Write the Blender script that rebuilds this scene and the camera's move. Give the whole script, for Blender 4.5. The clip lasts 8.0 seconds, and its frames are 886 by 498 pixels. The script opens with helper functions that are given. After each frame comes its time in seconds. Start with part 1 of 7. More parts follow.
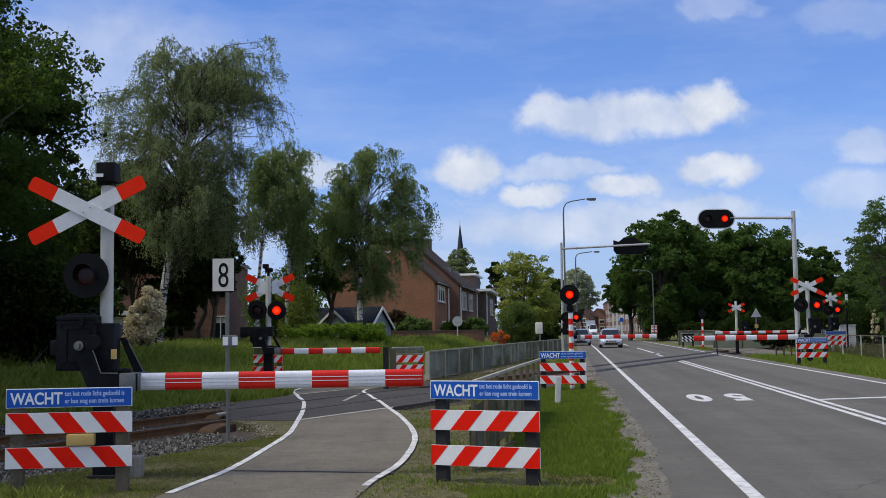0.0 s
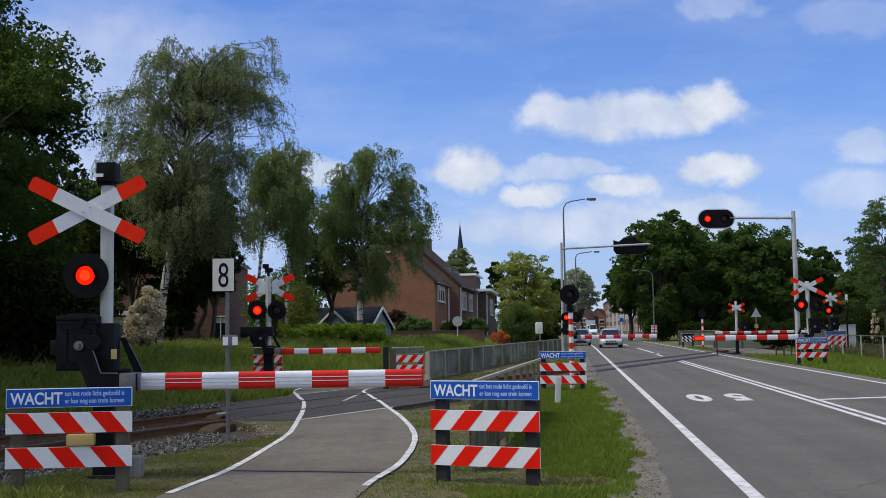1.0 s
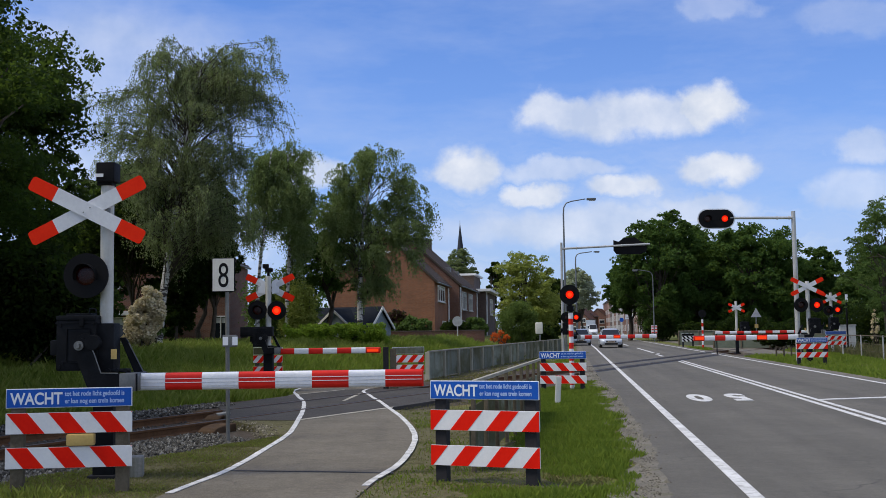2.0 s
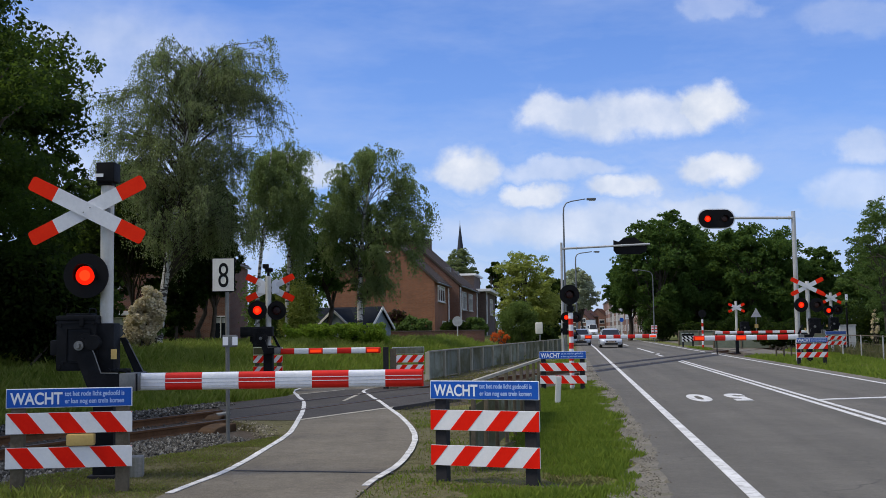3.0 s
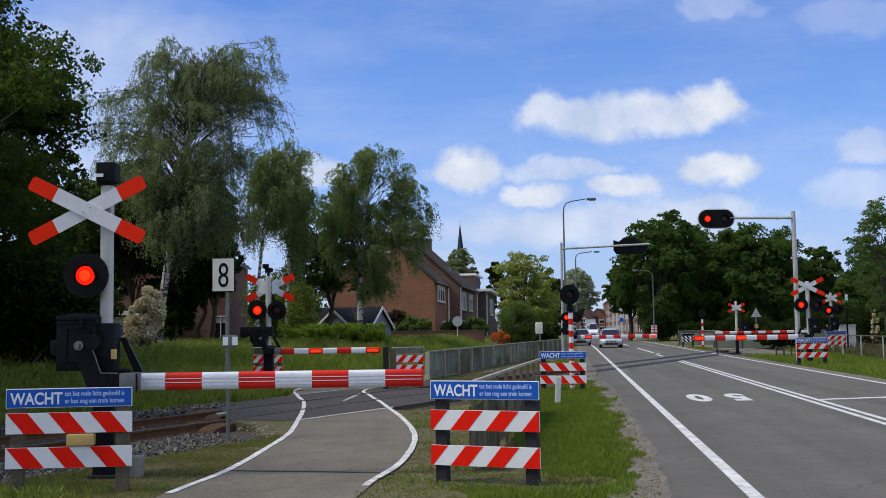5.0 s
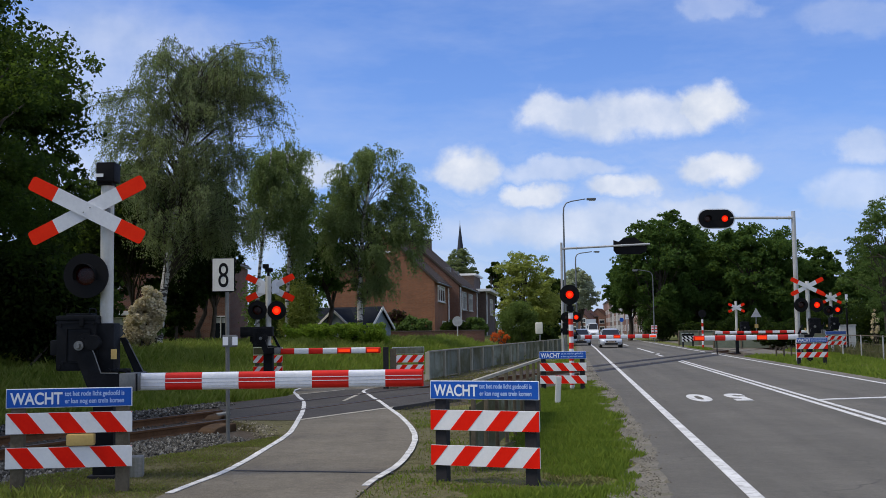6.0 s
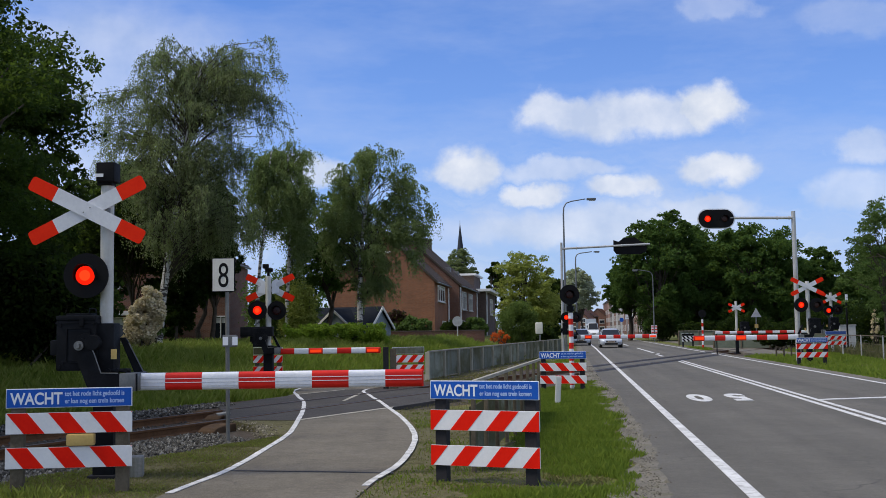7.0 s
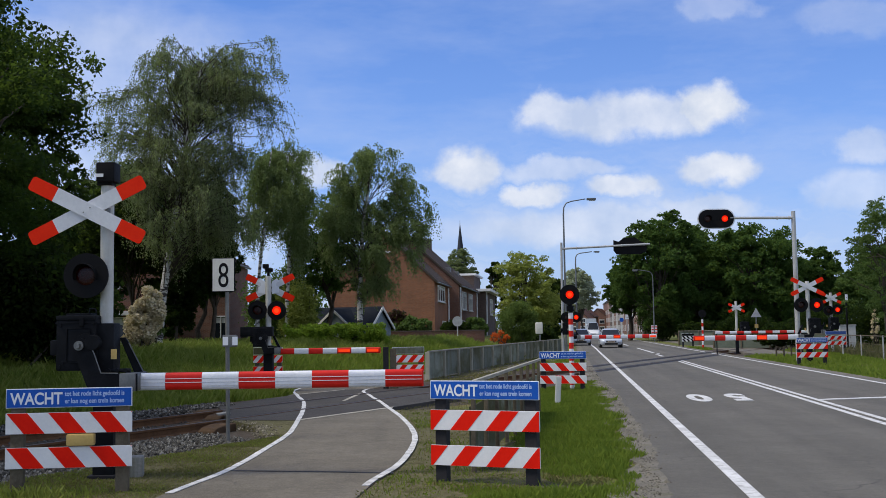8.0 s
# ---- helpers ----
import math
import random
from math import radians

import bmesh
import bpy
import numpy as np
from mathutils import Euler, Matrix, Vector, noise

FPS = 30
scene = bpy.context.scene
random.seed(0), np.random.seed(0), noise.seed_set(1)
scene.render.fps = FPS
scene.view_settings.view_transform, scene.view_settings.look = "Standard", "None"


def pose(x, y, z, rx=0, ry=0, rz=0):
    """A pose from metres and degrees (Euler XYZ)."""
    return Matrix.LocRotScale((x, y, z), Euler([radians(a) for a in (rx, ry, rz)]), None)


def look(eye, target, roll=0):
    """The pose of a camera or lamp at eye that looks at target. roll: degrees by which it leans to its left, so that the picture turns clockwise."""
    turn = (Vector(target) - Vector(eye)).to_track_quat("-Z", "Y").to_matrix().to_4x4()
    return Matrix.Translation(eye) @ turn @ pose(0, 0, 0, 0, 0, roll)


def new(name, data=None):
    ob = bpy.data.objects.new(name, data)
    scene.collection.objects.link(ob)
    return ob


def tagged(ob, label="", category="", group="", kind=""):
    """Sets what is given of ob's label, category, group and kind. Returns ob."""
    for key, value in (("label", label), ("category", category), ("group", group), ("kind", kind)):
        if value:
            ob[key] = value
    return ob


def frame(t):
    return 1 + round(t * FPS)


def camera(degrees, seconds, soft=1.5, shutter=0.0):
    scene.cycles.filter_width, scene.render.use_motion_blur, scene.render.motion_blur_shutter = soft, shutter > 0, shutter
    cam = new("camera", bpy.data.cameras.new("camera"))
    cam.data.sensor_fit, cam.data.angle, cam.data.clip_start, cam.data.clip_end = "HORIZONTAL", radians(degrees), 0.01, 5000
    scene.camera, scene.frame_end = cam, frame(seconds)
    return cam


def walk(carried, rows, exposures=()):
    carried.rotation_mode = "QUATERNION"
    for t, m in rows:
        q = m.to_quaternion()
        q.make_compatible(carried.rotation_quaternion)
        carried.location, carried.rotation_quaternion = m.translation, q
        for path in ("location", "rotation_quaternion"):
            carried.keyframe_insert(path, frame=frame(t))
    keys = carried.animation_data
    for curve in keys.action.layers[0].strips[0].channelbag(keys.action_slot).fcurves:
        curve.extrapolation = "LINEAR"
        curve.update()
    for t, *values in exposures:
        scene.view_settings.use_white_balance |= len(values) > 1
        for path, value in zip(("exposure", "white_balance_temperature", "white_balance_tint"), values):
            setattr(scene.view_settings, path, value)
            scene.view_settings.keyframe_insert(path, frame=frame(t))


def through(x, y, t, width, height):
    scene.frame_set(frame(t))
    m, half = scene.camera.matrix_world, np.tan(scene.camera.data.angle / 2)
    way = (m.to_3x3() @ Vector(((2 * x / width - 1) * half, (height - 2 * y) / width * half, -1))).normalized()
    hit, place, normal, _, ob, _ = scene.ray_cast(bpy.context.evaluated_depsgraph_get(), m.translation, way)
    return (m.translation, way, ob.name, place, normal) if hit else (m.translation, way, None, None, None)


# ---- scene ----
EYE = (0.0, 0.0, 1.5)
cam = camera(44.85, 8.0, soft=0.85)
STAND = look(EYE, (0.0, 100.0, 9.095), -0.83)
walk(cam, [(0.0, STAND), (8.0, STAND)], exposures=[(0.0, -0.08), (1.5, -0.06), (3.5, 0.0), (4.5, -0.01), (6.5, -0.04), (8.0, -0.03)])

# ---- world, sun, exposure ----
SUN_ELEV, SUN_TURN = radians(56), radians(-102)


def vmath(nt, op, a, b=None):
    n = nt.nodes.new("ShaderNodeVectorMath")
    n.operation = op
    for i, v in enumerate((a, b)):
        if v is None:
            continue
        if isinstance(v, (tuple, list)):
            n.inputs[i].default_value = v
        else:
            nt.links.new(v, n.inputs[i])
    return n


def fmath(nt, op, a, b=None, clamp=False):
    n = nt.nodes.new("ShaderNodeMath")
    n.operation, n.use_clamp = op, clamp
    for i, v in enumerate((a, b)):
        if v is None:
            continue
        if isinstance(v, (int, float)):
            n.inputs[i].default_value = v
        else:
            nt.links.new(v, n.inputs[i])
    return n.outputs[0]


def ramp(nt, fac, stops):
    n = nt.nodes.new("ShaderNodeValToRGB")
    while len(n.color_ramp.elements) < len(stops):
        n.color_ramp.elements.new(0.5)
    for e, (p, c) in zip(n.color_ramp.elements, stops):
        e.position, e.color = p, (*c, 1) if len(c) == 3 else c
    nt.links.new(fac, n.inputs[0])
    return n.outputs[0]


def mixrgb(nt, fac, a, b, mode="MIX"):
    n = nt.nodes.new("ShaderNodeMix")
    n.data_type, n.blend_type = "RGBA", mode
    for s, v in ((n.inputs[0], fac), (n.inputs[6], a), (n.inputs[7], b)):
        if isinstance(v, (int, float)):
            s.default_value = v
        elif isinstance(v, tuple):
            s.default_value = (*v, 1)
        else:
            nt.links.new(v, s)
    return n.outputs[2]


def noise_tex(nt, vec, scale, detail=5, rough=0.6):
    n = nt.nodes.new("ShaderNodeTexNoise")
    n.inputs["Scale"].default_value, n.inputs["Detail"].default_value = scale, detail
    n.inputs["Roughness"].default_value = rough
    if vec is not None:
        nt.links.new(vec, n.inputs["Vector"])
    return n.outputs["Fac"]


# cumulus: tangent across, tangent up, half width, half height, strength
CLOUDS = [
    (0.180, 0.199, 0.100, 0.023, 0.80), (0.250, 0.206, 0.034, 0.023, 0.98), (0.108, 0.206, 0.036, 0.018, 0.78), (0.022, 0.150, 0.040, 0.020, 0.92),
    (0.085, 0.128, 0.028, 0.012, 0.88), (0.165, 0.130, 0.036, 0.014, 0.86), (0.255, 0.146, 0.038, 0.015, 0.90),
    (0.110, 0.150, 0.060, 0.012, 0.55), (0.245, 0.115, 0.060, 0.012, 0.62), (0.395, 0.168, 0.035, 0.015, 0.50),
    (0.395, 0.125, 0.050, 0.022, 0.42), (-0.125, 0.155, 0.040, 0.018, 0.80), (0.150, 0.095, 0.150, 0.020, 0.60),
    (0.385, 0.292, 0.060, 0.016, 0.20), (0.270, 0.302, 0.040, 0.012, 0.26), (-0.330, 0.215, 0.150, 0.110, 0.44),
]


def make_world():
    w = bpy.data.worlds.new("sky")
    scene.world = w
    w.use_nodes = True
    nt = w.node_tree
    nt.nodes.clear()
    out, bg = nt.nodes.new("ShaderNodeOutputWorld"), nt.nodes.new("ShaderNodeBackground")
    sky = nt.nodes.new("ShaderNodeTexSky")
    sky.sky_type, sky.sun_disc = "NISHITA", False
    sky.sun_elevation, sky.sun_rotation = SUN_ELEV, SUN_TURN
    sky.air_density, sky.dust_density, sky.ozone_density = 1.0, 0.6, 2.0
    tc = nt.nodes.new("ShaderNodeTexCoord")
    sep = nt.nodes.new("ShaderNodeSeparateXYZ")
    nt.links.new(tc.outputs["Generated"], sep.inputs[0])
    yy = fmath(nt, "MAXIMUM", sep.outputs[1], 0.02)
    across, upward = fmath(nt, "DIVIDE", sep.outputs[0], yy), fmath(nt, "DIVIDE", sep.outputs[2], yy)
    comb = nt.nodes.new("ShaderNodeCombineXYZ")
    nt.links.new(across, comb.inputs[0])
    nt.links.new(upward, comb.inputs[1])
    # ragged edges: the flat coordinates are pushed about by noise
    wob = nt.nodes.new("ShaderNodeTexNoise")
    wob.inputs["Scale"].default_value, wob.inputs["Detail"].default_value, wob.inputs["Roughness"].default_value = 19, 9, 0.60
    nt.links.new(comb.outputs[0], wob.inputs["Vector"])
    push = vmath(nt, "MULTIPLY", vmath(nt, "SUBTRACT", wob.outputs["Color"], (0.5, 0.5, 0.5)).outputs[0], (0.085, 0.045, 0)).outputs[0]
    flat = vmath(nt, "ADD", comb.outputs[0], push).outputs[0]
    total = None
    for cx, cy, rx, ry, s in CLOUDS:
        d = vmath(nt, "MULTIPLY", vmath(nt, "SUBTRACT", flat, (cx, cy, 0)).outputs[0], (1 / rx, 1 / ry, 0)).outputs[0]
        ln = vmath(nt, "LENGTH", d).outputs["Value"]
        m = nt.nodes.new("ShaderNodeMapRange")
        m.interpolation_type = "SMOOTHSTEP"
        nt.links.new(ln, m.inputs["Value"])
        m.inputs["From Min"].default_value, m.inputs["From Max"].default_value = 1.24, 0.58
        m.inputs["To Max"].default_value = s
        total = m.outputs[0] if total is None else fmath(nt, "MAXIMUM", total, m.outputs[0])
    # thin veil over the whole sky, denser low down
    veil_vec = vmath(nt, "MULTIPLY", tc.outputs["Generated"], (1.2, 1.2, 4.5)).outputs[0]
    veil = ramp(nt, noise_tex(nt, veil_vec, 3.2, 6, 0.62), [(0.38, (0, 0, 0)), (0.78, (1, 1, 1))])
    low = ramp(nt, sep.outputs[2], [(0.0, (1.9, 1.9, 1.9)), (0.07, (1.25, 1.25, 1.25)), (0.17, (0.52, 0.52, 0.52)), (0.36, (0.1, 0.1, 0.1))])
    haze = fmath(nt, "MULTIPLY", fmath(nt, "ADD", fmath(nt, "MULTIPLY", veil, 0.5), fmath(nt, "MULTIPLY", low, 0.45)), 0.8, True)
    # lit rims and grey hearts: the same noise, read a little higher up
    upper = vmath(nt, "ADD", comb.outputs[0], (0.006, -0.010, 0)).outputs[0]
    relief = fmath(nt, "SUBTRACT", noise_tex(nt, comb.outputs[0], 22, 6, 0.55), noise_tex(nt, upper, 22, 6, 0.55))
    soft_tone = fmath(nt, "ADD", fmath(nt, "MULTIPLY", relief, 0.45), noise_tex(nt, comb.outputs[0], 18, 5, 0.55))
    cloud_tone = ramp(nt, soft_tone, [(0.34, (0.62, 0.70, 0.86)), (0.72, (0.95, 0.97, 1.02))])
    # low ragged wisps
    thin = vmath(nt, "MULTIPLY", flat, (7, 26, 1)).outputs[0]
    wisp = ramp(nt, noise_tex(nt, thin, 1.0, 8, 0.62), [(0.46, (0, 0, 0)), (0.68, (1, 1, 1))])
    low_down = ramp(nt, upward, [(0.02, (1, 1, 1)), (0.10, (0.8, 0.8, 0.8)), (0.20, (0.0, 0.0, 0.0))])
    total = fmath(nt, "MAXIMUM", total, fmath(nt, "MULTIPLY", fmath(nt, "MULTIPLY", wisp, low_down), 0.6))
    tinted = mixrgb(nt, 1.0, sky.outputs[0], (0.555, 0.91, 1.58), "MULTIPLY")
    hazed = mixrgb(nt, haze, tinted, (5.0, 6.0, 8.6))
    gain = vmath(nt, "SCALE", cloud_tone)
    gain.inputs["Scale"].default_value = 9.2
    # broken cloud added over and behind the camera, out of view, for whiter fill
    rest = ramp(nt, noise_tex(nt, tc.outputs["Generated"], 2.6, 6, 0.6), [(0.44, (0, 0, 0)), (0.58, (1, 1, 1))])
    beside = nt.nodes.new("ShaderNodeMapRange")
    nt.links.new(sep.outputs[1], beside.inputs["Value"])
    beside.inputs["From Min"].default_value, beside.inputs["From Max"].default_value = 0.86, 0.66
    total = fmath(nt, "MAXIMUM", total, fmath(nt, "MULTIPLY", rest, beside.outputs[0]))
    full = mixrgb(nt, total, hazed, gain.outputs[0])
    nt.links.new(full, bg.inputs[0])
    bg.inputs[1].default_value = 0.106
    nt.links.new(bg.outputs[0], out.inputs[0])


make_world()
sun = new("sun", bpy.data.lights.new("sun", "SUN"))
sun.data.energy, sun.data.angle, sun.data.color = 3.15, radians(17), (1.0, 0.92, 0.78)  # veiled by thin cloud
SUN_DIR = Vector((math.sin(SUN_TURN) * math.cos(SUN_ELEV), math.cos(SUN_TURN) * math.cos(SUN_ELEV), math.sin(SUN_ELEV)))
sun.rotation_euler = SUN_DIR.to_track_quat("Z", "Y").to_euler()


# ---- materials ----
def surf(name, a, b, scale=4.0, rough=0.7, bump=0.15, metal=0.0, fine=60.0, coat=0.0, spread=(0.35, 0.65), vary=0.0, spec=0.5, stain=None, stain_scale=1.3):
    """Two colours mixed by a broad and a fine noise at real-world size, with fine relief."""
    m = bpy.data.materials.new(name)
    m.use_nodes = True
    nt = m.node_tree
    p = nt.nodes["Principled BSDF"]
    tc = nt.nodes.new("ShaderNodeNewGeometry")
    big, small = noise_tex(nt, tc.outputs["Position"], scale), noise_tex(nt, tc.outputs["Position"], fine, 4)
    fac = ramp(nt, fmath(nt, "ADD", fmath(nt, "MULTIPLY", big, 0.6), fmath(nt, "MULTIPLY", small, 0.4)), [(spread[0], (0, 0, 0)), (spread[1], (1, 1, 1))])
    col = mixrgb(nt, fac, a, b)
    if stain:
        sf = ramp(nt, noise_tex(nt, tc.outputs["Position"], stain_scale, 6, 0.65), [(0.5, (0, 0, 0)), (0.72, (0.85, 0.85, 0.85))])
        col = mixrgb(nt, sf, col, stain)
    if vary:
        oi = nt.nodes.new("ShaderNodeObjectInfo")
        v = fmath(nt, "ADD", fmath(nt, "MULTIPLY", oi.outputs["Random"], 2 * vary), 1 - vary)
        hs = nt.nodes.new("ShaderNodeHueSaturation")
        nt.links.new(v, hs.inputs["Value"])
        nt.links.new(col, hs.inputs["Color"])
        col = hs.outputs[0]
    nt.links.new(col, p.inputs["Base Color"])
    nt.links.new(fmath(nt, "ADD", fmath(nt, "MULTIPLY", small, 0.25), rough - 0.12, True), p.inputs["Roughness"])
    p.inputs["Metallic"].default_value, p.inputs["Coat Weight"].default_value = metal, coat
    p.inputs["Specular IOR Level"].default_value = spec
    if bump:
        bn = nt.nodes.new("ShaderNodeBump")
        bn.inputs["Strength"].default_value, bn.inputs["Distance"].default_value = bump, 0.02
        nt.links.new(small, bn.inputs["Height"])
        nt.links.new(bn.outputs[0], p.inputs["Normal"])
    return m


def leafy(name, a, b, gloss=0.45, through=0.3):
    """Leaf: colour by leaf, some light let through."""
    m = bpy.data.materials.new(name)
    m.use_nodes = True
    nt = m.node_tree
    p, out = nt.nodes["Principled BSDF"], nt.nodes["Material Output"]
    geo = nt.nodes.new("ShaderNodeNewGeometry")
    big = noise_tex(nt, geo.outputs["Position"], 0.7, 3)
    fac = fmath(nt, "ADD", fmath(nt, "MULTIPLY", geo.outputs["Random Per Island"], 0.65), fmath(nt, "MULTIPLY", fmath(nt, "SUBTRACT", big, 0.3), 0.9), True)
    col = mixrgb(nt, fac, a, b)
    nt.links.new(col, p.inputs["Base Color"])
    p.inputs["Roughness"].default_value = gloss
    p.inputs["Specular IOR Level"].default_value = 0.12
    tr = nt.nodes.new("ShaderNodeBsdfTranslucent")
    nt.links.new(mixrgb(nt, 0.5, col, (0.21, 0.33, 0.05)), tr.inputs[0])
    mx = nt.nodes.new("ShaderNodeMixShader")
    mx.inputs[0].default_value = through
    nt.links.new(p.outputs[0], mx.inputs[1])
    nt.links.new(tr.outputs[0], mx.inputs[2])
    nt.links.new(mx.outputs[0], out.inputs[0])
    return m


def glowing(name, colour, strength):
    m = bpy.data.materials.new(name)
    m.use_nodes = True
    nt = m.node_tree
    nt.nodes.clear()
    out, em = nt.nodes.new("ShaderNodeOutputMaterial"), nt.nodes.new("ShaderNodeEmission")
    em.inputs[0].default_value, em.inputs[1].default_value = (*colour, 1), strength
    nt.links.new(em.outputs[0], out.inputs[0])
    return m


def glassy(name, tint=(0.02, 0.025, 0.03), rough=0.06):
    m = bpy.data.materials.new(name)
    m.use_nodes = True
    p = m.node_tree.nodes["Principled BSDF"]
    p.inputs["Base Color"].default_value = (*tint, 1)
    p.inputs["Roughness"].default_value, p.inputs["IOR"].default_value = rough, 1.5
    return m


def bricky(name, a, b, mortar, axis_turn=0.0):
    m = bpy.data.materials.new(name)
    m.use_nodes = True
    nt = m.node_tree
    p = nt.nodes["Principled BSDF"]
    tc = nt.nodes.new("ShaderNodeTexCoord")
    sep = nt.nodes.new("ShaderNodeSeparateXYZ")
    nt.links.new(tc.outputs["Object"], sep.inputs[0])
    cb = nt.nodes.new("ShaderNodeCombineXYZ")
    nt.links.new(fmath(nt, "ADD", sep.outputs[0], sep.outputs[1]), cb.inputs[0])
    nt.links.new(sep.outputs[2], cb.inputs[1])
    br = nt.nodes.new("ShaderNodeTexBrick")
    nt.links.new(cb.outputs[0], br.inputs[0])
    br.inputs["Color1"].default_value, br.inputs["Color2"].default_value, br.inputs["Mortar"].default_value = (*a, 1), (*b, 1), (*mortar, 1)
    br.inputs["Scale"].default_value, br.inputs["Brick Width"].default_value = 1.0, 0.22
    br.inputs["Row Height"].default_value, br.inputs["Mortar Size"].default_value = 0.065, 0.006
    st = ramp(nt, noise_tex(nt, tc.outputs["Object"], 0.6, 5), [(0.35, (0.78, 0.76, 0.74)), (0.7, (1.12, 1.08, 1.04))])
    nt.links.new(mixrgb(nt, 1.0, br.outputs[0], st, "MULTIPLY"), p.inputs["Base Color"])
    p.inputs["Roughness"].default_value = 0.85
    bn = nt.nodes.new("ShaderNodeBump")
    bn.inputs["Strength"].default_value, bn.inputs["Distance"].default_value = 0.3, 0.01
    nt.links.new(br.outputs["Fac"], bn.inputs["Height"])
    bn.invert = True
    nt.links.new(bn.outputs[0], p.inputs["Normal"])
    return m



def asphalt(name, a, b, turn, track, speck=0.35):
    """Road surface: fine speckle, broad stains, and paler and darker wheel tracks drawn out along the road."""
    m = surf(name, a, b, 0.7, 0.86, 0.45, fine=110, spec=0.22, spread=(0.3, 0.7))
    nt = m.node_tree
    p = nt.nodes["Principled BSDF"]
    src = p.inputs["Base Color"].links[0].from_socket
    geo = nt.nodes.new("ShaderNodeNewGeometry")
    mp = nt.nodes.new("ShaderNodeMapping")
    mp.inputs["Rotation"].default_value = (0, 0, turn)
    nt.links.new(geo.outputs["Position"], mp.inputs["Vector"])
    lng = vmath(nt, "MULTIPLY", mp.outputs[0], (1.3, 0.035, 1)).outputs[0]
    streak = ramp(nt, noise_tex(nt, lng, 1.0, 5, 0.55), [(0.3, (0.80, 0.80, 0.80)), (0.7, (1.22, 1.21, 1.19))])
    col = mixrgb(nt, track, src, mixrgb(nt, 1.0, src, streak, "MULTIPLY"))
    grit = ramp(nt, noise_tex(nt, geo.outputs["Position"], 160, 2, 0.5), [(0.40, (0.72, 0.72, 0.72)), (0.60, (1.25, 1.24, 1.22))])
    col = mixrgb(nt, speck, col, mixrgb(nt, 1.0, col, grit, "MULTIPLY"))
    for size, lo, hi in ((3.5, 0.84, 1.16), (11, 0.80, 1.20), (38, 0.66, 1.36)):
        mottle = ramp(nt, noise_tex(nt, geo.outputs["Position"], size, 4, 0.6), [(0.36, (lo, lo, lo)), (0.64, (hi, hi, hi * 0.985))])
        col = mixrgb(nt, speck, col, mixrgb(nt, 1.0, col, mottle, "MULTIPLY"))
    vor = nt.nodes.new("ShaderNodeTexVoronoi")
    vor.feature = "DISTANCE_TO_EDGE"
    vor.inputs["Scale"].default_value = 0.45
    warp = nt.nodes.new("ShaderNodeTexNoise")
    warp.inputs["Scale"].default_value, warp.inputs["Detail"].default_value = 1.1, 6
    nt.links.new(geo.outputs["Position"], warp.inputs["Vector"])
    wv = vmath(nt, "ADD", geo.outputs["Position"], vmath(nt, "MULTIPLY", warp.outputs["Color"], (1.6, 1.6, 0)).outputs[0]).outputs[0]
    nt.links.new(wv, vor.inputs["Vector"])
    line = ramp(nt, vor.outputs["Distance"], [(0.0, (1, 1, 1)), (0.010, (0, 0, 0))])
    patchy = ramp(nt, noise_tex(nt, geo.outputs["Position"], 0.35, 3), [(0.52, (0, 0, 0)), (0.62, (0.55, 0.55, 0.55))])
    col = mixrgb(nt, fmath(nt, "MULTIPLY", line, patchy), col, (0.035, 0.033, 0.031))
    nt.links.new(col, p.inputs["Base Color"])
    return m


def stony(name, dark, pale):
    """Loose stones, each of its own grey."""
    m = surf(name, dark, pale, 14, 0.9, 0.4, fine=45, spec=0.2)
    nt = m.node_tree
    p = nt.nodes["Principled BSDF"]
    src = p.inputs["Base Color"].links[0].from_socket
    geo = nt.nodes.new("ShaderNodeNewGeometry")
    tone = ramp(nt, geo.outputs["Random Per Island"], [(0.0, (0.25, 0.24, 0.22)), (0.5, (0.75, 0.74, 0.71)), (0.85, (1.25, 1.25, 1.22)), (1.0, (2.2, 2.2, 2.15))])
    nt.links.new(mixrgb(nt, 1.0, src, tone, "MULTIPLY"), p.inputs["Base Color"])
    return m


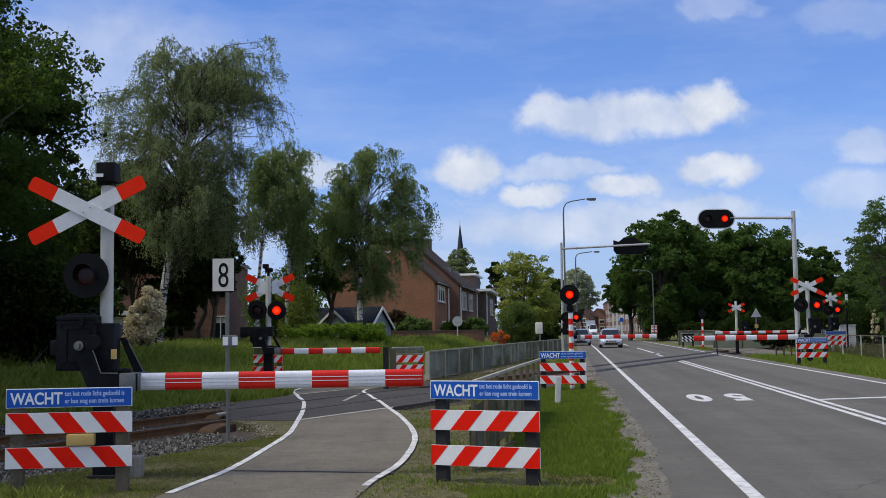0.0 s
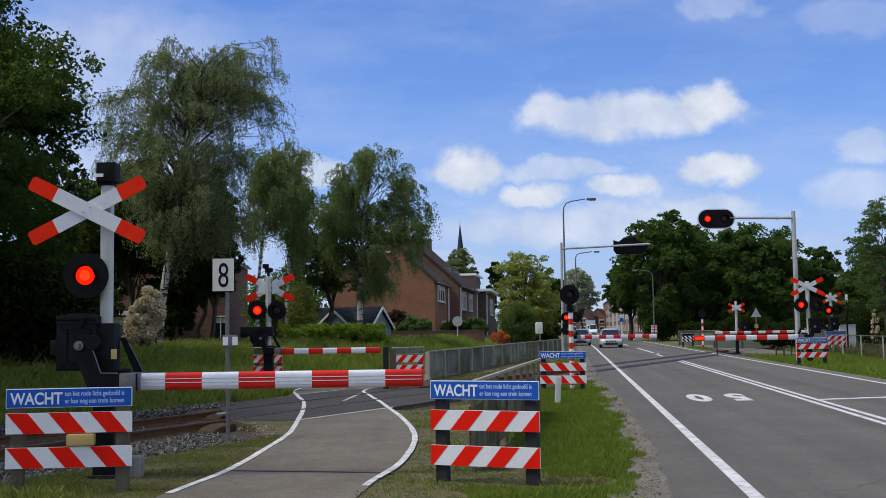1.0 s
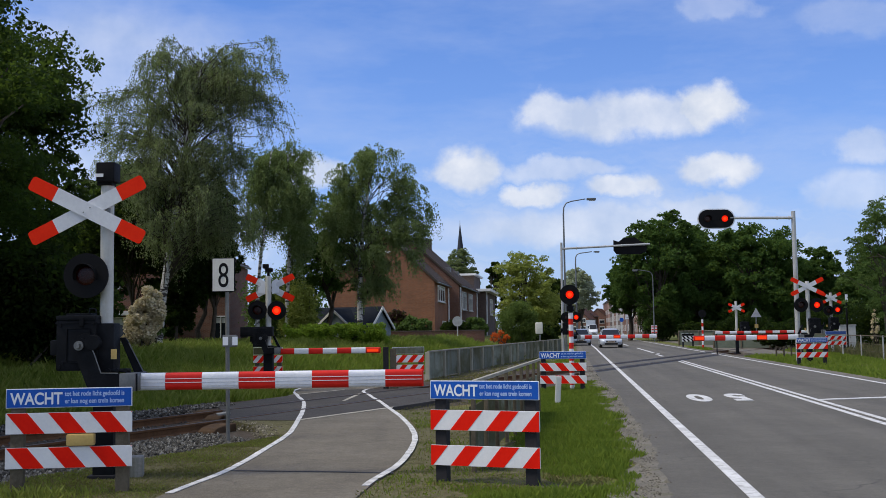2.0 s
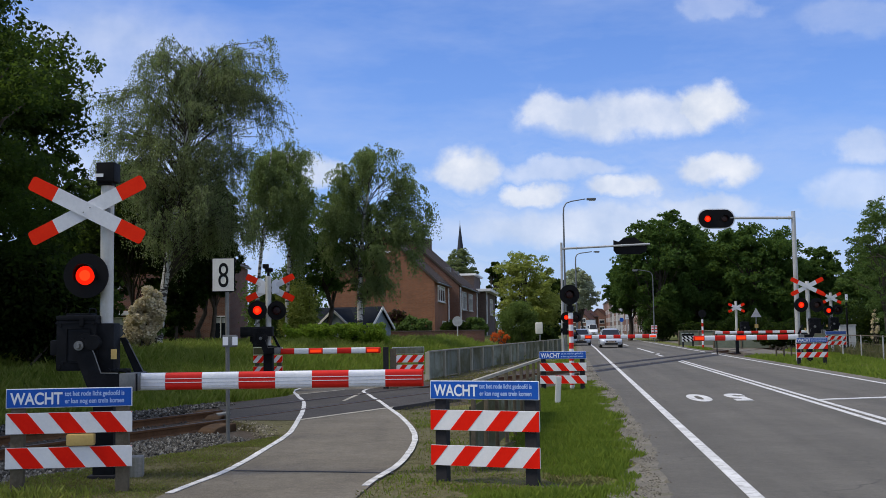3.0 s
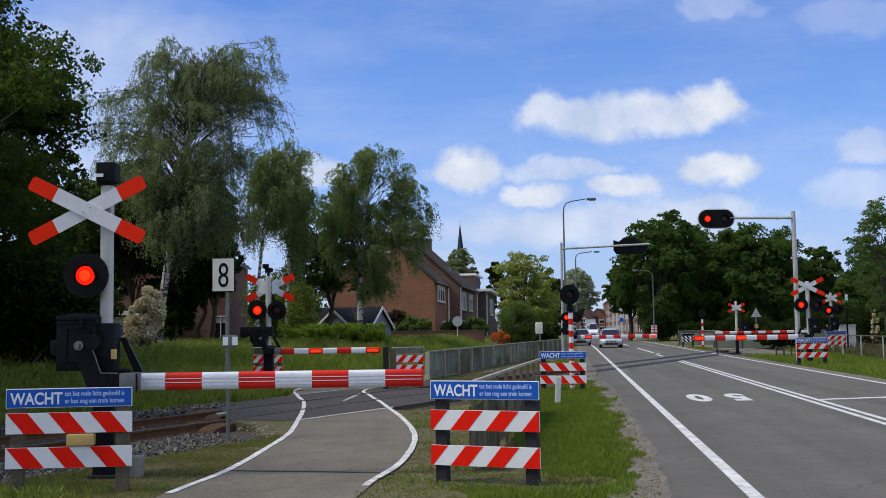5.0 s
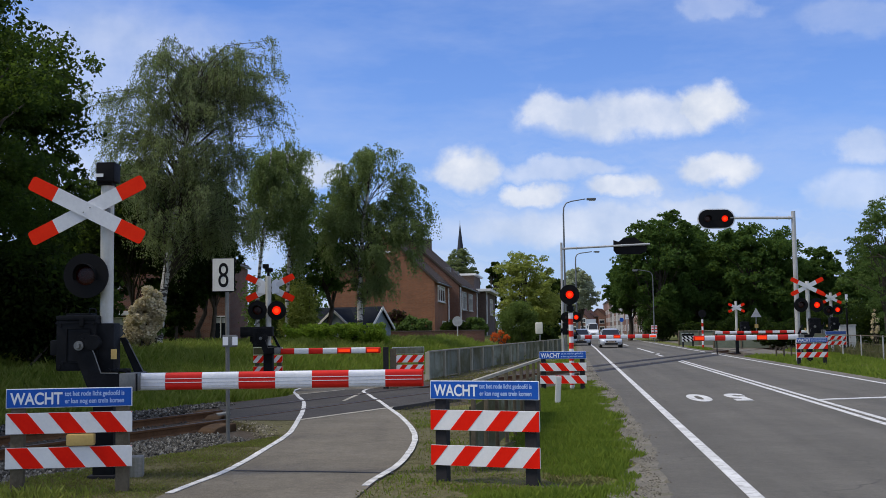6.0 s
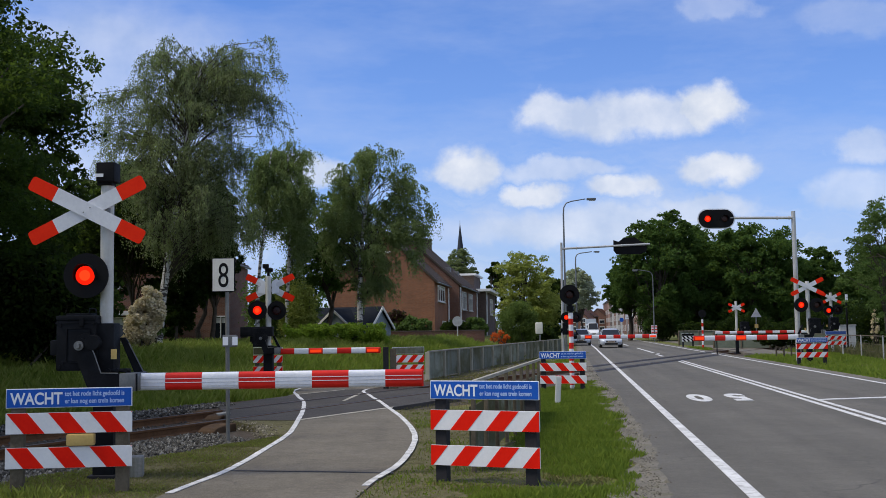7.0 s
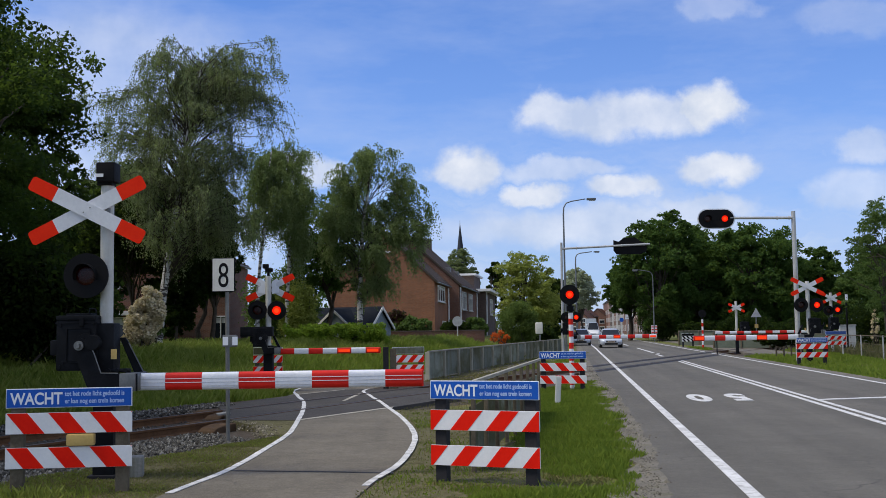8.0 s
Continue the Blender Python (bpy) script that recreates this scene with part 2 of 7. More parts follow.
M = {
    "asphalt": asphalt("road_asphalt", (0.099, 0.093, 0.081), (0.140, 0.132, 0.116), math.atan(0.118), 0.9, 0.28),
    "asphalt_dark": asphalt("crossing_asphalt", (0.046, 0.043, 0.041), (0.078, 0.073, 0.068), math.atan(0.474), 0.5),
    "tar": surf("tar_strip", (0.020, 0.020, 0.022), (0.040, 0.040, 0.042), 3, 0.7, 0.3, fine=60, spec=0.2),
    "path": asphalt("path_asphalt", (0.112, 0.100, 0.080), (0.184, 0.166, 0.136), 0.0, 0.45, 0.5),
    "gravel": surf("gravel_edge", (0.120, 0.110, 0.092), (0.235, 0.218, 0.182), 1.6, 0.95, 0.8, fine=34, spec=0.12, spread=(0.40, 0.62), stain=(0.080, 0.078, 0.036), stain_scale=3.2),
    "paint": surf("road_paint", (0.50, 0.50, 0.49), (0.72, 0.72, 0.71), 3, 0.75, 0.35, fine=45, spec=0.2, spread=(0.40, 0.60), stain=(0.20, 0.19, 0.17), stain_scale=7.0),
    "soil": surf("grass_soil", (0.070, 0.092, 0.018), (0.135, 0.140, 0.038), 1.2, 0.95, 0.6, fine=25, spec=0.15, stain=(0.20, 0.15, 0.075), stain_scale=0.35),
    "white": surf("white_plate", (0.70, 0.71, 0.72), (0.80, 0.80, 0.80), 6, 0.45, 0.03, fine=40),
    "red": surf("red_plate", (0.74, 0.010, 0.003), (0.83, 0.016, 0.004), 6, 0.55, 0.03, fine=40, spec=0.1),
    "cross_red": surf("cross_red", (0.84, 0.022, 0.004), (0.92, 0.034, 0.006), 6, 0.6, 0.03, fine=40, spec=0.1),
    "cross_white": surf("cross_white", (0.62, 0.63, 0.65), (0.74, 0.75, 0.76), 5, 0.5, 0.04, fine=30),
    "blue": surf("blue_sign", (0.006, 0.078, 0.40), (0.010, 0.100, 0.48), 5, 0.45, 0.02, fine=30, spec=0.25),
    "letter": surf("letter_white", (0.75, 0.78, 0.82), (0.82, 0.84, 0.86), 5, 0.5, 0.0),
    "black": surf("black_housing", (0.004, 0.004, 0.005), (0.009, 0.009, 0.010), 5, 0.65, 0.1, fine=45, spec=0.14),
    "darkpost": surf("dark_post", (0.013, 0.013, 0.016), (0.028, 0.027, 0.030), 5, 0.75, 0.2, fine=40, spec=0.25),
    "machine": surf("machine_casing", (0.003, 0.0035, 0.005), (0.008, 0.009, 0.011), 3, 0.6, 0.12, fine=35, spec=0.14, stain=(0.016, 0.017, 0.020), stain_scale=3),
    "galv": surf("galvanised_steel", (0.42, 0.43, 0.43), (0.56, 0.56, 0.55), 6, 0.5, 0.08, metal=0.35, fine=40, stain=(0.33, 0.31, 0.27), stain_scale=2.5),
    "mast": surf("mast_paint", (0.52, 0.53, 0.50), (0.64, 0.64, 0.61), 4, 0.5, 0.06, fine=30, stain=(0.38, 0.37, 0.31), stain_scale=2.0),
    "steel_dark": surf("dull_steel", (0.14, 0.145, 0.14), (0.22, 0.22, 0.21), 5, 0.5, 0.1, metal=0.6, fine=40),
    "lens_off": surf("unlit_red_lens", (0.018, 0.0015, 0.0015), (0.030, 0.003, 0.002), 20, 0.25, 0.2, fine=90, spec=0.3),
    "glow": glowing("lit_red_lens", (1.0, 0.016, 0.004), 1.15),
    "glow_core": glowing("lit_red_core", (1.0, 0.040, 0.008), 1.7),
    "boom_white": surf("boom_white", (0.66, 0.68, 0.72), (0.80, 0.81, 0.83), 8, 0.35, 0.03, fine=30),
    "boom_red": surf("boom_red", (0.58, 0.010, 0.004), (0.67, 0.016, 0.006), 8, 0.45, 0.03, fine=30, spec=0.3),
    "yellow": surf("yellow_plastic", (0.48, 0.32, 0.09), (0.60, 0.42, 0.14), 6, 0.6, 0.1, fine=40),
    "concrete": surf("concrete", (0.24, 0.235, 0.21), (0.37, 0.36, 0.325), 3, 0.85, 0.35, fine=40, stain=(0.14, 0.15, 0.10), stain_scale=2),
    "rail": surf("rusty_rail", (0.085, 0.042, 0.019), (0.165, 0.085, 0.038), 5, 0.8, 0.3, fine=50, spec=0.2),
    "rail_top": surf("rail_head", (0.065, 0.050, 0.040), (0.12, 0.095, 0.078), 6, 0.5, 0.08, metal=0.4, fine=40),
    "sleeper": surf("weathered_sleeper", (0.17, 0.115, 0.065), (0.28, 0.20, 0.12), 3, 0.9, 0.5, fine=25, vary=0.2),
    "ballast": surf("ballast_bed", (0.042, 0.033, 0.024), (0.095, 0.076, 0.056), 9, 0.9, 0.8, fine=35, spec=0.2),
    "fence": surf("fence_sheet", (0.140, 0.158, 0.120), (0.255, 0.275, 0.225), 1.5, 0.8, 0.2, fine=20, spec=0.2, stain=(0.115, 0.105, 0.045), stain_scale=0.9, vary=0.45),
    "fence_pale": surf("pale_fence_post", (0.30, 0.29, 0.22), (0.42, 0.40, 0.32), 3, 0.85, 0.3, fine=30, vary=0.15, stain=(0.20, 0.185, 0.12)),
    "fence_post": surf("fence_post", (0.24, 0.225, 0.18), (0.36, 0.335, 0.28), 3, 0.85, 0.3, fine=30, vary=0.1),
    "wood": surf("grey_wood", (0.085, 0.07, 0.048), (0.165, 0.14, 0.10), 4, 0.9, 0.3, fine=30, spec=0.15),
    "brick_orange": bricky("orange_brick", (0.215, 0.082, 0.036), (0.275, 0.110, 0.050), (0.19, 0.135, 0.095)),
    "brick_brown": bricky("brown_brick", (0.15, 0.066, 0.042), (0.20, 0.092, 0.06), (0.19, 0.155, 0.13)),
    "brick_dark": bricky("dark_brick", (0.085, 0.055, 0.045), (0.12, 0.08, 0.065), (0.13, 0.12, 0.11)),
    "cream": surf("cream_enamel", (0.62, 0.60, 0.52), (0.74, 0.72, 0.64), 4, 0.5, 0.03, fine=30),
    "tiles_red": surf("red_roof_tiles", (0.105, 0.054, 0.040), (0.160, 0.086, 0.064), 1.5, 0.85, 0.4, fine=9, spec=0.2),
    "brick_pink": bricky("pinkish_brick", (0.26, 0.145, 0.115), (0.34, 0.20, 0.16), (0.30, 0.25, 0.22)),
    "render": surf("pale_render", (0.30, 0.29, 0.28), (0.42, 0.41, 0.39), 1.5, 0.85, 0.1, fine=20, stain=(0.34, 0.33, 0.31)),
    "tiles": surf("roof_tiles", (0.078, 0.058, 0.046), (0.125, 0.095, 0.076), 1.5, 0.85, 0.4, fine=9, spec=0.2),
    "slate": surf("slate_roof", (0.012, 0.015, 0.021), (0.024, 0.028, 0.036), 2, 0.9, 0.3, fine=12, spec=0.05),
    "trim": surf("white_trim", (0.66, 0.66, 0.64), (0.78, 0.78, 0.76), 5, 0.5, 0.03),
    "clad": surf("grey_blue_cladding", (0.16, 0.20, 0.235), (0.22, 0.265, 0.30), 3, 0.8, 0.1, fine=20, spec=0.2),
    "pane": glassy("window_pane"),
    "curtain": surf("net_curtain", (0.5, 0.5, 0.48), (0.65, 0.65, 0.63), 8, 0.9, 0.1),
    "car_silver": surf("silver_paint", (0.44, 0.48, 0.55), (0.49, 0.53, 0.60), 3, 0.32, 0.0, metal=0.1, coat=0.6),
    "car_dark": surf("dark_paint", (0.04, 0.045, 0.055), (0.05, 0.055, 0.065), 3, 0.3, 0.0, metal=0.3, coat=0.6),
    "car_white": surf("white_paint", (0.72, 0.74, 0.76), (0.78, 0.79, 0.80), 3, 0.3, 0.0, coat=0.6),
    "tyre": surf("tyre_rubber", (0.012, 0.012, 0.012), (0.025, 0.025, 0.025), 8, 0.85, 0.2),
    "headlight": glassy("headlight_glass", (0.55, 0.57, 0.6), 0.1),
    "bark_birch": None,
    "bark": surf("dark_bark", (0.035, 0.028, 0.020), (0.075, 0.060, 0.045), 6, 0.95, 0.8, fine=18),
    # shade is put into these two leaf colours, less into the oak's
    "leaf_shade_dark": leafy("leaf_full_shade", (0.003, 0.008, 0.001), (0.013, 0.027, 0.0035), 0.8, 0.3),
    "leaf_oak": leafy("oak_leaf_part_shade", (0.007, 0.019, 0.002), (0.034, 0.064, 0.008), 0.75, 0.34),
    "leaf_birch": leafy("birch_leaf", (0.150, 0.182, 0.088), (0.285, 0.312, 0.165), 0.6, 0.50),
    "leaf_birch_b": leafy("birch_leaf_green", (0.115, 0.160, 0.062), (0.250, 0.300, 0.125), 0.6, 0.48),
    "leaf_wood": leafy("lime_leaf", (0.026, 0.060, 0.014), (0.086, 0.146, 0.036), 0.8, 0.38),
    "leaf_yellow": leafy("maple_leaf", (0.200, 0.235, 0.040), (0.42, 0.44, 0.115), 0.7, 0.42),
    "leaf_olive": leafy("olive_shrub_leaf", (0.058, 0.092, 0.021), (0.130, 0.172, 0.048), 0.75, 0.38),
    # a darker copy of the lime leaf, shade put into its colour
    "leaf_shade": leafy("shaded_tree_leaf", (0.014, 0.032, 0.010), (0.048, 0.082, 0.024), 0.8, 0.36),
    "leaf_green": leafy("shrub_leaf", (0.055, 0.100, 0.026), (0.125, 0.180, 0.055), 0.7, 0.35),
    "leaf_hedge": leafy("hedge_leaf", (0.12, 0.21, 0.016), (0.25, 0.35, 0.04), 0.6, 0.4),
    "leaf_red": leafy("purple_leaf", (0.030, 0.012, 0.012), (0.060, 0.022, 0.022), 0.5, 0.2),
    "leaf_pale": leafy("pale_leaf", (0.36, 0.39, 0.27), (0.52, 0.53, 0.39), 0.6, 0.45),
    "blossom": leafy("cream_blossom", (0.58, 0.47, 0.30), (0.82, 0.72, 0.52), 0.8, 0.3),
    "orange_flower": leafy("orange_azalea", (0.58, 0.075, 0.012), (0.75, 0.16, 0.03), 0.7, 0.25),
    "grass": leafy("grass_blade", (0.108, 0.165, 0.016), (0.235, 0.292, 0.044), 0.75, 0.45),
    "grass_tall": leafy("tall_grass_blade", (0.155, 0.195, 0.028), (0.320, 0.340, 0.085), 0.7, 0.48),
    "grass_dry": leafy("dry_grass_blade", (0.13, 0.115, 0.045), (0.25, 0.215, 0.10), 0.7, 0.3),
    "edge_stone": stony("edge_stone", (0.085, 0.077, 0.060), (0.165, 0.152, 0.124)),
    "stone": stony("ballast_stone", (0.075, 0.072, 0.064), (0.165, 0.160, 0.146)),
    "fence_green": surf("grey_green_panel", (0.085, 0.105, 0.080), (0.140, 0.160, 0.125), 2, 0.8, 0.2, fine=20, spec=0.2, vary=0.15),
    "bare": surf("bare_ground", (0.066, 0.064, 0.026), (0.170, 0.150, 0.090), 2.6, 0.95, 1.0, fine=16, spec=0.1, spread=(0.42, 0.60), stain=(0.050, 0.062, 0.016), stain_scale=2.6),
    "windscreen": glassy("windscreen_glass", (0.010, 0.012, 0.016), 0.32),
    "letter_pale": surf("letter_faded", (0.34, 0.47, 0.74), (0.44, 0.56, 0.80), 5, 0.5, 0.0),
    "reed": leafy("brown_reed", (0.090, 0.080, 0.042), (0.165, 0.145, 0.080), 0.8, 0.3),
    "blue_faded": surf("faded_blue_sign", (0.050, 0.110, 0.36), (0.075, 0.145, 0.42), 5, 0.6, 0.02, fine=30, spec=0.25),
    "joint": surf("pale_joint", (0.30, 0.28, 0.23), (0.44, 0.41, 0.35), 3, 0.9, 0.5, fine=35, spec=0.2, stain=(0.12, 0.11, 0.09), stain_scale=4),
    "spire": surf("spire_slate", (0.030, 0.034, 0.045), (0.050, 0.056, 0.070), 0.5, 0.9, 0.1, fine=5, spec=0.1),
    "lamp_metal": surf("lamp_post_steel", (0.12, 0.13, 0.135), (0.19, 0.20, 0.205), 3, 0.5, 0.05, metal=0.5),
}


def birch_bark():
    m = surf("birch_bark", (0.42, 0.42, 0.40), (0.58, 0.57, 0.54), 5, 0.8, 0.3, fine=20)
    nt = m.node_tree
    p = nt.nodes["Principled BSDF"]
    src = p.inputs["Base Color"].links[0].from_socket
    geo = nt.nodes.new("ShaderNodeNewGeometry")
    st = vmath(nt, "MULTIPLY", geo.outputs["Position"], (1.5, 1.5, 6)).outputs[0]
    f = ramp(nt, noise_tex(nt, st, 1.3, 4), [(0.50, (0, 0, 0)), (0.56, (1, 1, 1))])
    nt.links.new(mixrgb(nt, f, src, (0.035, 0.03, 0.028)), p.inputs["Base Color"])
    return m


M["bark_birch"] = birch_bark()


def streaked(m, colour, amount, size=(7, 3, 0.5), edge=(0.47, 0.66)):
    """Rain streaks and moss running down an upright sheet."""
    nt = m.node_tree
    p = nt.nodes["Principled BSDF"]
    src = p.inputs["Base Color"].links[0].from_socket
    geo = nt.nodes.new("ShaderNodeNewGeometry")
    st = vmath(nt, "MULTIPLY", geo.outputs["Position"], size).outputs[0]
    f = ramp(nt, noise_tex(nt, st, 1.0, 5, 0.6), [(edge[0], (0, 0, 0)), (edge[1], (amount, amount, amount))])
    nt.links.new(mixrgb(nt, f, src, colour), p.inputs["Base Color"])


streaked(M["fence"], (0.105, 0.100, 0.045), 0.7)
streaked(M["fence"], (0.075, 0.072, 0.028), 0.8, (1.0, 0.40, 0.9), (0.45, 0.56))
streaked(M["mast"], (0.30, 0.28, 0.21), 0.5)
streaked(M["concrete"], (0.10, 0.10, 0.06), 0.6)


# ---- mesh helpers ----
def box(bm, c, s, bevel=0.0, turn=None):
    m = Matrix.Translation(c) @ (turn or Matrix.Identity(4)) @ Matrix.Diagonal((*s, 1))
    r = bmesh.ops.create_cube(bm, size=1, matrix=m)
    if bevel:
        es = list({e for v in r["verts"] for e in v.link_edges})
        bmesh.ops.bevel(bm, geom=es, offset=bevel, segments=2, profile=0.7, affect="EDGES")
    return bm


def rod(bm, a, b, r0, r1=None, seg=16):
    a, b = Vector(a), Vector(b)
    q = (b - a).to_track_quat("Z", "Y").to_matrix().to_4x4()
    m = Matrix.Translation((a + b) / 2) @ q
    bmesh.ops.create_cone(bm, cap_ends=True, segments=seg, radius1=r0, radius2=r0 if r1 is None else r1, depth=(b - a).length, matrix=m)
    return bm


def slab(bm, pts, lift):
    """A plate: the outline pts (3D) pushed by the vector lift."""
    lo = [bm.verts.new(p) for p in pts]
    hi = [bm.verts.new(Vector(p) + Vector(lift)) for p in pts]
    n = len(pts)
    bm.faces.new(lo[::-1])
    bm.faces.new(hi)
    for i in range(n):
        bm.faces.new((lo[i], lo[(i + 1) % n], hi[(i + 1) % n], hi[i]))
    bmesh.ops.recalc_face_normals(bm, faces=bm.faces[:])
    return bm


def tube(bm, pts, radii, seg=8):
    """A bent, tapered tube through pts."""
    rings, prev = [], None
    pts = [Vector(p) for p in pts]
    for i, p in enumerate(pts):
        d = (pts[min(i + 1, len(pts) - 1)] - pts[max(i - 1, 0)]).normalized()
        s = d.orthogonal() if prev is None else (prev - d * prev.dot(d))
        s.normalize()
        prev, o = s, d.cross(s)
        rings.append([bm.verts.new(p + (s * math.cos(k * math.tau / seg) + o * math.sin(k * math.tau / seg)) * radii[i]) for k in range(seg)])
    for r, q in zip(rings, rings[1:]):
        for k in range(seg):
            bm.faces.new((r[k], r[(k + 1) % seg], q[(k + 1) % seg], q[k]))
    bm.faces.new(rings[0][::-1])
    bm.faces.new(rings[-1])
    return bm


def thing(name, m, label, category, group="", kind=""):
    ob = new(name)
    ob.empty_display_size = 0.2
    ob.matrix_basis = m
    return tagged(ob, label, category, group, kind)


def smooth_sharp(me, angle=40):
    me.polygons.foreach_set("use_smooth", [True] * len(me.polygons))
    me.set_sharp_from_angle(angle=radians(angle))


def part(name, bm, material, parent=None, label="", smooth=False):
    me = bpy.data.meshes.new(name)
    bm.to_mesh(me)
    bm.free()
    me.materials.append(material)
    if smooth:
        smooth_sharp(me)
    ob = new(name, me)
    ob.parent = parent
    return tagged(ob, label) if label else ob


def B():
    return bmesh.new()


def raw_mesh(name, verts, faces, material):
    """A mesh straight from arrays: verts (n, 3), faces (m, k)."""
    me = bpy.data.meshes.new(name)
    n, k = len(faces), faces.shape[1]
    me.vertices.add(len(verts))
    me.vertices.foreach_set("co", np.ascontiguousarray(verts, dtype=np.float32).ravel())
    me.loops.add(n * k)
    me.loops.foreach_set("vertex_index", np.ascontiguousarray(faces, dtype=np.int32).ravel())
    me.polygons.add(n)
    me.polygons.foreach_set("loop_start", np.arange(0, n * k, k, dtype=np.int32))
    me.update(calc_edges=True)
    me.materials.append(material)
    return me


def raw_part(name, verts, faces, material, parent=None, label=""):
    ob = new(name, raw_mesh(name, verts, faces, material))
    ob.parent = parent
    return tagged(ob, label) if label else ob


def lettering(name, words, size, material, parent, m, label="", stretch=(1, 1), depth=0.002, align="LEFT", bold=0.0):
    cu = bpy.data.curves.new(name, "FONT")
    cu.body, cu.size, cu.extrude, cu.align_x, cu.offset = words, size, depth, align, bold
    tmp = bpy.data.objects.new(name, cu)
    scene.collection.objects.link(tmp)
    bpy.context.view_layer.update()
    me = bpy.data.meshes.new_from_object(tmp.evaluated_get(bpy.context.evaluated_depsgraph_get()))
    bpy.data.objects.remove(tmp)
    me.transform(m @ Matrix.Diagonal((stretch[0], stretch[1], 1, 1)))
    me.materials.clear()
    me.materials.append(material)
    ob = new(name, me)
    ob.parent = parent
    return tagged(ob, label) if label else ob


UPRIGHT = pose(0, 0, 0, 90, 0, 0)  # lettering stands up and faces -y


# ---- plan of the place ----
# The road runs at 6.7 degrees to the right of north, the railway at 25.4 degrees.
ROAD_K, RAIL_K = 0.118, 0.474
ROAD_TURN, RAIL_TURN = -math.degrees(math.atan(ROAD_K)), -math.degrees(math.atan(RAIL_K))
RAIL_NEAR, RAIL_FAR = -12.75, -14.41  # x of each rail at y = 0


def road_x(off, y):
    return off + ROAD_K * y


def rail_x(off, y):
    return off + RAIL_K * y


def ease(v, a, b):
    t = np.clip((v - a) / (b - a), 0, 1)
    return t * t * (3 - 2 * t)


def ground_z(x, y):
    """Flat round the crossing; a low bank beyond the railway."""
    x, y = np.asarray(x, float), np.asarray(y, float)
    beyond = ((RAIL_FAR + RAIL_K * y) - x) * 0.9036  # metres past the far rail
    leftward = (1.2 + ROAD_K * y) - x
    bank = 0.95 * ease(beyond, 2.6, 13) * ease(leftward, 4.9, 8.5)
    soft = 0.05 * np.sin(x * 0.9 + 1.3) * np.sin(y * 0.7) * ease(leftward, 5.6, 8.5)
    dip = 0.30 * (1 - ease(np.abs(beyond + 0.75), 2.0, 3.0))  # the track bed lies in a shallow trough
    return bank + soft * ease(np.abs(beyond + 0.8), 2.5, 5) - 0.03 - dip


def make_ground():
    xs = np.concatenate([[-3000, -1200, -500, -200, -110], np.arange(-60, 60.1, 1.0), [110, 200, 500, 1200, 3000]])
    ys = np.concatenate([[-800, -200, -60, -20], np.arange(-6, 120.1, 1.0), [140, 170, 220, 320, 500, 900, 1800, 3500]])
    gx, gy = np.meshgrid(xs, ys)
    v = np.stack([gx.ravel(), gy.ravel(), ground_z(gx, gy).ravel()], 1)
    w = len(xs)
    i = (np.arange(len(ys) - 1)[:, None] * w + np.arange(w - 1)[None, :]).ravel()
    f = np.stack([i, i + 1, i + 1 + w, i + w], 1)
    ob = raw_part("ground", v, f, M["soil"])
    smooth_sharp(ob.data, 80)
    return tagged(ob, "grassy ground with dry and bare patches", "ground", kind="structure")


def ribbon(name, left, right, material, z, thick=0.02, label="", category="", parent=None):
    """A strip laid on the ground between two edge lines."""
    bm = B()
    rows = []
    for (lx, ly), (rx, ry) in zip(left, right):
        rows.append([bm.verts.new(p) for p in ((lx, ly, z), (rx, ry, z), (rx, ry, z - thick), (lx, ly, z - thick))])
    for a, b in zip(rows, rows[1:]):
        for k in range(4):
            bm.faces.new((a[k], a[(k + 1) % 4], b[(k + 1) % 4], b[k]))
    bm.faces.new(rows[0][::-1])
    bm.faces.new(rows[-1])
    bmesh.ops.recalc_face_normals(bm, faces=bm.faces[:])
    ob = part(name, bm, material, parent)
    return tagged(ob, label, category, kind="structure") if category else ob


def wavy(points, n=8):
    """A smooth curve through points (Catmull-Rom)."""
    p = [points[0], *points, points[-1]]
    out = []
    for i in range(1, len(p) - 2):
        for k in range(n):
            t = k / n
            out.append(tuple(0.5 * (2 * p[i][a] + (p[i + 1][a] - p[i - 1][a]) * t + (2 * p[i - 1][a] - 5 * p[i][a] + 4 * p[i + 1][a] - p[i + 2][a]) * t * t
                                    + (3 * p[i][a] - p[i - 1][a] - 3 * p[i + 1][a] + p[i + 2][a]) * t ** 3) for a in range(2)))
    out.append(tuple(points[-1]))
    return out


PATH_L = wavy([(-5.2, -30.0), (-3.7, -8.0), (-3.1, 4.0), (-2.85, 8.0), (-2.66, 10.3), (-2.44, 12.0), (-2.38, 14.0), (-2.38, 16.2), (-2.58, 18.7), (-2.80, 21.0), (-3.12, 23.5), (-3.6, 26.0), (-3.95, 28.6), (-3.3, 33.0), (0.5, 40.0), (4.6, 54.0)])
PATH_R = wavy([(-3.1, -30.0), (-1.7, -8.0), (-1.0, 4.0), (-0.95, 8.0), (-0.75, 10.6), (-0.50, 12.2), (-0.39, 14.2), (-0.44, 16.2), (-0.74, 19.0), (-1.08, 21.3), (-1.36, 23.2), (-1.72, 25.4), (-2.0, 28.0), (-1.0, 31.5), (1.6, 38.5), (5.6, 52.5)])


def line_pts(off, y0, y1, step=4.0):
    n = max(2, int((y1 - y0) / step))
    return [(road_x(off, y), y) for y in np.linspace(y0, y1, n)]


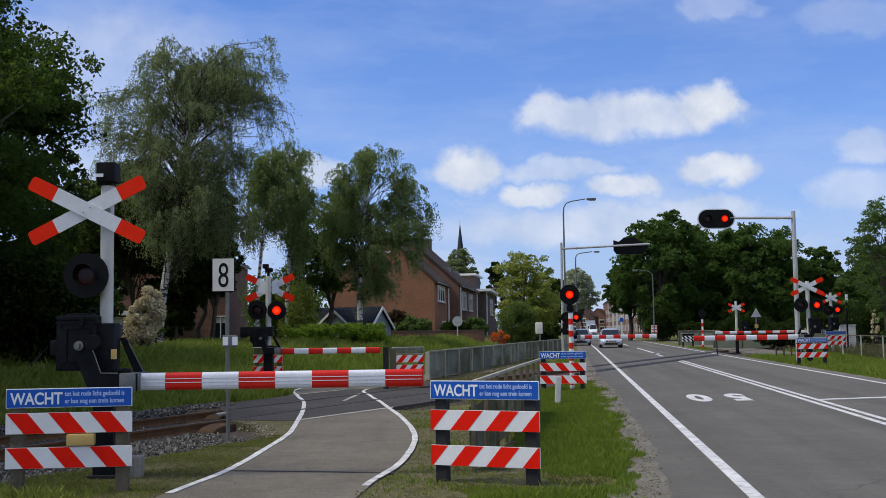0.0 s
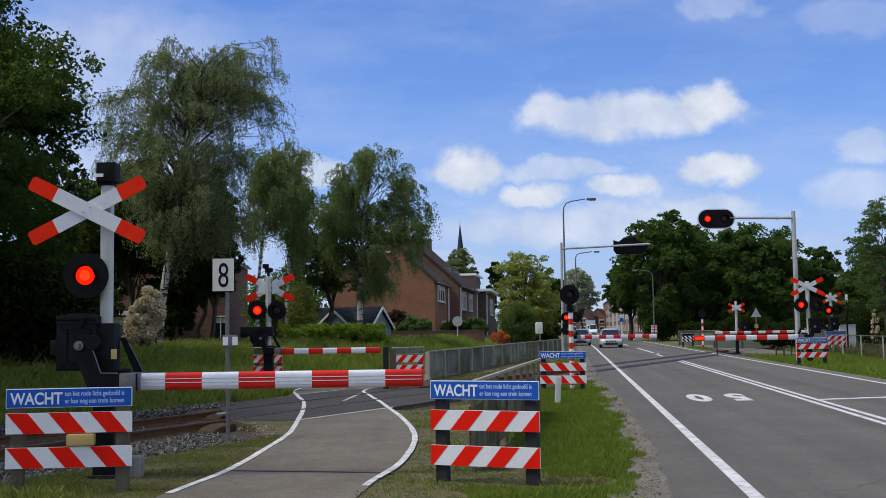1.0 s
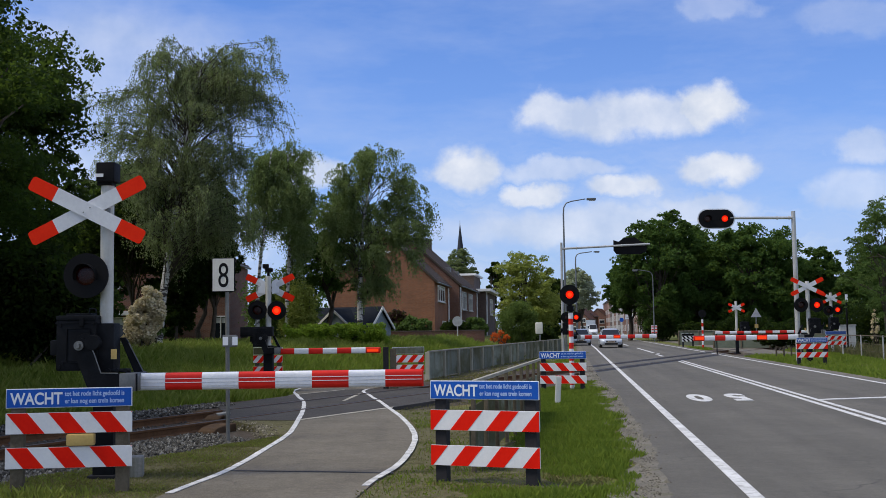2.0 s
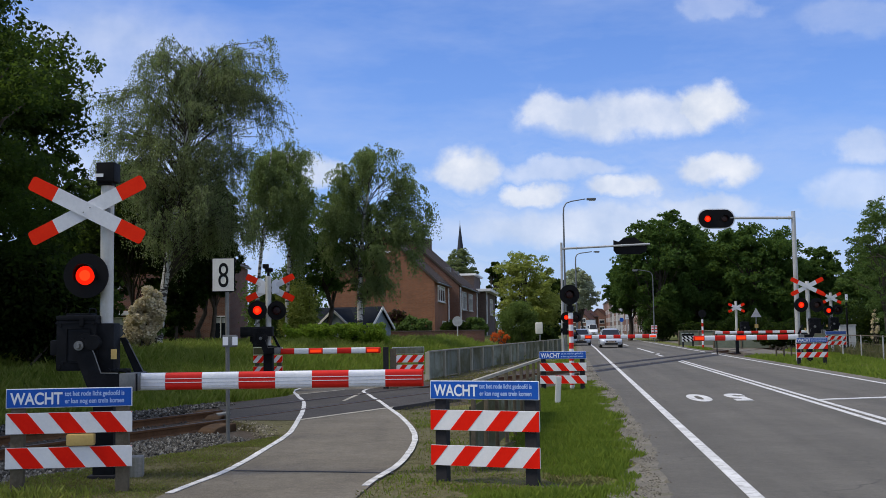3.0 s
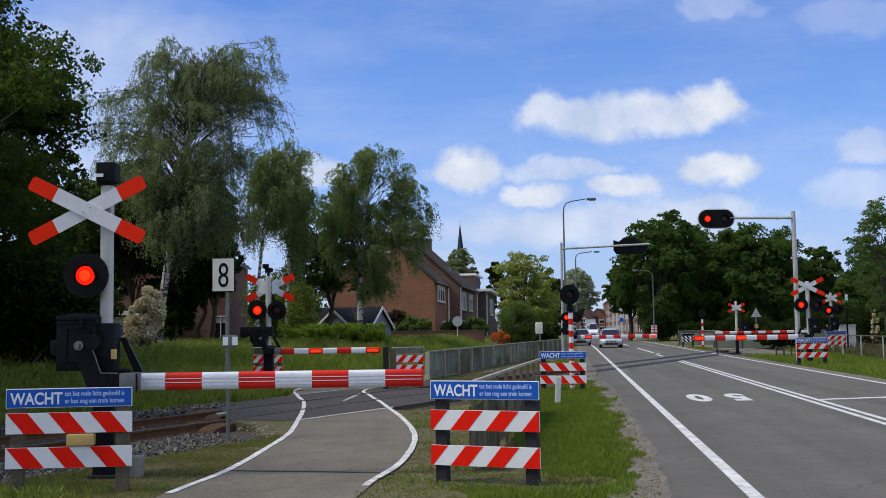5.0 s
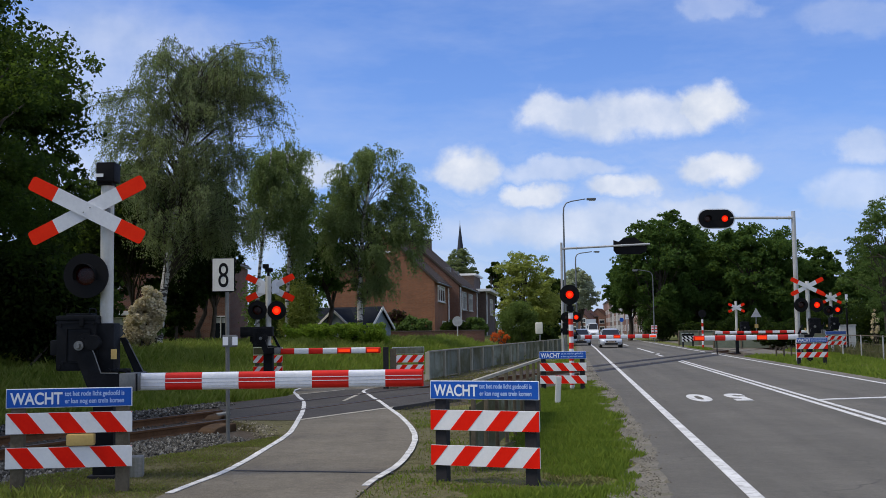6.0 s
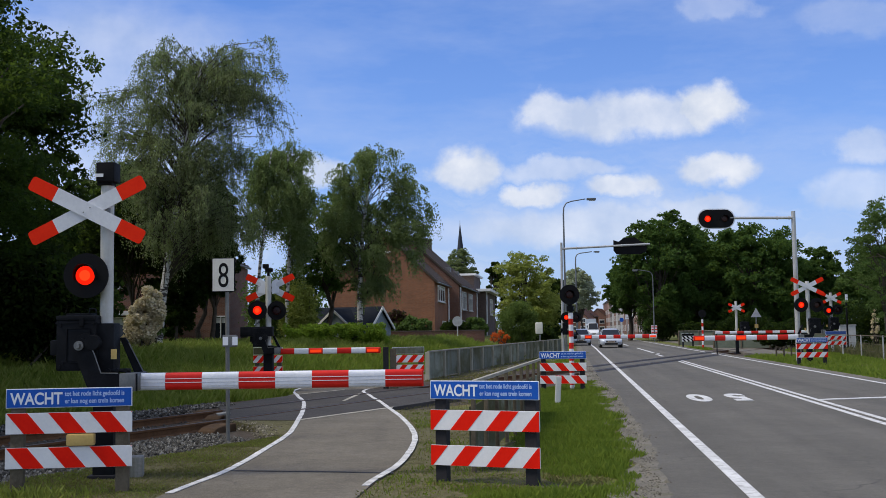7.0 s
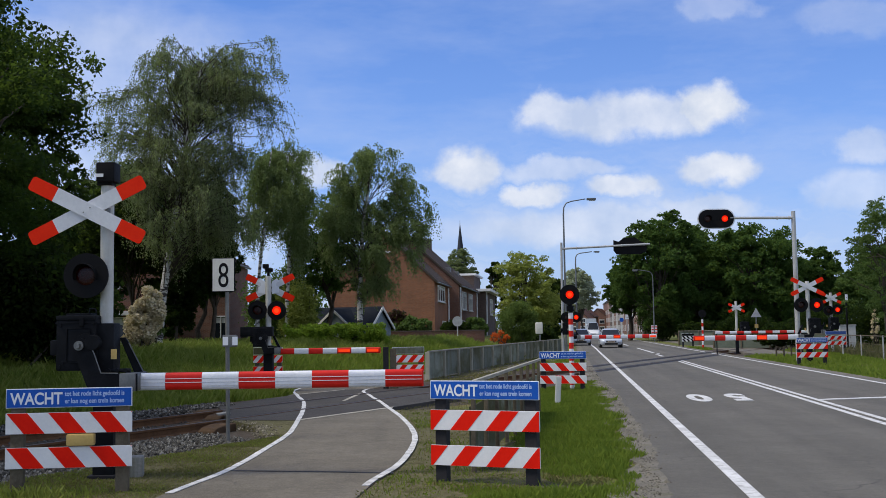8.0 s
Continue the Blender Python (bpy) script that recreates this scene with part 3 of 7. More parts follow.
def edge_off(y):
    """How far the asphalt's western edge lies from the road's zero line; it wavers and narrows towards the crossing."""
    return np.interp(y, [-10, 9, 11.5, 14.5, 26, 34, 60], [0.70, 0.74, 0.88, 0.96, 0.97, 0.75, 0.75])


def make_roads():
    ys = np.concatenate([[-30, -10], np.arange(0, 22, 2.0), [40, 80, 120, 180, 252, 440]])
    road = ribbon("road", [(road_x(edge_off(y), y), y) for y in ys], [(road_x(8.25, y), y) for y in ys], M["asphalt"], 0.0, 0.4, "grey asphalt road with worn white lines", "road")
    ribbon("verge_gravel", [(px + edge_off(py) + 0.10 * math.sin(py * 1.7) + 0.06 * math.sin(py * 4.3), py) for px, py in line_pts(-0.36, -10, 120, 0.25)], [(px + edge_off(py) + 0.028 * math.sin(py * 1.9 + 1) + 0.02 * math.sin(py * 5.3) + 0.012 * math.sin(py * 11.7), py) for px, py in line_pts(0.05, -10, 120, 0.25)], M["gravel"], 0.002, 0.05, "gravelly worn strip along the road edge", "verge")
    ribbon("verge_gravel_east", line_pts(8.2, -10, 120), line_pts(8.55, -10, 120), M["gravel"], -0.003, 0.05, "gravelly worn strip along the road edge", "verge")
    lane = lambda off, y0, y1, w=0.12: ribbon("lane_line", line_pts(off - w / 2, y0, y1), line_pts(off + w / 2, y0, y1), M["paint"], 0.005, 0.006, parent=road)
    lean = lambda y: 1.565 + 0.0028 * y
    rows = np.linspace(-10, 75, 22)
    ribbon("lane_line", [(road_x(lean(y) - 0.065, y), y) for y in rows], [(road_x(lean(y) + 0.065, y), y) for y in rows], M["paint"], 0.005, 0.006, parent=road)
    lane(1.80, 75.5, 200, 0.14)
    lane(4.70, -10, 47.3, 0.11), lane(4.93, -10, 48.4, 0.11)
    lane(7.92, -10, 61.0, 0.12), lane(7.92, 64.0, 200, 0.12)
    for y0, y1, off in ((56, 60, 4.72), (61.2, 62.2, 4.95), (64, 80, 4.85), (92, 110, 4.8), (120, 140, 4.8)):
        lane(off, y0, y1, 0.16)
    # stop line of the far lane
    ribbon("stop_line", [(7.52, 21.72), (9.10, 22.12), (10.5, 22.5)], [(7.52, 21.95), (9.10, 22.40), (10.5, 22.8)], M["paint"], 0.0055, 0.006, parent=road)
    for ch, cx, cy in (("0", 5.373, 22.90), ("5", 6.205, 22.98)):
        lettering("speed_digit", ch, 1.0, M["paint"], road, pose(cx, cy, 0.002, 0, 0, 180 + ROAD_TURN) @ Matrix.Translation((0, -1.02, 0)), "white painted speed digit", (0.90, 2.95), 0.004, "CENTER", 0.040)
    # dark joint where the railway crosses the road
    y = lambda off, r: (off - r) / (RAIL_K - ROAD_K)
    for r0, r1 in ((RAIL_NEAR + 0.42, RAIL_NEAR - 0.30), (RAIL_FAR + 0.36, RAIL_FAR - 0.30)):
        offs = np.linspace(0.83, 8.24, 10)
        ribbon("crossing_strip", [(road_x(o, y(o, r0)), y(o, r0)) for o in offs], [(road_x(o, y(o, r1)), y(o, r1)) for o in offs], M["tar"], 0.004, 0.004, parent=road)
    path = ribbon("cycle_path", PATH_L, PATH_R, M["path"], 0.0, 0.4, "worn grey-brown asphalt cycle path", "path")
    ribbon("cycle_path_east", line_pts(9.9, 56.5, 118), line_pts(12.5, 56.5, 118), M["path"], -0.004, 0.3, "pale worn cycle path east of the road", "path")
    # dark newer asphalt between the rails
    ribbon("crossing_surface", [(-3.75, 18.85), (-2.55, 18.62), (-1.9, 19.75), (-1.03, 21.4), (0.35, 24.4)], [(-4.7, 22.4), (-4.1, 24.8), (-3.35, 26.7), (-2.6, 28.1), (-0.2, 28.5)], M["asphalt_dark"], 0.005, 0.4, "dark asphalt infill between the rails", "crossing")
    wob = lambda y, k: 0.16 * math.sin(1.3 * y + k) + 0.09 * math.sin(3.7 * y + 2 * k)
    rows = [y for y in np.arange(7.0, 16.2, 0.35)]
    at = lambda edge, y: float(np.interp(y, [p[1] for p in edge], [p[0] for p in edge]))
    ribbon("bare_strip", [(at(PATH_L, y) - float(np.clip(at(PATH_L, y) - rail_x((RAIL_NEAR + RAIL_FAR) / 2, y) - 3.6, 0.30, 1.3)) + 0.6 * wob(y, 0), y) for y in rows], [(at(PATH_L, y) + 0.1, y) for y in rows], M["bare"], -0.012, 0.05, "bare brown ground beside the path", "ground")
    rows = [y for y in np.arange(9.6, 21.0, 0.35)]
    ribbon("bare_strip_east", [(at(PATH_R, y) - 0.1, y) for y in rows], [(max(at(PATH_R, y) + 0.4, 1.05 - 0.05 * (y - 10)) + wob(y, 1), y) for y in rows], M["bare"], -0.012, 0.05, "bare brown ground beside the path", "ground")
    ribbon("apron", [(-2.75, 16.0), (-3.0, 17.4), (-3.72, 18.84)], [(-2.35, 16.0), (-2.42, 17.4), (-2.54, 18.6)], M["bare"], -0.006, 0.3, "bare dry ground at the crossing edge", "ground")
    for edge, a, b in ((PATH_L, 32, 100), (PATH_R, 32, 98)):
        sgn = 1 if edge is PATH_L else -1
        pts = edge[a:b]
        nxt = edge[a + 1:b + 1]
        rng = np.random.default_rng(a)
        segs = []
        for (x0, y0), (x1, y1) in zip(pts, nxt):
            d = Vector((x1 - x0, y1 - y0)).normalized()
            w = 0.080 * rng.uniform(0.93, 1.07)
            segs.append((x0 + sgn * d.y * w, y0 - sgn * d.x * w))
        pts = [(x + rng.normal() * 0.003, y) for x, y in pts]
        # the line is laid in short runs, as it is patched
        k = 0
        while k < len(pts) - 1:
            run = int(rng.integers(4, 10))
            q = slice(k, min(k + run + 1, len(pts)))
            p2, s2 = pts[q], segs[q]
            if len(p2) > 1:
                gap = 0.12
                e0 = [tuple(np.array(p2[-1]) * (1 - gap) + np.array(p2[-2]) * gap), tuple(np.array(s2[-1]) * (1 - gap) + np.array(s2[-2]) * gap)]
                ribbon("edge_line", [*p2[:-1], e0[0]], [*s2[:-1], e0[1]], M["paint"], 0.0088, 0.006, parent=path)
            k += run
    ribbon("edge_joint", [(-2.52, 18.44), (-1.93, 19.56), (-1.03, 21.22)], [(-2.52, 18.72), (-1.93, 19.84), (-1.03, 21.52)], M["joint"], 0.0085, 0.006, parent=path)
    # a sealed cut runs across the path below the barrier
    ribbon("sealed_cut", [(-2.44, 11.90), (-1.15, 11.64), (-0.56, 11.48)], [(-2.44, 11.97), (-1.15, 11.71), (-0.56, 11.55)], M["tar"], 0.0045, 0.006, parent=path)
    ribbon("crack", [(-2.25, 23.6), (-2.1, 26.4)], [(-2.17, 23.6), (-2.0, 26.4)], M["joint"], 0.0085, 0.006, parent=path)
    ribbon("edge_joint", [(-3.75, 25.85), (-2.62, 28.0)], [(-3.75, 26.0), (-2.62, 28.2)], M["joint"], 0.0085, 0.006, parent=path)


def make_track():
    tr = thing("railway_track", pose(0, 0, 0), "single railway track with rusty rails on ballast", "railway")
    u = Vector((RAIL_K, 1, 0)).normalized()
    side = Vector((u.y, -u.x, 0))
    prof = [(-0.07, -0.15), (0.07, -0.15), (0.07, -0.135), (0.012, -0.11), (0.012, -0.04), (0.036, -0.03), (0.036, 0.0), (-0.036, 0.0), (-0.036, -0.03), (-0.012, -0.04), (-0.012, -0.11), (-0.07, -0.135)]
    for off in (RAIL_NEAR, RAIL_FAR):
        a = Vector((rail_x(off, -40), -40, 0.012))
        bm = B()
        slab(bm, [a + side * px + Vector((0, 0, pz)) for px, pz in prof], u * 210)
        rail = part("rail", bm, M["rail"], tr)
        bm = B()
        slab(bm, [a + side * px + Vector((0, 0, pz)) for px, pz in ((-0.03, 0.0005), (0.03, 0.0005), (0.025, 0.004), (-0.025, 0.004))], u * 210)
        part("rail_head", bm, M["rail_top"], rail, "worn shiny running surface")
    mid = (RAIL_NEAR + RAIL_FAR) / 2
    # flange grooves laid as flat dark ribbons, their shade put into the colour
    for off, y0, y1, g in ((RAIL_NEAR, 18.3, 25.2, -0.10), (RAIL_FAR, 21.6, 29.2, 0.10)):
        rows = np.linspace(y0, y1, 8)
        ribbon("flangeway", [(rail_x(off + g - 0.05, q), q) for q in rows], [(rail_x(off + g + 0.05, q), q) for q in rows], M["tar"], 0.0095, 0.004, parent=tr)
    bm = B()
    box(bm, (0, 0, 0), (2.5, 0.25, 0.14), 0.015)
    first = part("sleeper", bm, M["sleeper"], tr)
    first.matrix_basis = pose(rail_x(mid, -8), -8, -0.205, 0, 0, RAIL_TURN)
    y = -8 + 0.55
    while y < 60:
        if not 20.5 < y < 25.5:
            ob = first.copy()
            scene.collection.objects.link(ob)
            ob.matrix_basis = pose(rail_x(mid, y), y, -0.205, 0, 0, RAIL_TURN)
        y += 0.55
    # ballast bed: a low bank under the sleepers
    bm = B()
    a = Vector((rail_x(mid, -40), -40, 0))
    slab(bm, [a + side * px + Vector((0, 0, pz)) for px, pz in ((-2.9, -0.3), (3.7, -0.3), (3.2, -0.045), (2.0, -0.10), (1.4, -0.13), (-1.1, -0.13), (-1.45, -0.01), (-2.2, -0.01))], u * 210)
    part("ballast_bed", bm, M["ballast"], tr, "grey stone ballast")
    # loose stones where the camera sees the bed
    rng = np.random.default_rng(5)
    n = 42000
    along, across = rng.uniform(6, 26, n), rng.uniform(-2.5, 3.25, n)
    keep = along < np.interp(across, [-2.5, -1.0, 0.9, 1.4, 3.2], [25.2, 24.2, 21.4, 20.0, 18.6])
    keep &= (np.abs(across) > 0.85) | (rng.uniform(0, 1, n) < 0.22)  # the bed between the rails is mostly bare of stones and reads darker
    along, across = along[keep], across[keep]
    n = len(along)
    base = np.array([[1, 0, 0], [-1, 0, 0], [0, 1, 0], [0, -1, 0], [0, 0, 1], [0, 0, -1]], float)
    tri = np.array([[0, 2, 4], [2, 1, 4], [1, 3, 4], [3, 0, 4], [2, 0, 5], [1, 2, 5], [3, 1, 5], [0, 3, 5]])
    size = rng.uniform(0.016, 0.036, (n, 1, 1)) * rng.uniform(0.6, 1.3, (n, 6, 1))
    ang = rng.uniform(0, math.tau, n)
    rot = np.zeros((n, 3, 3))
    rot[:, 0, 0], rot[:, 0, 1], rot[:, 1, 0], rot[:, 1, 1], rot[:, 2, 2] = np.cos(ang), -np.sin(ang), np.sin(ang), np.cos(ang), 1
    y0 = along * u.y
    cx = rail_x(mid, 0) + along * u.x + across * side.x
    cy = y0 + across * side.y
    cz = np.interp(across, [-2.6, -2.2, -1.45, -1.1, 0.0, 1.1, 1.6, 2.0, 3.3], [-0.16, 0.0, 0.0, -0.13, -0.16, -0.15, -0.12, -0.09, -0.035]) + rng.uniform(-0.005, 0.025, n)
    v = np.einsum("nij,nkj->nki", rot, base[None] * size) + np.stack([cx, cy, cz], 1)[:, None, :]
    f = tri[None] + (np.arange(n) * 6)[:, None, None]
    st = raw_part("ballast_gravel", v.reshape(-1, 3), f.reshape(-1, 3), M["stone"], tr, "loose grey ballast stones")
    tagged(st, kind="stuff")


def make_crossing_edge():
    t = thing("crossing_edge", pose(0, 0, 0), "worn brown timber ramps where the rails meet the asphalt", "crossing edge")
    rng = random.Random(8)
    u = Vector((RAIL_K, 1, 0)).normalized()
    for off, y0, wide in ((RAIL_NEAR + 0.42, 18.05, 0.34), (RAIL_NEAR - 0.32, 18.55, 0.26), (RAIL_FAR + 0.42, 20.6, 0.36), (RAIL_FAR - 0.40, 21.3, 0.34)):
        bm = B()
        slab(bm, [(-0.36, -wide / 2, -0.16), (0.25, -wide / 2, -0.14), (0.25, -wide / 2, -0.006), (0.0, -wide / 2, -0.008), (-0.26, -wide / 2, -0.05), (-0.34, -wide / 2, -0.10)], (0, wide, 0))
        bmesh.ops.bevel(bm, geom=bm.edges[:], offset=0.012, segments=1, affect="EDGES")
        ramp_piece = part("ramp", bm, M["ramp"], t, "brown weathered ramp")
        ramp_piece.matrix_basis = pose(rail_x(off, y0), y0, 0.008, 0, 0, math.degrees(math.atan2(u.y, u.x)) + rng.uniform(-3, 3))
    part("pale_plate", box(B(), (0, 0, 0), (0.24, 0.12, 0.03), 0.010, pose(0, 0, 0, 8, -6, 28)), M["concrete"], t, "pale loose plate").matrix_basis = pose(-4.1, 20.0, 0.03)
    n = 700
    g = np.random.default_rng(31)
    x, y = g.uniform(-5.0, -3.55, n), g.uniform(10.7, 12.4, n)
    keep = g.uniform(0, 1, n) < 0.25 + 0.75 * (x < -3.9)
    x, y = x[keep], y[keep]
    n = len(x)
    base = np.array([[1, 0.2, 0], [-0.6, 0.9, 0.1], [-0.5, -0.9, 0], [0.1, 0, 0.9]])
    r, a = g.uniform(0.018, 0.040, n), g.uniform(0, math.tau, n)
    c, q = np.cos(a)[:, None], np.sin(a)[:, None]
    v = np.stack([x[:, None] + (base[:, 0] * c - base[:, 1] * q) * r[:, None], y[:, None] + (base[:, 0] * q + base[:, 1] * c) * r[:, None], ground_z(x, y)[:, None] + (base[:, 2] - 0.1) * r[:, None]], 2)
    f = np.array([[0, 1, 3], [1, 2, 3], [2, 0, 3]])[None] + (np.arange(n) * 4)[:, None, None]
    tagged(raw_part("loose_stones", v.reshape(-1, 3), f.reshape(-1, 3), M["stone"]), "loose grey stones round the foot of the board", "stones", kind="stuff")


M["ramp"] = surf("rusty_brown_timber", (0.060, 0.036, 0.020), (0.120, 0.076, 0.042), 4, 0.9, 0.6, fine=22, spec=0.15, stain=(0.045, 0.035, 0.028), stain_scale=5)
make_ground()
make_roads()
make_track()
make_crossing_edge()


# ---- crossing equipment ----
FLASHERS = []  # (part, pose lit, pose dark, phase)


def disc(bm, c, r, depth, seg=32, dome=0.0):
    """A round plate that faces -y, with a domed front if asked."""
    rings = [(r, depth), (r, 0.0)]
    if dome:
        rings += [(r * math.cos(a), -dome * math.sin(a)) for a in (0.4, 0.8, 1.2)]
    prev = None
    first = None
    for rr, dy in rings:
        ring = [bm.verts.new((c[0] + rr * math.cos(k * math.tau / seg), c[1] + dy, c[2] + rr * math.sin(k * math.tau / seg))) for k in range(seg)]
        if prev:
            for k in range(seg):
                bm.faces.new((prev[k], prev[(k + 1) % seg], ring[(k + 1) % seg], ring[k]))
        else:
            first = ring
        prev = ring
    bm.faces.new(prev)
    bm.faces.new(first[::-1])
    bmesh.ops.recalc_face_normals(bm, faces=bm.faces[:])
    return bm


def hood(bm, c, r, length, seg=20):
    """A visor over the upper part of a lens: a half sleeve that faces -y."""
    rows = []
    for k in range(seg + 1):
        a = math.radians(-25) + math.radians(230) * k / seg
        ln = length * (0.35 + 0.65 * math.sin(max(0.0, min(math.pi, a + 0.43) * 0.9)))
        ca, sa = math.cos(a), math.sin(a)
        rows.append([bm.verts.new((c[0] + q * ca, c[1] - d, c[2] + q * sa)) for q, d in ((r, 0), (r, ln), (r + 0.006, ln), (r + 0.006, 0))])
    for a, b in zip(rows, rows[1:]):
        for k in range(4):
            bm.faces.new((a[k], a[(k + 1) % 4], b[(k + 1) % 4], b[k]))
    bm.faces.new(rows[0])
    bm.faces.new(rows[-1][::-1])
    bmesh.ops.recalc_face_normals(bm, faces=bm.faces[:])
    return bm


def signal_lamp(parent, c, board_r, lens_r, phase, label="round black signal lamp with a red lens", lean=0.0, board=True):
    """Round black board, casing behind, visor, dark lens; the lit lens pushes forward through it when the lamp flashes."""
    x, y, z = c
    bm = B()
    rod(bm, (x, y + 0.02, z), (x, y + 0.16, z), lens_r * 1.25, lens_r * 0.8, 20)
    if board:
        disc(bm, (x, y, z), board_r, 0.02)
    lamp = part("signal_lamp", bm, M["black"], parent, label, True)
    part("visor", hood(B(), (x, y, z), lens_r * 1.12, lens_r * 1.3), M["black"], lamp)
    part("dark_lens", disc(B(), (x, y - 0.006, z), lens_r, 0.005, 24, 0.012), M["lens_off"], lamp, "unlit dark red lens", True)
    bm = disc(B(), (0, 0, 0), lens_r * 0.97, 0.004, 24, 0.016)
    lit = part("lit_lens", bm, M["glow"], lamp, "glowing red lens", True)
    bm = disc(B(), (0, -0.0165, 0), lens_r * 0.55, 0.003, 20, 0.006)
    part("lit_core", bm, M["glow_core"], lit)
    FLASHERS.append((lit, pose(x, y - 0.022, z), pose(x, y + 0.05, z), phase))
    lit.matrix_basis = pose(x, y + 0.05, z)
    return lamp


def crossbuck(parent, c, half, wide, tilt, facing=-1):
    """St Andrew's cross of two planks, white with red rounded ends."""
    x, y, z = c
    for i, s in enumerate((-1, 1)):
        yy = y + facing * 0.018 * i
        turn = pose(0, 0, 0, 0, s * tilt, 0)
        m = Matrix.Translation((x, yy, z)) @ turn
        w = wide / 2
        inner = half * 0.56
        bm = B()
        slab(bm, [m @ Vector(p) for p in ((-inner, 0, -w), (inner, 0, -w), (inner, 0, w), (-inner, 0, w))], (0, 0.015, 0))
        arm = part("cross_arm", bm, M["cross_white"], parent)
        for e in (-1, 1):
            r = w * 0.45
            pts = [(inner, -w)]
            for k in range(5):
                a = math.radians(-90 + 22.5 * k)
                pts.append((half - r + r * math.cos(a), -w + r + r * math.sin(a)))
            for k in range(5):
                a = math.radians(22.5 * k)
                pts.append((half - r + r * math.cos(a), w - r + r * math.sin(a)))
            pts.append((inner, w))
            pts = [(e * (px + 0.001), 0, pz) for px, pz in pts]
            bm = B()
            slab(bm, [m @ Vector(p) for p in pts], (0, 0.015, 0))
            part("red_end", bm, M["cross_red"], arm, "red rounded plank end")
        for bx, bz in ((0.035, 0.025), (-0.035, -0.025)):
            part("bolt", rod(B(), (x + bx, yy + 0.001, z + bz), (x + bx, yy - 0.005, z + bz), 0.007, seg=8), M["steel_dark"], arm)


def boom(parent, start, length, segs, height, depth, first_white=True, lines=False, lights=(), first=1.0):
    """Barrier boom along +x: a hollow bar in white and red lengths."""
    x, y, z = start
    w = length / (segs - 1 + first)
    x -= (1 - first) * w  # the first length may be cut short
    length = w * segs
    bar = None
    for k in range(segs):
        white = (k % 2 == 0) == first_white
        bm, r = B(), height * 0.24
        ring = []
        for cy, cz, a0 in ((depth / 2 - r * 0.8, height / 2 - r, 0), (-depth / 2 + r * 0.8, height / 2 - r, 90), (-depth / 2 + r * 0.8, -height / 2 + r, 180), (depth / 2 - r * 0.8, -height / 2 + r, 270)):
            for q in range(5):
                a = math.radians(a0 + 22.5 * q)
                ring.append((x + k * w + ((1 - first) * w if k == 0 else 0), y + cy + 0.8 * r * math.cos(a), z + cz + r * math.sin(a)))
        slab(bm, ring, (w * (first if k == 0 else 1) - 0.001, 0, 0))
        seg = part("boom_length", bm, M["boom_white"] if white else M["boom_red"], parent, "white boom length" if white else "red boom length", True)
        bar = bar or seg
        # white lines on the red paint in the reflections of a ribbed face
        if lines and not white:
            for dz in (-0.012, 0.028):
                bm = B()
                box(bm, (x + (k + 0.5) * w, y - depth / 2 - 0.0015, z + dz), (w, 0.003, 0.007))
                part("tape", bm, M["boom_white"], seg, "thin white line painted as a rib reflection")
        elif lines:
            for dz in (-0.05, -0.012, 0.028):
                bm = B()
                box(bm, (x + (k + (1 if k else 2 - first) * 0.5) * w, y - depth / 2 - 0.001, z + dz), (w * (1 if k else first), 0.002, 0.004))
                part("tape", bm, M["galv"], seg, "thin grey line along the boom")
    bm = B()
    box(bm, (x + length + 0.008, y, z), (0.016, depth * 0.96, height * 0.96), 0.004)
    part("end_cap", bm, M["boom_red"], parent)
    for k, phase in lights:
        bm = B()
        box(bm, (0, 0, 0), (w * 0.8, 0.008, height * 0.5), 0.003)
        lit = part("boom_light", bm, M["glow_boom"], parent, "glowing red boom light")
        cx = x + (k + 0.5) * w
        FLASHERS.append((lit, pose(cx, y - depth / 2 - 0.003, z), pose(cx, y, z), phase))
        lit.matrix_basis = pose(cx, y, z)
    return bar


M["glow_boom"] = glowing("lit_boom_lamp", (1.0, 0.060, 0.014), 0.92)


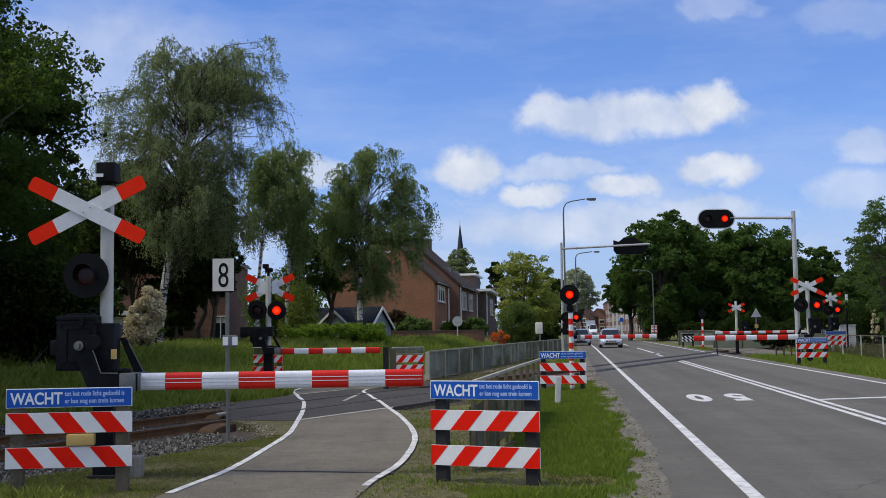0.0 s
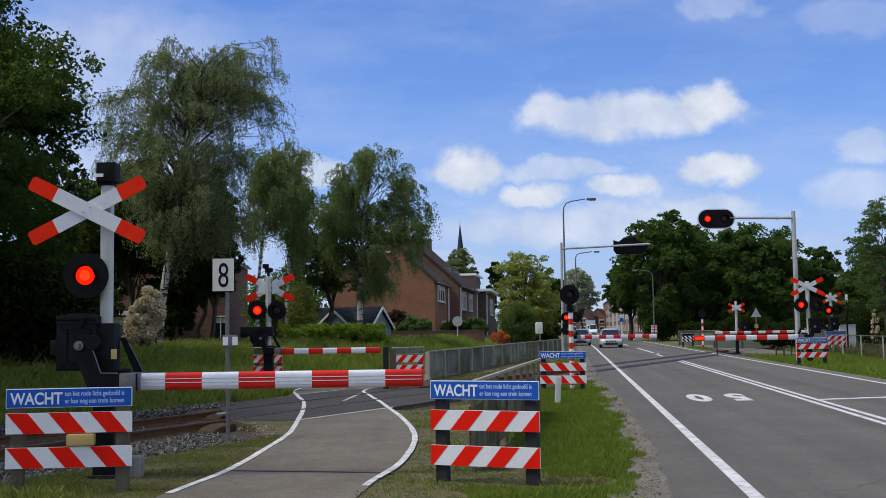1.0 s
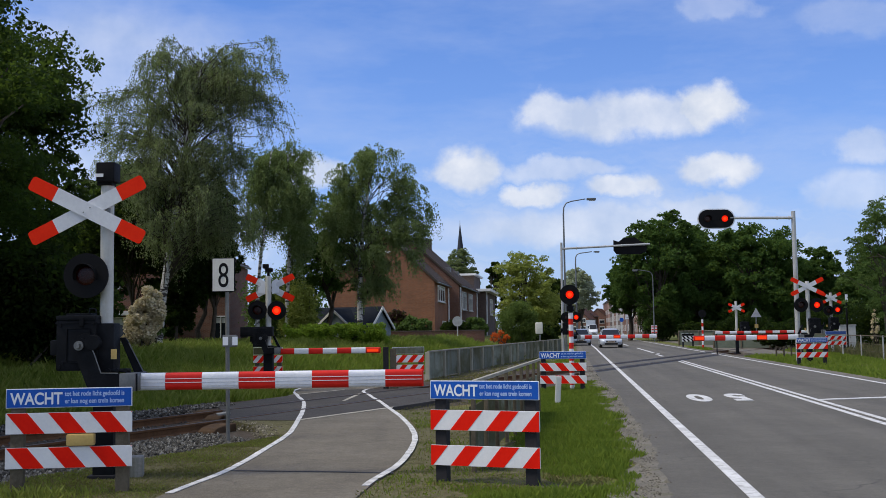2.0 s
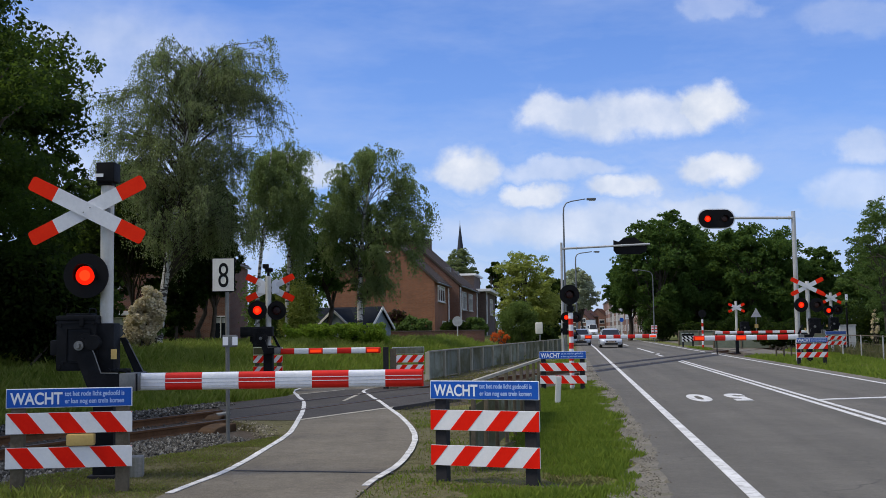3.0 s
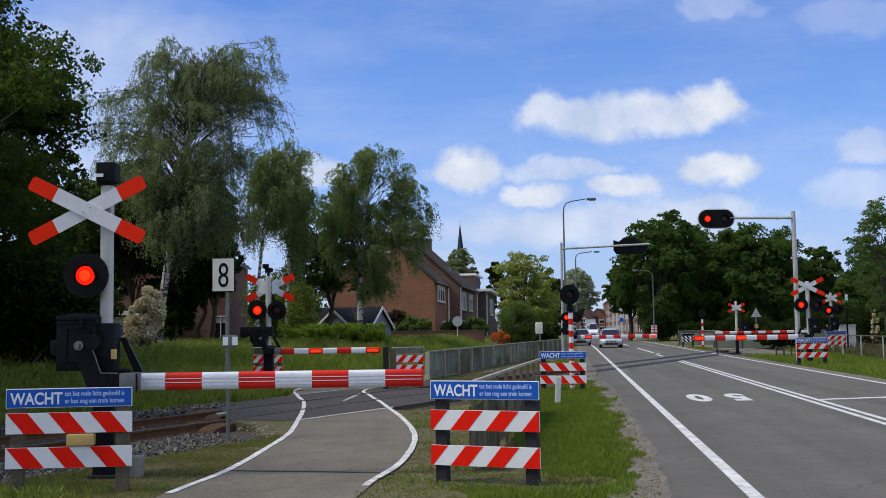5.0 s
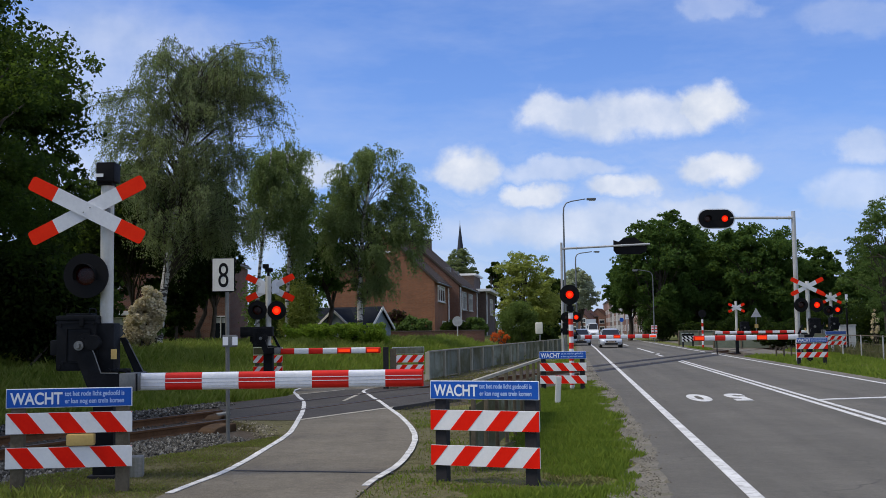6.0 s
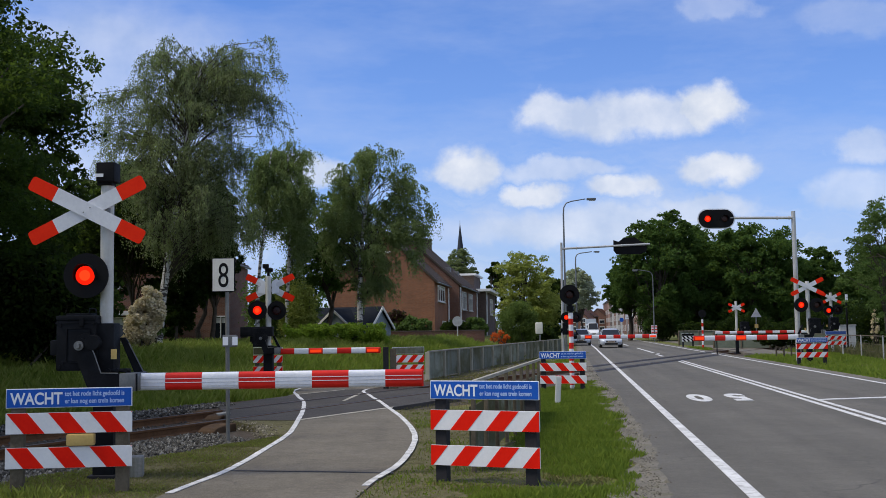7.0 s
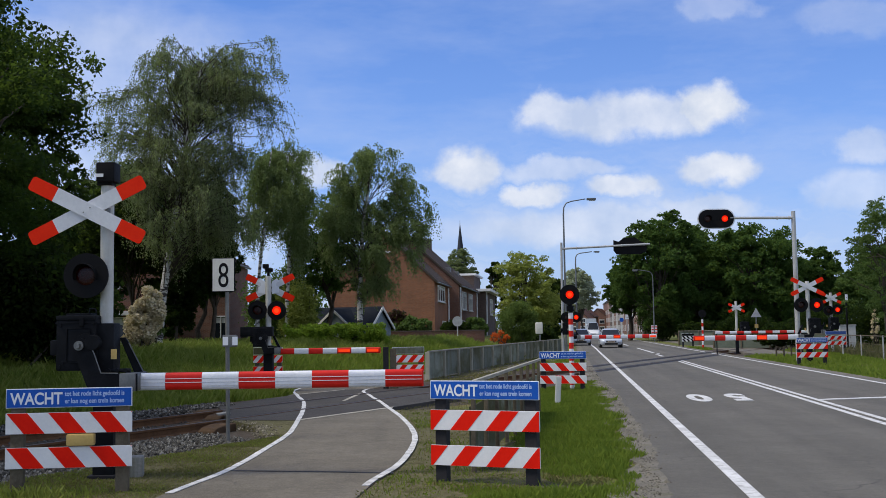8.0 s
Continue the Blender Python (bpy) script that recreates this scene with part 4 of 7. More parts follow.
def drive(parent, c, side=1, s=1.0):
    """Barrier drive: dark casing with a lid, a hub and the bent arm that carries the boom; side: which way the boom points."""
    x, y, z = c
    bm = B()
    box(bm, (x - side * 0.16 * s, y, z + 0.43 * s), (0.43 * s, 0.34 * s, 0.55 * s), 0.025 * s)
    casing = part("drive_casing", bm, M["machine"], parent, "weathered dark drive casing", True)
    bm = B()
    box(bm, (x - side * 0.16 * s, y, z + 0.715 * s), (0.43 * s, 0.37 * s, 0.05 * s), 0.015 * s)
    box(bm, (x - side * 0.16 * s, y - 0.005, z + 0.75 * s), (0.25 * s, 0.25 * s, 0.025 * s), 0.008 * s)
    part("lid", bm, M["machine"], casing, smooth=True)
    bm = B()
    rod(bm, (x - side * 0.11 * s, y - 0.25 * s, z + 0.42 * s), (x - side * 0.11 * s, y + 0.25 * s, z + 0.42 * s), 0.05 * s)
    rod(bm, (x - side * 0.11 * s, y - 0.30 * s, z + 0.42 * s), (x - side * 0.11 * s, y - 0.24 * s, z + 0.42 * s), 0.028 * s)
    part("hub", bm, M["steel_dark"], casing, "greasy steel hub", True)
    front = [(-0.17, 0.47), (-0.10, 0.50), (-0.02, 0.47), (0.045, 0.34), (0.12, 0.13), (0.30, 0.125), (0.50, 0.12), (0.50, -0.06), (0.30, -0.06), (0.0, -0.06), (-0.03, 0.0), (-0.13, 0.25)]
    rear = [(0.20, 0.50), (0.26, 0.50), (0.30, 0.44), (0.46, 0.13), (0.50, 0.12), (0.50, -0.06), (0.36, -0.06), (0.37, 0.10)]
    for pts, yy in ((front, y - 0.22 * s), (rear, y + 0.16 * s)):
        bm = B()
        slab(bm, [(x + side * px * s, yy, z + pz * s) for px, pz in pts], (0, 0.03 * s, 0))
        arm = part("boom_arm", bm, M["machine"], casing)
        # paler steel line along the plate's upper edge
        bm = B()
        for p, q in zip(pts[2:5], pts[3:6]):
            rod(bm, (x + side * p[0] * s, yy, z + p[1] * s), (x + side * q[0] * s, yy, z + q[1] * s), 0.006 * s, seg=6)
        part("worn_edge", bm, M["steel_dark"], arm, "pale steel edge")
    bm = B()
    box(bm, (x + side * 0.405 * s, y - 0.02 * s, z + 0.03 * s), (0.17 * s, 0.46 * s, 0.19 * s), 0.02 * s)
    part("clamp", bm, M["steel_dark"], casing, "grey steel clamp", True)
    bm = B()
    box(bm, (x + side * 0.23 * s, y - 0.135, z + 0.325 * s), (0.06 * s, 0.01, 0.105 * s))
    part("yellow_plate", bm, M["yellow"], casing, "small yellow plate")
    bm = B()
    box(bm, (x - side * 0.13 * s, y - 0.172 * s, z + 0.42 * s), (0.25 * s, 0.012, 0.36 * s), 0.02 * s)
    box(bm, (x - side * 0.30 * s, y - 0.178 * s, z + 0.24 * s), (0.03 * s, 0.02, 0.03 * s), 0.005)
    part("cover_plate", bm, M["machine"], casing)
    # round bearing plate behind the hub, side box with a cable gland, lid catch and the seam round the casing
    bm = B()
    rod(bm, (x - side * 0.05 * s, y - 0.19 * s, z + 0.44 * s), (x - side * 0.05 * s, y - 0.17 * s, z + 0.44 * s), 0.11 * s, 0.115 * s, 24)
    rod(bm, (x + side * 0.03 * s, y - 0.245 * s, z + 0.45 * s), (x + side * 0.03 * s, y - 0.17 * s, z + 0.45 * s), 0.075 * s, 0.085 * s, 18)
    part("bearing", bm, M["machine"], casing, smooth=True)
    bm = B()
    box(bm, (x - side * 0.42 * s, y + 0.02, z + 0.40 * s), (0.10 * s, 0.20 * s, 0.16 * s), 0.015 * s)
    rod(bm, (x - side * 0.42 * s, y + 0.02, z + 0.32 * s), (x - side * 0.42 * s, y + 0.02, z + 0.26 * s), 0.02 * s, seg=10)
    part("side_box", bm, M["machine"], casing, smooth=True)
    bm = B()
    box(bm, (x - side * 0.16 * s, y, z + 0.66 * s), (0.445 * s, 0.355 * s, 0.016 * s), 0.004 * s)
    box(bm, (x - side * 0.10 * s, y - 0.185 * s, z + 0.67 * s), (0.05 * s, 0.02 * s, 0.09 * s), 0.006 * s)
    tube(bm, [(x - side * 0.05 * s, y - 0.1 * s, z + 0.76 * s), (x - side * 0.04 * s, y - 0.1 * s, z + 0.81 * s), (x + side * 0.02 * s, y - 0.1 * s, z + 0.81 * s), (x + side * 0.03 * s, y - 0.1 * s, z + 0.76 * s)], [0.008 * s] * 4, 6)
    part("catch", bm, M["machine"], casing)
    bm = B()
    rod(bm, (x + side * 0.14 * s, y - 0.1 * s, z + 0.15 * s), (x + side * 0.40 * s, y - 0.1 * s, z + 0.15 * s), 0.022 * s, seg=10)
    for k in range(3):
        rod(bm, (x + side * (0.17 + 0.09 * k) * s, y - 0.13 * s, z + 0.15 * s), (x + side * (0.17 + 0.09 * k) * s, y - 0.07 * s, z + 0.15 * s), 0.024 * s, seg=8)
    part("tension_rod", bm, M["machine"], casing, "dark steel rod with nuts", True)
    for hx, hz in ((-0.33, 0.64), (-0.34, 0.20), (0.02, 0.66)):
        part("bolt", rod(B(), (x + side * hx * s, y - 0.17 * s, z + hz * s), (x + side * hx * s, y - 0.185 * s, z + hz * s), 0.018 * s, seg=10), M["machine"], casing)
    return casing


def wait_board(name, m, width, lean_red=1, posts=2, label="", post_mat="darkpost", words=True, back=False, slats=(0.87, 0.60, 0.25), yellow=False, face="blue", stripe="red"):
    """Post-mounted blue WAIT board over two red and white planks; origin at the middle of its foot, facing -y."""
    t = thing(name, m, label, "warning board", "warning boards")
    hw = width / 2
    for e in (-1, 1):
        bm = B()
        box(bm, (e * (hw - 0.10), 0.06, 0.36), (0.12, 0.10, 1.02), 0.008)
        part("post", bm, M[post_mat], t)
    zb, z1, z2 = slats
    hb, hp = 0.185, 0.20
    bm = B()
    box(bm, (0, -0.005, zb), (width, 0.022, hb), 0.006)
    plate = part("top_plate", bm, M["letter"] if not back else M["galv"], t, "white-edged plate")
    if not back:
        bm = B()
        box(bm, (0, -0.017, zb), (width - 0.014, 0.004, hb - 0.014))
        part("face", bm, M[face], plate, "blue face" if face.startswith("blue") else "plain grey face")
        if words:
            lettering("lettering", "WACHT", hb * 0.86, M["letter"], plate, Matrix.Translation((-hw + 0.045, -0.0195, zb - hb * 0.31)) @ UPRIGHT, "white capital lettering", (width * 0.405 / (hb * 0.86 * 3.72), 1.0), 0.001, "LEFT", 0.0035)
            for words_line, dz in (("tot het rode licht gedoofd is", 0.018), ("er kan nog een trein komen", -0.052)):
                lettering("lettering", words_line, hb * 0.345, M["letter_pale"], plate, Matrix.Translation((-hw + width * 0.465, -0.0195, zb + dz)) @ UPRIGHT, "small white lettering", (width * 0.545 / (hb * 0.36 * (12.6 if dz > 0 else 12.5)), 1.0), 0.001, "LEFT", 0.0016)
    for zc in (z1, z2):
        bm = B()
        box(bm, (0, -0.005, zc), (width, 0.022, hp), 0.003)
        plank = part("plank", bm, M["white"] if not back else M["galv"], t, "white plank")
        if back:
            continue
        step, run = width / 3.05, hp * 0.82
        k = -2
        while k < 5:
            x0 = -hw + k * step + (0.0 if lean_red > 0 else step * 0.02)
            lo0, lo1 = x0, x0 + step / 2
            pts = []
            # a slanting stripe clipped to the plank
            if lean_red > 0:
                quad = [(lo0 - run, -1), (lo1 - run, -1), (lo1, 1), (lo0, 1)]
            else:
                quad = [(lo0 + run, -1), (lo1 + run, -1), (lo1, 1), (lo0, 1)]
            poly = quad
            for sgn in (-1, 1):
                nxt = []
                for i in range(len(poly)):
                    a, b = poly[i], poly[(i + 1) % len(poly)]
                    ia, ib = sgn * a[0] <= hw - 0.002, sgn * b[0] <= hw - 0.002
                    if ia:
                        nxt.append(a)
                    if ia != ib:
                        q = (sgn * (hw - 0.002) - a[0]) / (b[0] - a[0])
                        nxt.append((a[0] + q * (b[0] - a[0]), a[1] + q * (b[1] - a[1])))
                poly = nxt
                if not poly:
                    break
            if len(poly) >= 3:
                bm = B()
                slab(bm, [(px, -0.0165, zc + pz * hp / 2 * 0.985) for px, pz in poly], (0, -0.0025, 0))
                part("stripe", bm, M[stripe], plank, "slanting red stripe" if stripe == "red" else "slanting black stripe")
            k += 1
    if yellow:
        bm = B()
        box(bm, (0.11, 0.0, (z1 + z2) / 2), (0.26, 0.10, 0.11), 0.02)
        part("yellow_lamp", bm, M["yellow"], t, "yellow plastic lamp block", True)
    return t


def cross_mast(name, m, label, pole_h, pole_r, lamps, cross_c=None, cross_half=0.7, cross_w=0.165, tilt=26, cap=True, facing=-1, pole_mat="mast", pole_low=-0.05):
    t = thing(name, m, label, "crossing signal", "crossing signals")
    bm = B()
    rod(bm, (0, 0, pole_low), (0, 0, pole_h), pole_r, pole_r, 20)
    part("pole", bm, M[pole_mat], t, smooth=True)
    bm = B()
    box(bm, (0, 0, 0.0), (0.30, 0.30, 0.05), 0.01)
    part("foot", bm, M["darkpost"], t)
    if cap:
        bm = B()
        box(bm, (0.012, -0.02, pole_h + 0.12), (0.20, 0.22, 0.21), 0.015)
        box(bm, (-0.01, 0.0, pole_h + 0.01), (0.16, 0.17, 0.06), 0.01)
        bell = part("bell_box", bm, M["black"], t, "black bell housing", True)
        bm = B()
        box(bm, (-0.05, -0.143, pole_h + 0.08), (0.09, 0.006, 0.035))
        part("plate", bm, M["white"], bell, "small white plate")
    if cross_c:
        crossbuck(t, cross_c, cross_half, cross_w, tilt, facing)
        bm = B()
        box(bm, (cross_c[0] * 0.5, cross_c[1] * 0.6, cross_c[2]), (abs(cross_c[0]) + 0.1, 0.05, 0.05), 0.005)
        part("bracket", bm, M["steel_dark"], t)
    for c, br, lr, ph in lamps:
        signal_lamp(t, c, br, lr, ph)
        bm = B()
        box(bm, (c[0] * 0.5, 0.03, c[2] + br * 0.75), (abs(c[0]) + 0.06, 0.05, 0.05), 0.005)
        part("bracket", bm, M["black"], t)
    return t


def make_crossing():
    # cycle path, this side: mast with cross, lamp, drive and boom
    t = cross_mast("crossing_signal", pose(-3.64, 11.6, 0), "grey mast with a red-ended white cross, red lamp and cycle barrier", 3.14, 0.07,
                   [((-0.175, -0.16, 2.14), 0.24, 0.105, "LL")], (-0.178, -0.13, 2.845), 0.68, 0.16, 27, pole_low=1.12)
    drive(t, (-0.10, -0.02, 0.975), 1, 1.0)
    bm = B()
    box(bm, (0.0, 0.02, 0.56), (0.22, 0.22, 1.14), 0.015)
    part("pedestal", bm, M["machine"], t, "dark steel pedestal", True)
    # a solid black block stands in for the shaded open gap round the mast
    bm = B()
    box(bm, (0.015, -0.01, 1.36), (0.21, 0.24, 0.54), 0.02)
    part("pole_socket", bm, M["machine"], t, "black block filling the dark gap round the mast", True)
    boom(t, (0.335, -0.02, 1.0), 3.06, 8, 0.185, 0.09, True, True, first=0.81)
    # cycle path, far side
    t = cross_mast("crossing_signal", pose(-4.57, 28.0, 0), "grey mast with a grey-backed cross, two red lamps and cycle barrier", 2.98, 0.075,
                   [((-0.26, -0.16, 2.09), 0.245, 0.115, "FL"), ((0.24, -0.16, 2.08), 0.245, 0.115, "FR")], (0.03, 0.10, 2.68), 0.69, 0.165, 26.5, cap=False, pole_low=1.1)
    bm = B()
    box(bm, (0.0, 0.02, 0.58), (0.24, 0.24, 1.2), 0.015)
    part("pedestal", bm, M["machine"], t, "dark steel pedestal", True)
    bm = B()
    box(bm, (-0.27, -0.14, 1.54), (0.84, 0.26, 0.25), 0.03)
    box(bm, (-0.62, -0.14, 1.50), (0.14, 0.20, 0.22), 0.02)
    part("motor_box", bm, M["machine"], t, "black motor box", True)
    drive(t, (-0.06, -0.14, 1.02), 1, 0.82)
    boom(t, (0.32, -0.1, 1.02), 2.58, 7, 0.15, 0.08, False, False, ((2, "BB_L"), (4, "BB_R"), (6, "BB_T")))
    for e in (-1, 1):
        bm = B()
        slab(bm, [(e * 0.09, 0.04, 2.52), (e * 0.27, 0.04, 2.55), (e * 0.27, 0.04, 2.70), (e * 0.20, 0.04, 2.73), (e * 0.20, 0.04, 2.81), (e * 0.27, 0.04, 2.84), (e * 0.22, 0.04, 2.93), (e * 0.09, 0.04, 2.84)], (0, 0.012, 0))
        part("white_shield", bm, M["letter"], t, "bright white reflector shield")
    bm = B()
    box(bm, (-0.07, 0.02, 3.24), (0.15, 0.2, 0.12), 0.03)
    box(bm, (0.02, 0.02, 3.14), (0.20, 0.16, 0.10), 0.03)
    rod(bm, (0, 0, 2.95), (0, 0, 3.12), 0.035)
    part("bell", bm, M["black"], t, "black bell", True)
    t = thing("boom_rest", pose(-1.45, 28.3, 0), "dark green post that catches the cycle boom", "post")
    bm = B()
    box(bm, (-0.09, 0, 0.52), (0.14, 0.12, 1.14), 0.01)
    part("upright", bm, M["darkpost"], t)
    bm = B()
    box(bm, (0.10, 0.02, 0.50), (0.16, 0.10, 1.08), 0.01)
    part("upright", bm, M["wood"], t)
    # mast on the road's near side, red and white pole
    t = thing("crossing_signal", pose(3.18, 27.0, 0), "red and white banded post with a round red lamp", "crossing signal", "crossing signals")
    for k in range(13):
        bm = B()
        rod(bm, (0, 0, 1.751 - 0.15 * k), (0, 0, 1.90 - 0.15 * k), 0.060, seg=16)
        part("pole_band", bm, M["boom_red"] if k % 2 else M["boom_white"], t, "red band" if k % 2 else "white band", True)
    bm = B()
    rod(bm, (0, 0, 1.90), (-0.02, 0, 2.3), 0.052, seg=14)
    box(bm, (-0.01, 0.0, 2.0), (0.17, 0.15, 0.14), 0.02)
    part("pole_top", bm, M["black"], t, smooth=True)
    signal_lamp(t, (-0.03, -0.12, 2.35), 0.25, 0.10, "CL")
    # far side, left: mast, cross seen from behind, drive and boom across the oncoming lane
    t = cross_mast("crossing_signal", pose(7.1, 60.0, 0), "dark mast with two red lamps and road barrier", 2.9, 0.09,
                   [((-0.30, -0.16, 2.13), 0.30, 0.13, "ML"), ((0.25, -0.16, 2.13), 0.30, 0.13, "MR")], None, cap=False, pole_mat="black")
    drive(t, (-0.1, -0.1, 1.0), 1, 1.1)
    boom(t, (0.30, -0.1, 1.02), 4.4, 11, 0.21, 0.09, True, False, ((1, "XB_L"), (5, "XB_R"), (10, "XB_T")))
    # right: mast, cross, drive and boom across the near lane; the boom points left
    t = cross_mast("crossing_signal", pose(14.9, 44.0, 0), "grey mast with red-ended cross, two red lamps and road barrier", 3.3, 0.08,
                   [((-0.33, -0.16, 2.33), 0.29, 0.12, "ML"), ((0.31, -0.16, 2.32), 0.29, 0.12, "MR")], (-0.03, -0.10, 3.08), 0.73, 0.17, 26, cap=False, pole_low=1.05)
    bm = B()
    box(bm, (0.0, 0.02, 0.56), (0.2, 0.2, 1.14), 0.015)
    part("pedestal", bm, M["machine"], t, "dark steel pedestal", True)
    drive(t, (0.02, -0.1, 1.0), -1, 1.05)
    bt = thing("barrier_boom", pose(14.42, 43.9, 1.03, 0, 0, 180), "lowered red and white road boom with small lamps", "barrier boom", "barrier booms")
    boom(bt, (0.0, 0.0, 0.0), 4.25, 10, 0.21, 0.09, True, False)
    w = 4.25 / 10
    for k, phase in ((3, "XB_R"), (5, "XB_L"), (9, "ON")):
        bm = B()
        box(bm, (0, 0, 0), (w * 0.86, 0.008, 0.13), 0.003)
        lit = part("boom_light", bm, M["glow_boom"], bt, "glowing red boom light")
        cx = (k + 0.5) * w
        FLASHERS.append((lit, pose(cx, 0.048, 0), pose(cx, 0, 0), phase))
        lit.matrix_basis = pose(cx, 0, 0)
    # right, further: cycle path masts
    t = cross_mast("crossing_signal", pose(21.6, 60.0, 0), "slim mast with a white cross and two red lamps", 3.3, 0.08,
                   [((-0.2, -0.16, 2.30), 0.28, 0.13, "FL"), ((0.30, -0.16, 2.34), 0.28, 0.13, "FR")], (0.0, -0.10, 2.99), 0.62, 0.16, 27, cap=False)
    drive(t, (-0.1, -0.1, 1.1), -1, 1.1)
    t = cross_mast("crossing_signal", pose(16.3, 60.0, 0), "white-crossed slim mast beyond the railway", 2.9, 0.07, [], (0.0, -0.10, 2.53), 0.50, 0.14, 26, cap=False, pole_low=1.1)
    bm = B()
    box(bm, (0.0, 0.0, 0.56), (0.16, 0.16, 1.14), 0.01)
    part("pedestal", bm, M["machine"], t, "dark steel pedestal", True)
    drive(t, (0.25, -0.1, 1.0), -1, 1.0)
    bt = thing("barrier_boom", pose(19.6, 58.0, 1.17), "lowered red and white cycle path boom", "barrier boom", "barrier booms")
    boom(bt, (-5.0, 0, 0), 5.0, 13, 0.14, 0.08, True)
    bm = B()
    rod(bm, (-0.3, 0.15, -1.19), (-0.3, 0.15, 0.1), 0.05)
    rod(bm, (-4.9, 0.15, -1.19), (-4.9, 0.15, 0.1), 0.03)
    part("boom_stand", bm, M["machine"], bt, smooth=True)
    # boards
    wait_board("warning_board", pose(-3.635, 10.47, 0, 0, 0, 6), 1.185, -1, label="blue WACHT board over red and white planks, weathered posts", post_mat="wood", slats=(0.905, 0.665, 0.335), yellow=True)
    wait_board("warning_board", pose(0.385, 10.72, 0, 0, 0, -23), 1.15, 1, label="blue WACHT board over red and white planks, dark posts", slats=(0.905, 0.605, 0.255))
    wait_board("warning_board", pose(2.92, 26.7, 0, 0, 0, -8), 1.16, -1, label="blue WACHT board over planks beside the road", slats=(0.85, 0.56, 0.25))
    wait_board("warning_board", pose(13.98, 41.0, 0, 0, 0, 4), 1.22, 1, label="faded blue board over planks by the road barrier", slats=(0.94, 0.70, 0.38), face="blue_faded")
    wait_board("warning_board", pose(20.7, 57.0, 0, 0, 0, 14), 1.25, 1, label="faded blue board by the cycle path", slats=(1.08, 0.82, 0.55), face="blue_faded", words=False)
    wait_board("warning_board", pose(-4.78, 29.2, 0, 0, 0, 0), 0.80, 1, label="grey-backed board with red and white planks", words=False, slats=(1.02, 0.80, 0.50), post_mat="wood", face="fence")
    wait_board("warning_board", pose(-0.98, 29.0, 0, 0, 0, 0), 0.86, 1, label="grey-backed board with red and white planks", words=False, slats=(0.98, 0.76, 0.50), post_mat="wood", face="fence")
    wait_board("warning_board", pose(18.55, 82.0, 0, 0, 0, 0), 0.95, -1, label="black and white striped end board", words=False, slats=(0.92, 0.72, 0.50), face="black", stripe="black")


make_crossing()
block = thing("concrete_block", pose(-3.36, 11.7, 0, 0, 0, 12), "weathered concrete block beside the barrier", "concrete block")
part("block", box(B(), (0, 0, 0.07), (0.2, 0.26, 0.26), 0.03), M["concrete"], block, smooth=True)


def make_gantries():
    # right: twin lamp on an arm over the near lane
    t = thing("signal_gantry", pose(14.56, 44.35, 0), "tall grey gantry with a twin red signal over the road", "signal gantry", "signal gantries")
    bm = B()
    rod(bm, (0, 0, -0.05), (0.0, 0, 6.23), 0.11, 0.085, 20)
    part("pole", bm, M["galv"], t, smooth=True)
    bm = B()
    rod(bm, (-0.02, -0.02, 5.955), (-2.64, -0.02, 5.985), 0.057, seg=14)
    for dx in (-0.7, -0.2):
        rod(bm, (dx, -0.02, 5.96), (dx + 0.04, -0.02, 5.96), 0.075, seg=14)
    part("arm", bm, M["galv"], t, smooth=True)
    def pill(r, hx, y0, dy, cx, cz):
        pts = []
        for k in range(13):
            a = math.radians(-90 + 15 * k)
            pts.append((cx + hx + r * math.cos(a), y0, cz + r * math.sin(a)))
        for k in range(13):
            a = math.radians(90 + 15 * k)
            pts.append((cx - hx + r * math.cos(a), y0, cz + r * math.sin(a)))
        return slab(B(), pts, (0, dy, 0))
    cx, cz = -3.22, 5.955
    rim = part("rim", pill(0.42, 0.36, -0.06, 0.02, cx, cz), M["letter"], t, "white rim")
    part("backboard", pill(0.375, 0.36, -0.075, 0.012, cx, cz), M["black"], rim, "black backboard")
    for dx, ph in ((-0.36, "ML"), (0.35, "MR")):
        signal_lamp(t, (cx + dx, -0.085, cz), 0.295, 0.132, ph, board=False)
    # left, beyond the crossing: arm with a dark box seen from behind
    t = thing("signal_gantry", pose(6.6, 60.0, 0), "tall grey gantry with a dark signal seen from behind", "signal gantry", "signal gantries")
    bm = B()
    rod(bm, (0, 0, -0.05), (0.04, 0, 6.32), 0.085, 0.065, 20)
    part("pole", bm, M["galv"], t, smooth=True)
    bm = B()
    rod(bm, (0.05, 0, 5.97), (5.0, 0, 6.17), 0.06, seg=14)
    for dx in (0.85, 3.4, 4.65):
        rod(bm, (dx, 0, 5.97 + dx * 0.04), (dx + 0.05, 0, 5.97 + dx * 0.04), 0.085, seg=14)
    part("arm", bm, M["galv"], t, smooth=True)
    bm = B()
    pts = [(3.15, 0.07, 5.62), (4.5, 0.07, 5.62), (4.82, 0.07, 5.80), (4.85, 0.07, 6.2), (4.45, 0.07, 6.36), (4.2, 0.07, 6.56), (3.6, 0.07, 6.55), (3.25, 0.07, 6.33), (2.98, 0.07, 6.42), (2.98, 0.07, 5.85)]
    slab(bm, pts, (0, 0.12, 0))
    box(bm, (3.5, 0.2, 6.05), (0.42, 0.2, 0.42), 0.05)
    box(bm, (4.25, 0.2, 6.05), (0.42, 0.2, 0.42), 0.05)
    part("backboard", bm, M["black"], t, "dark back of the signal board")


make_gantries()


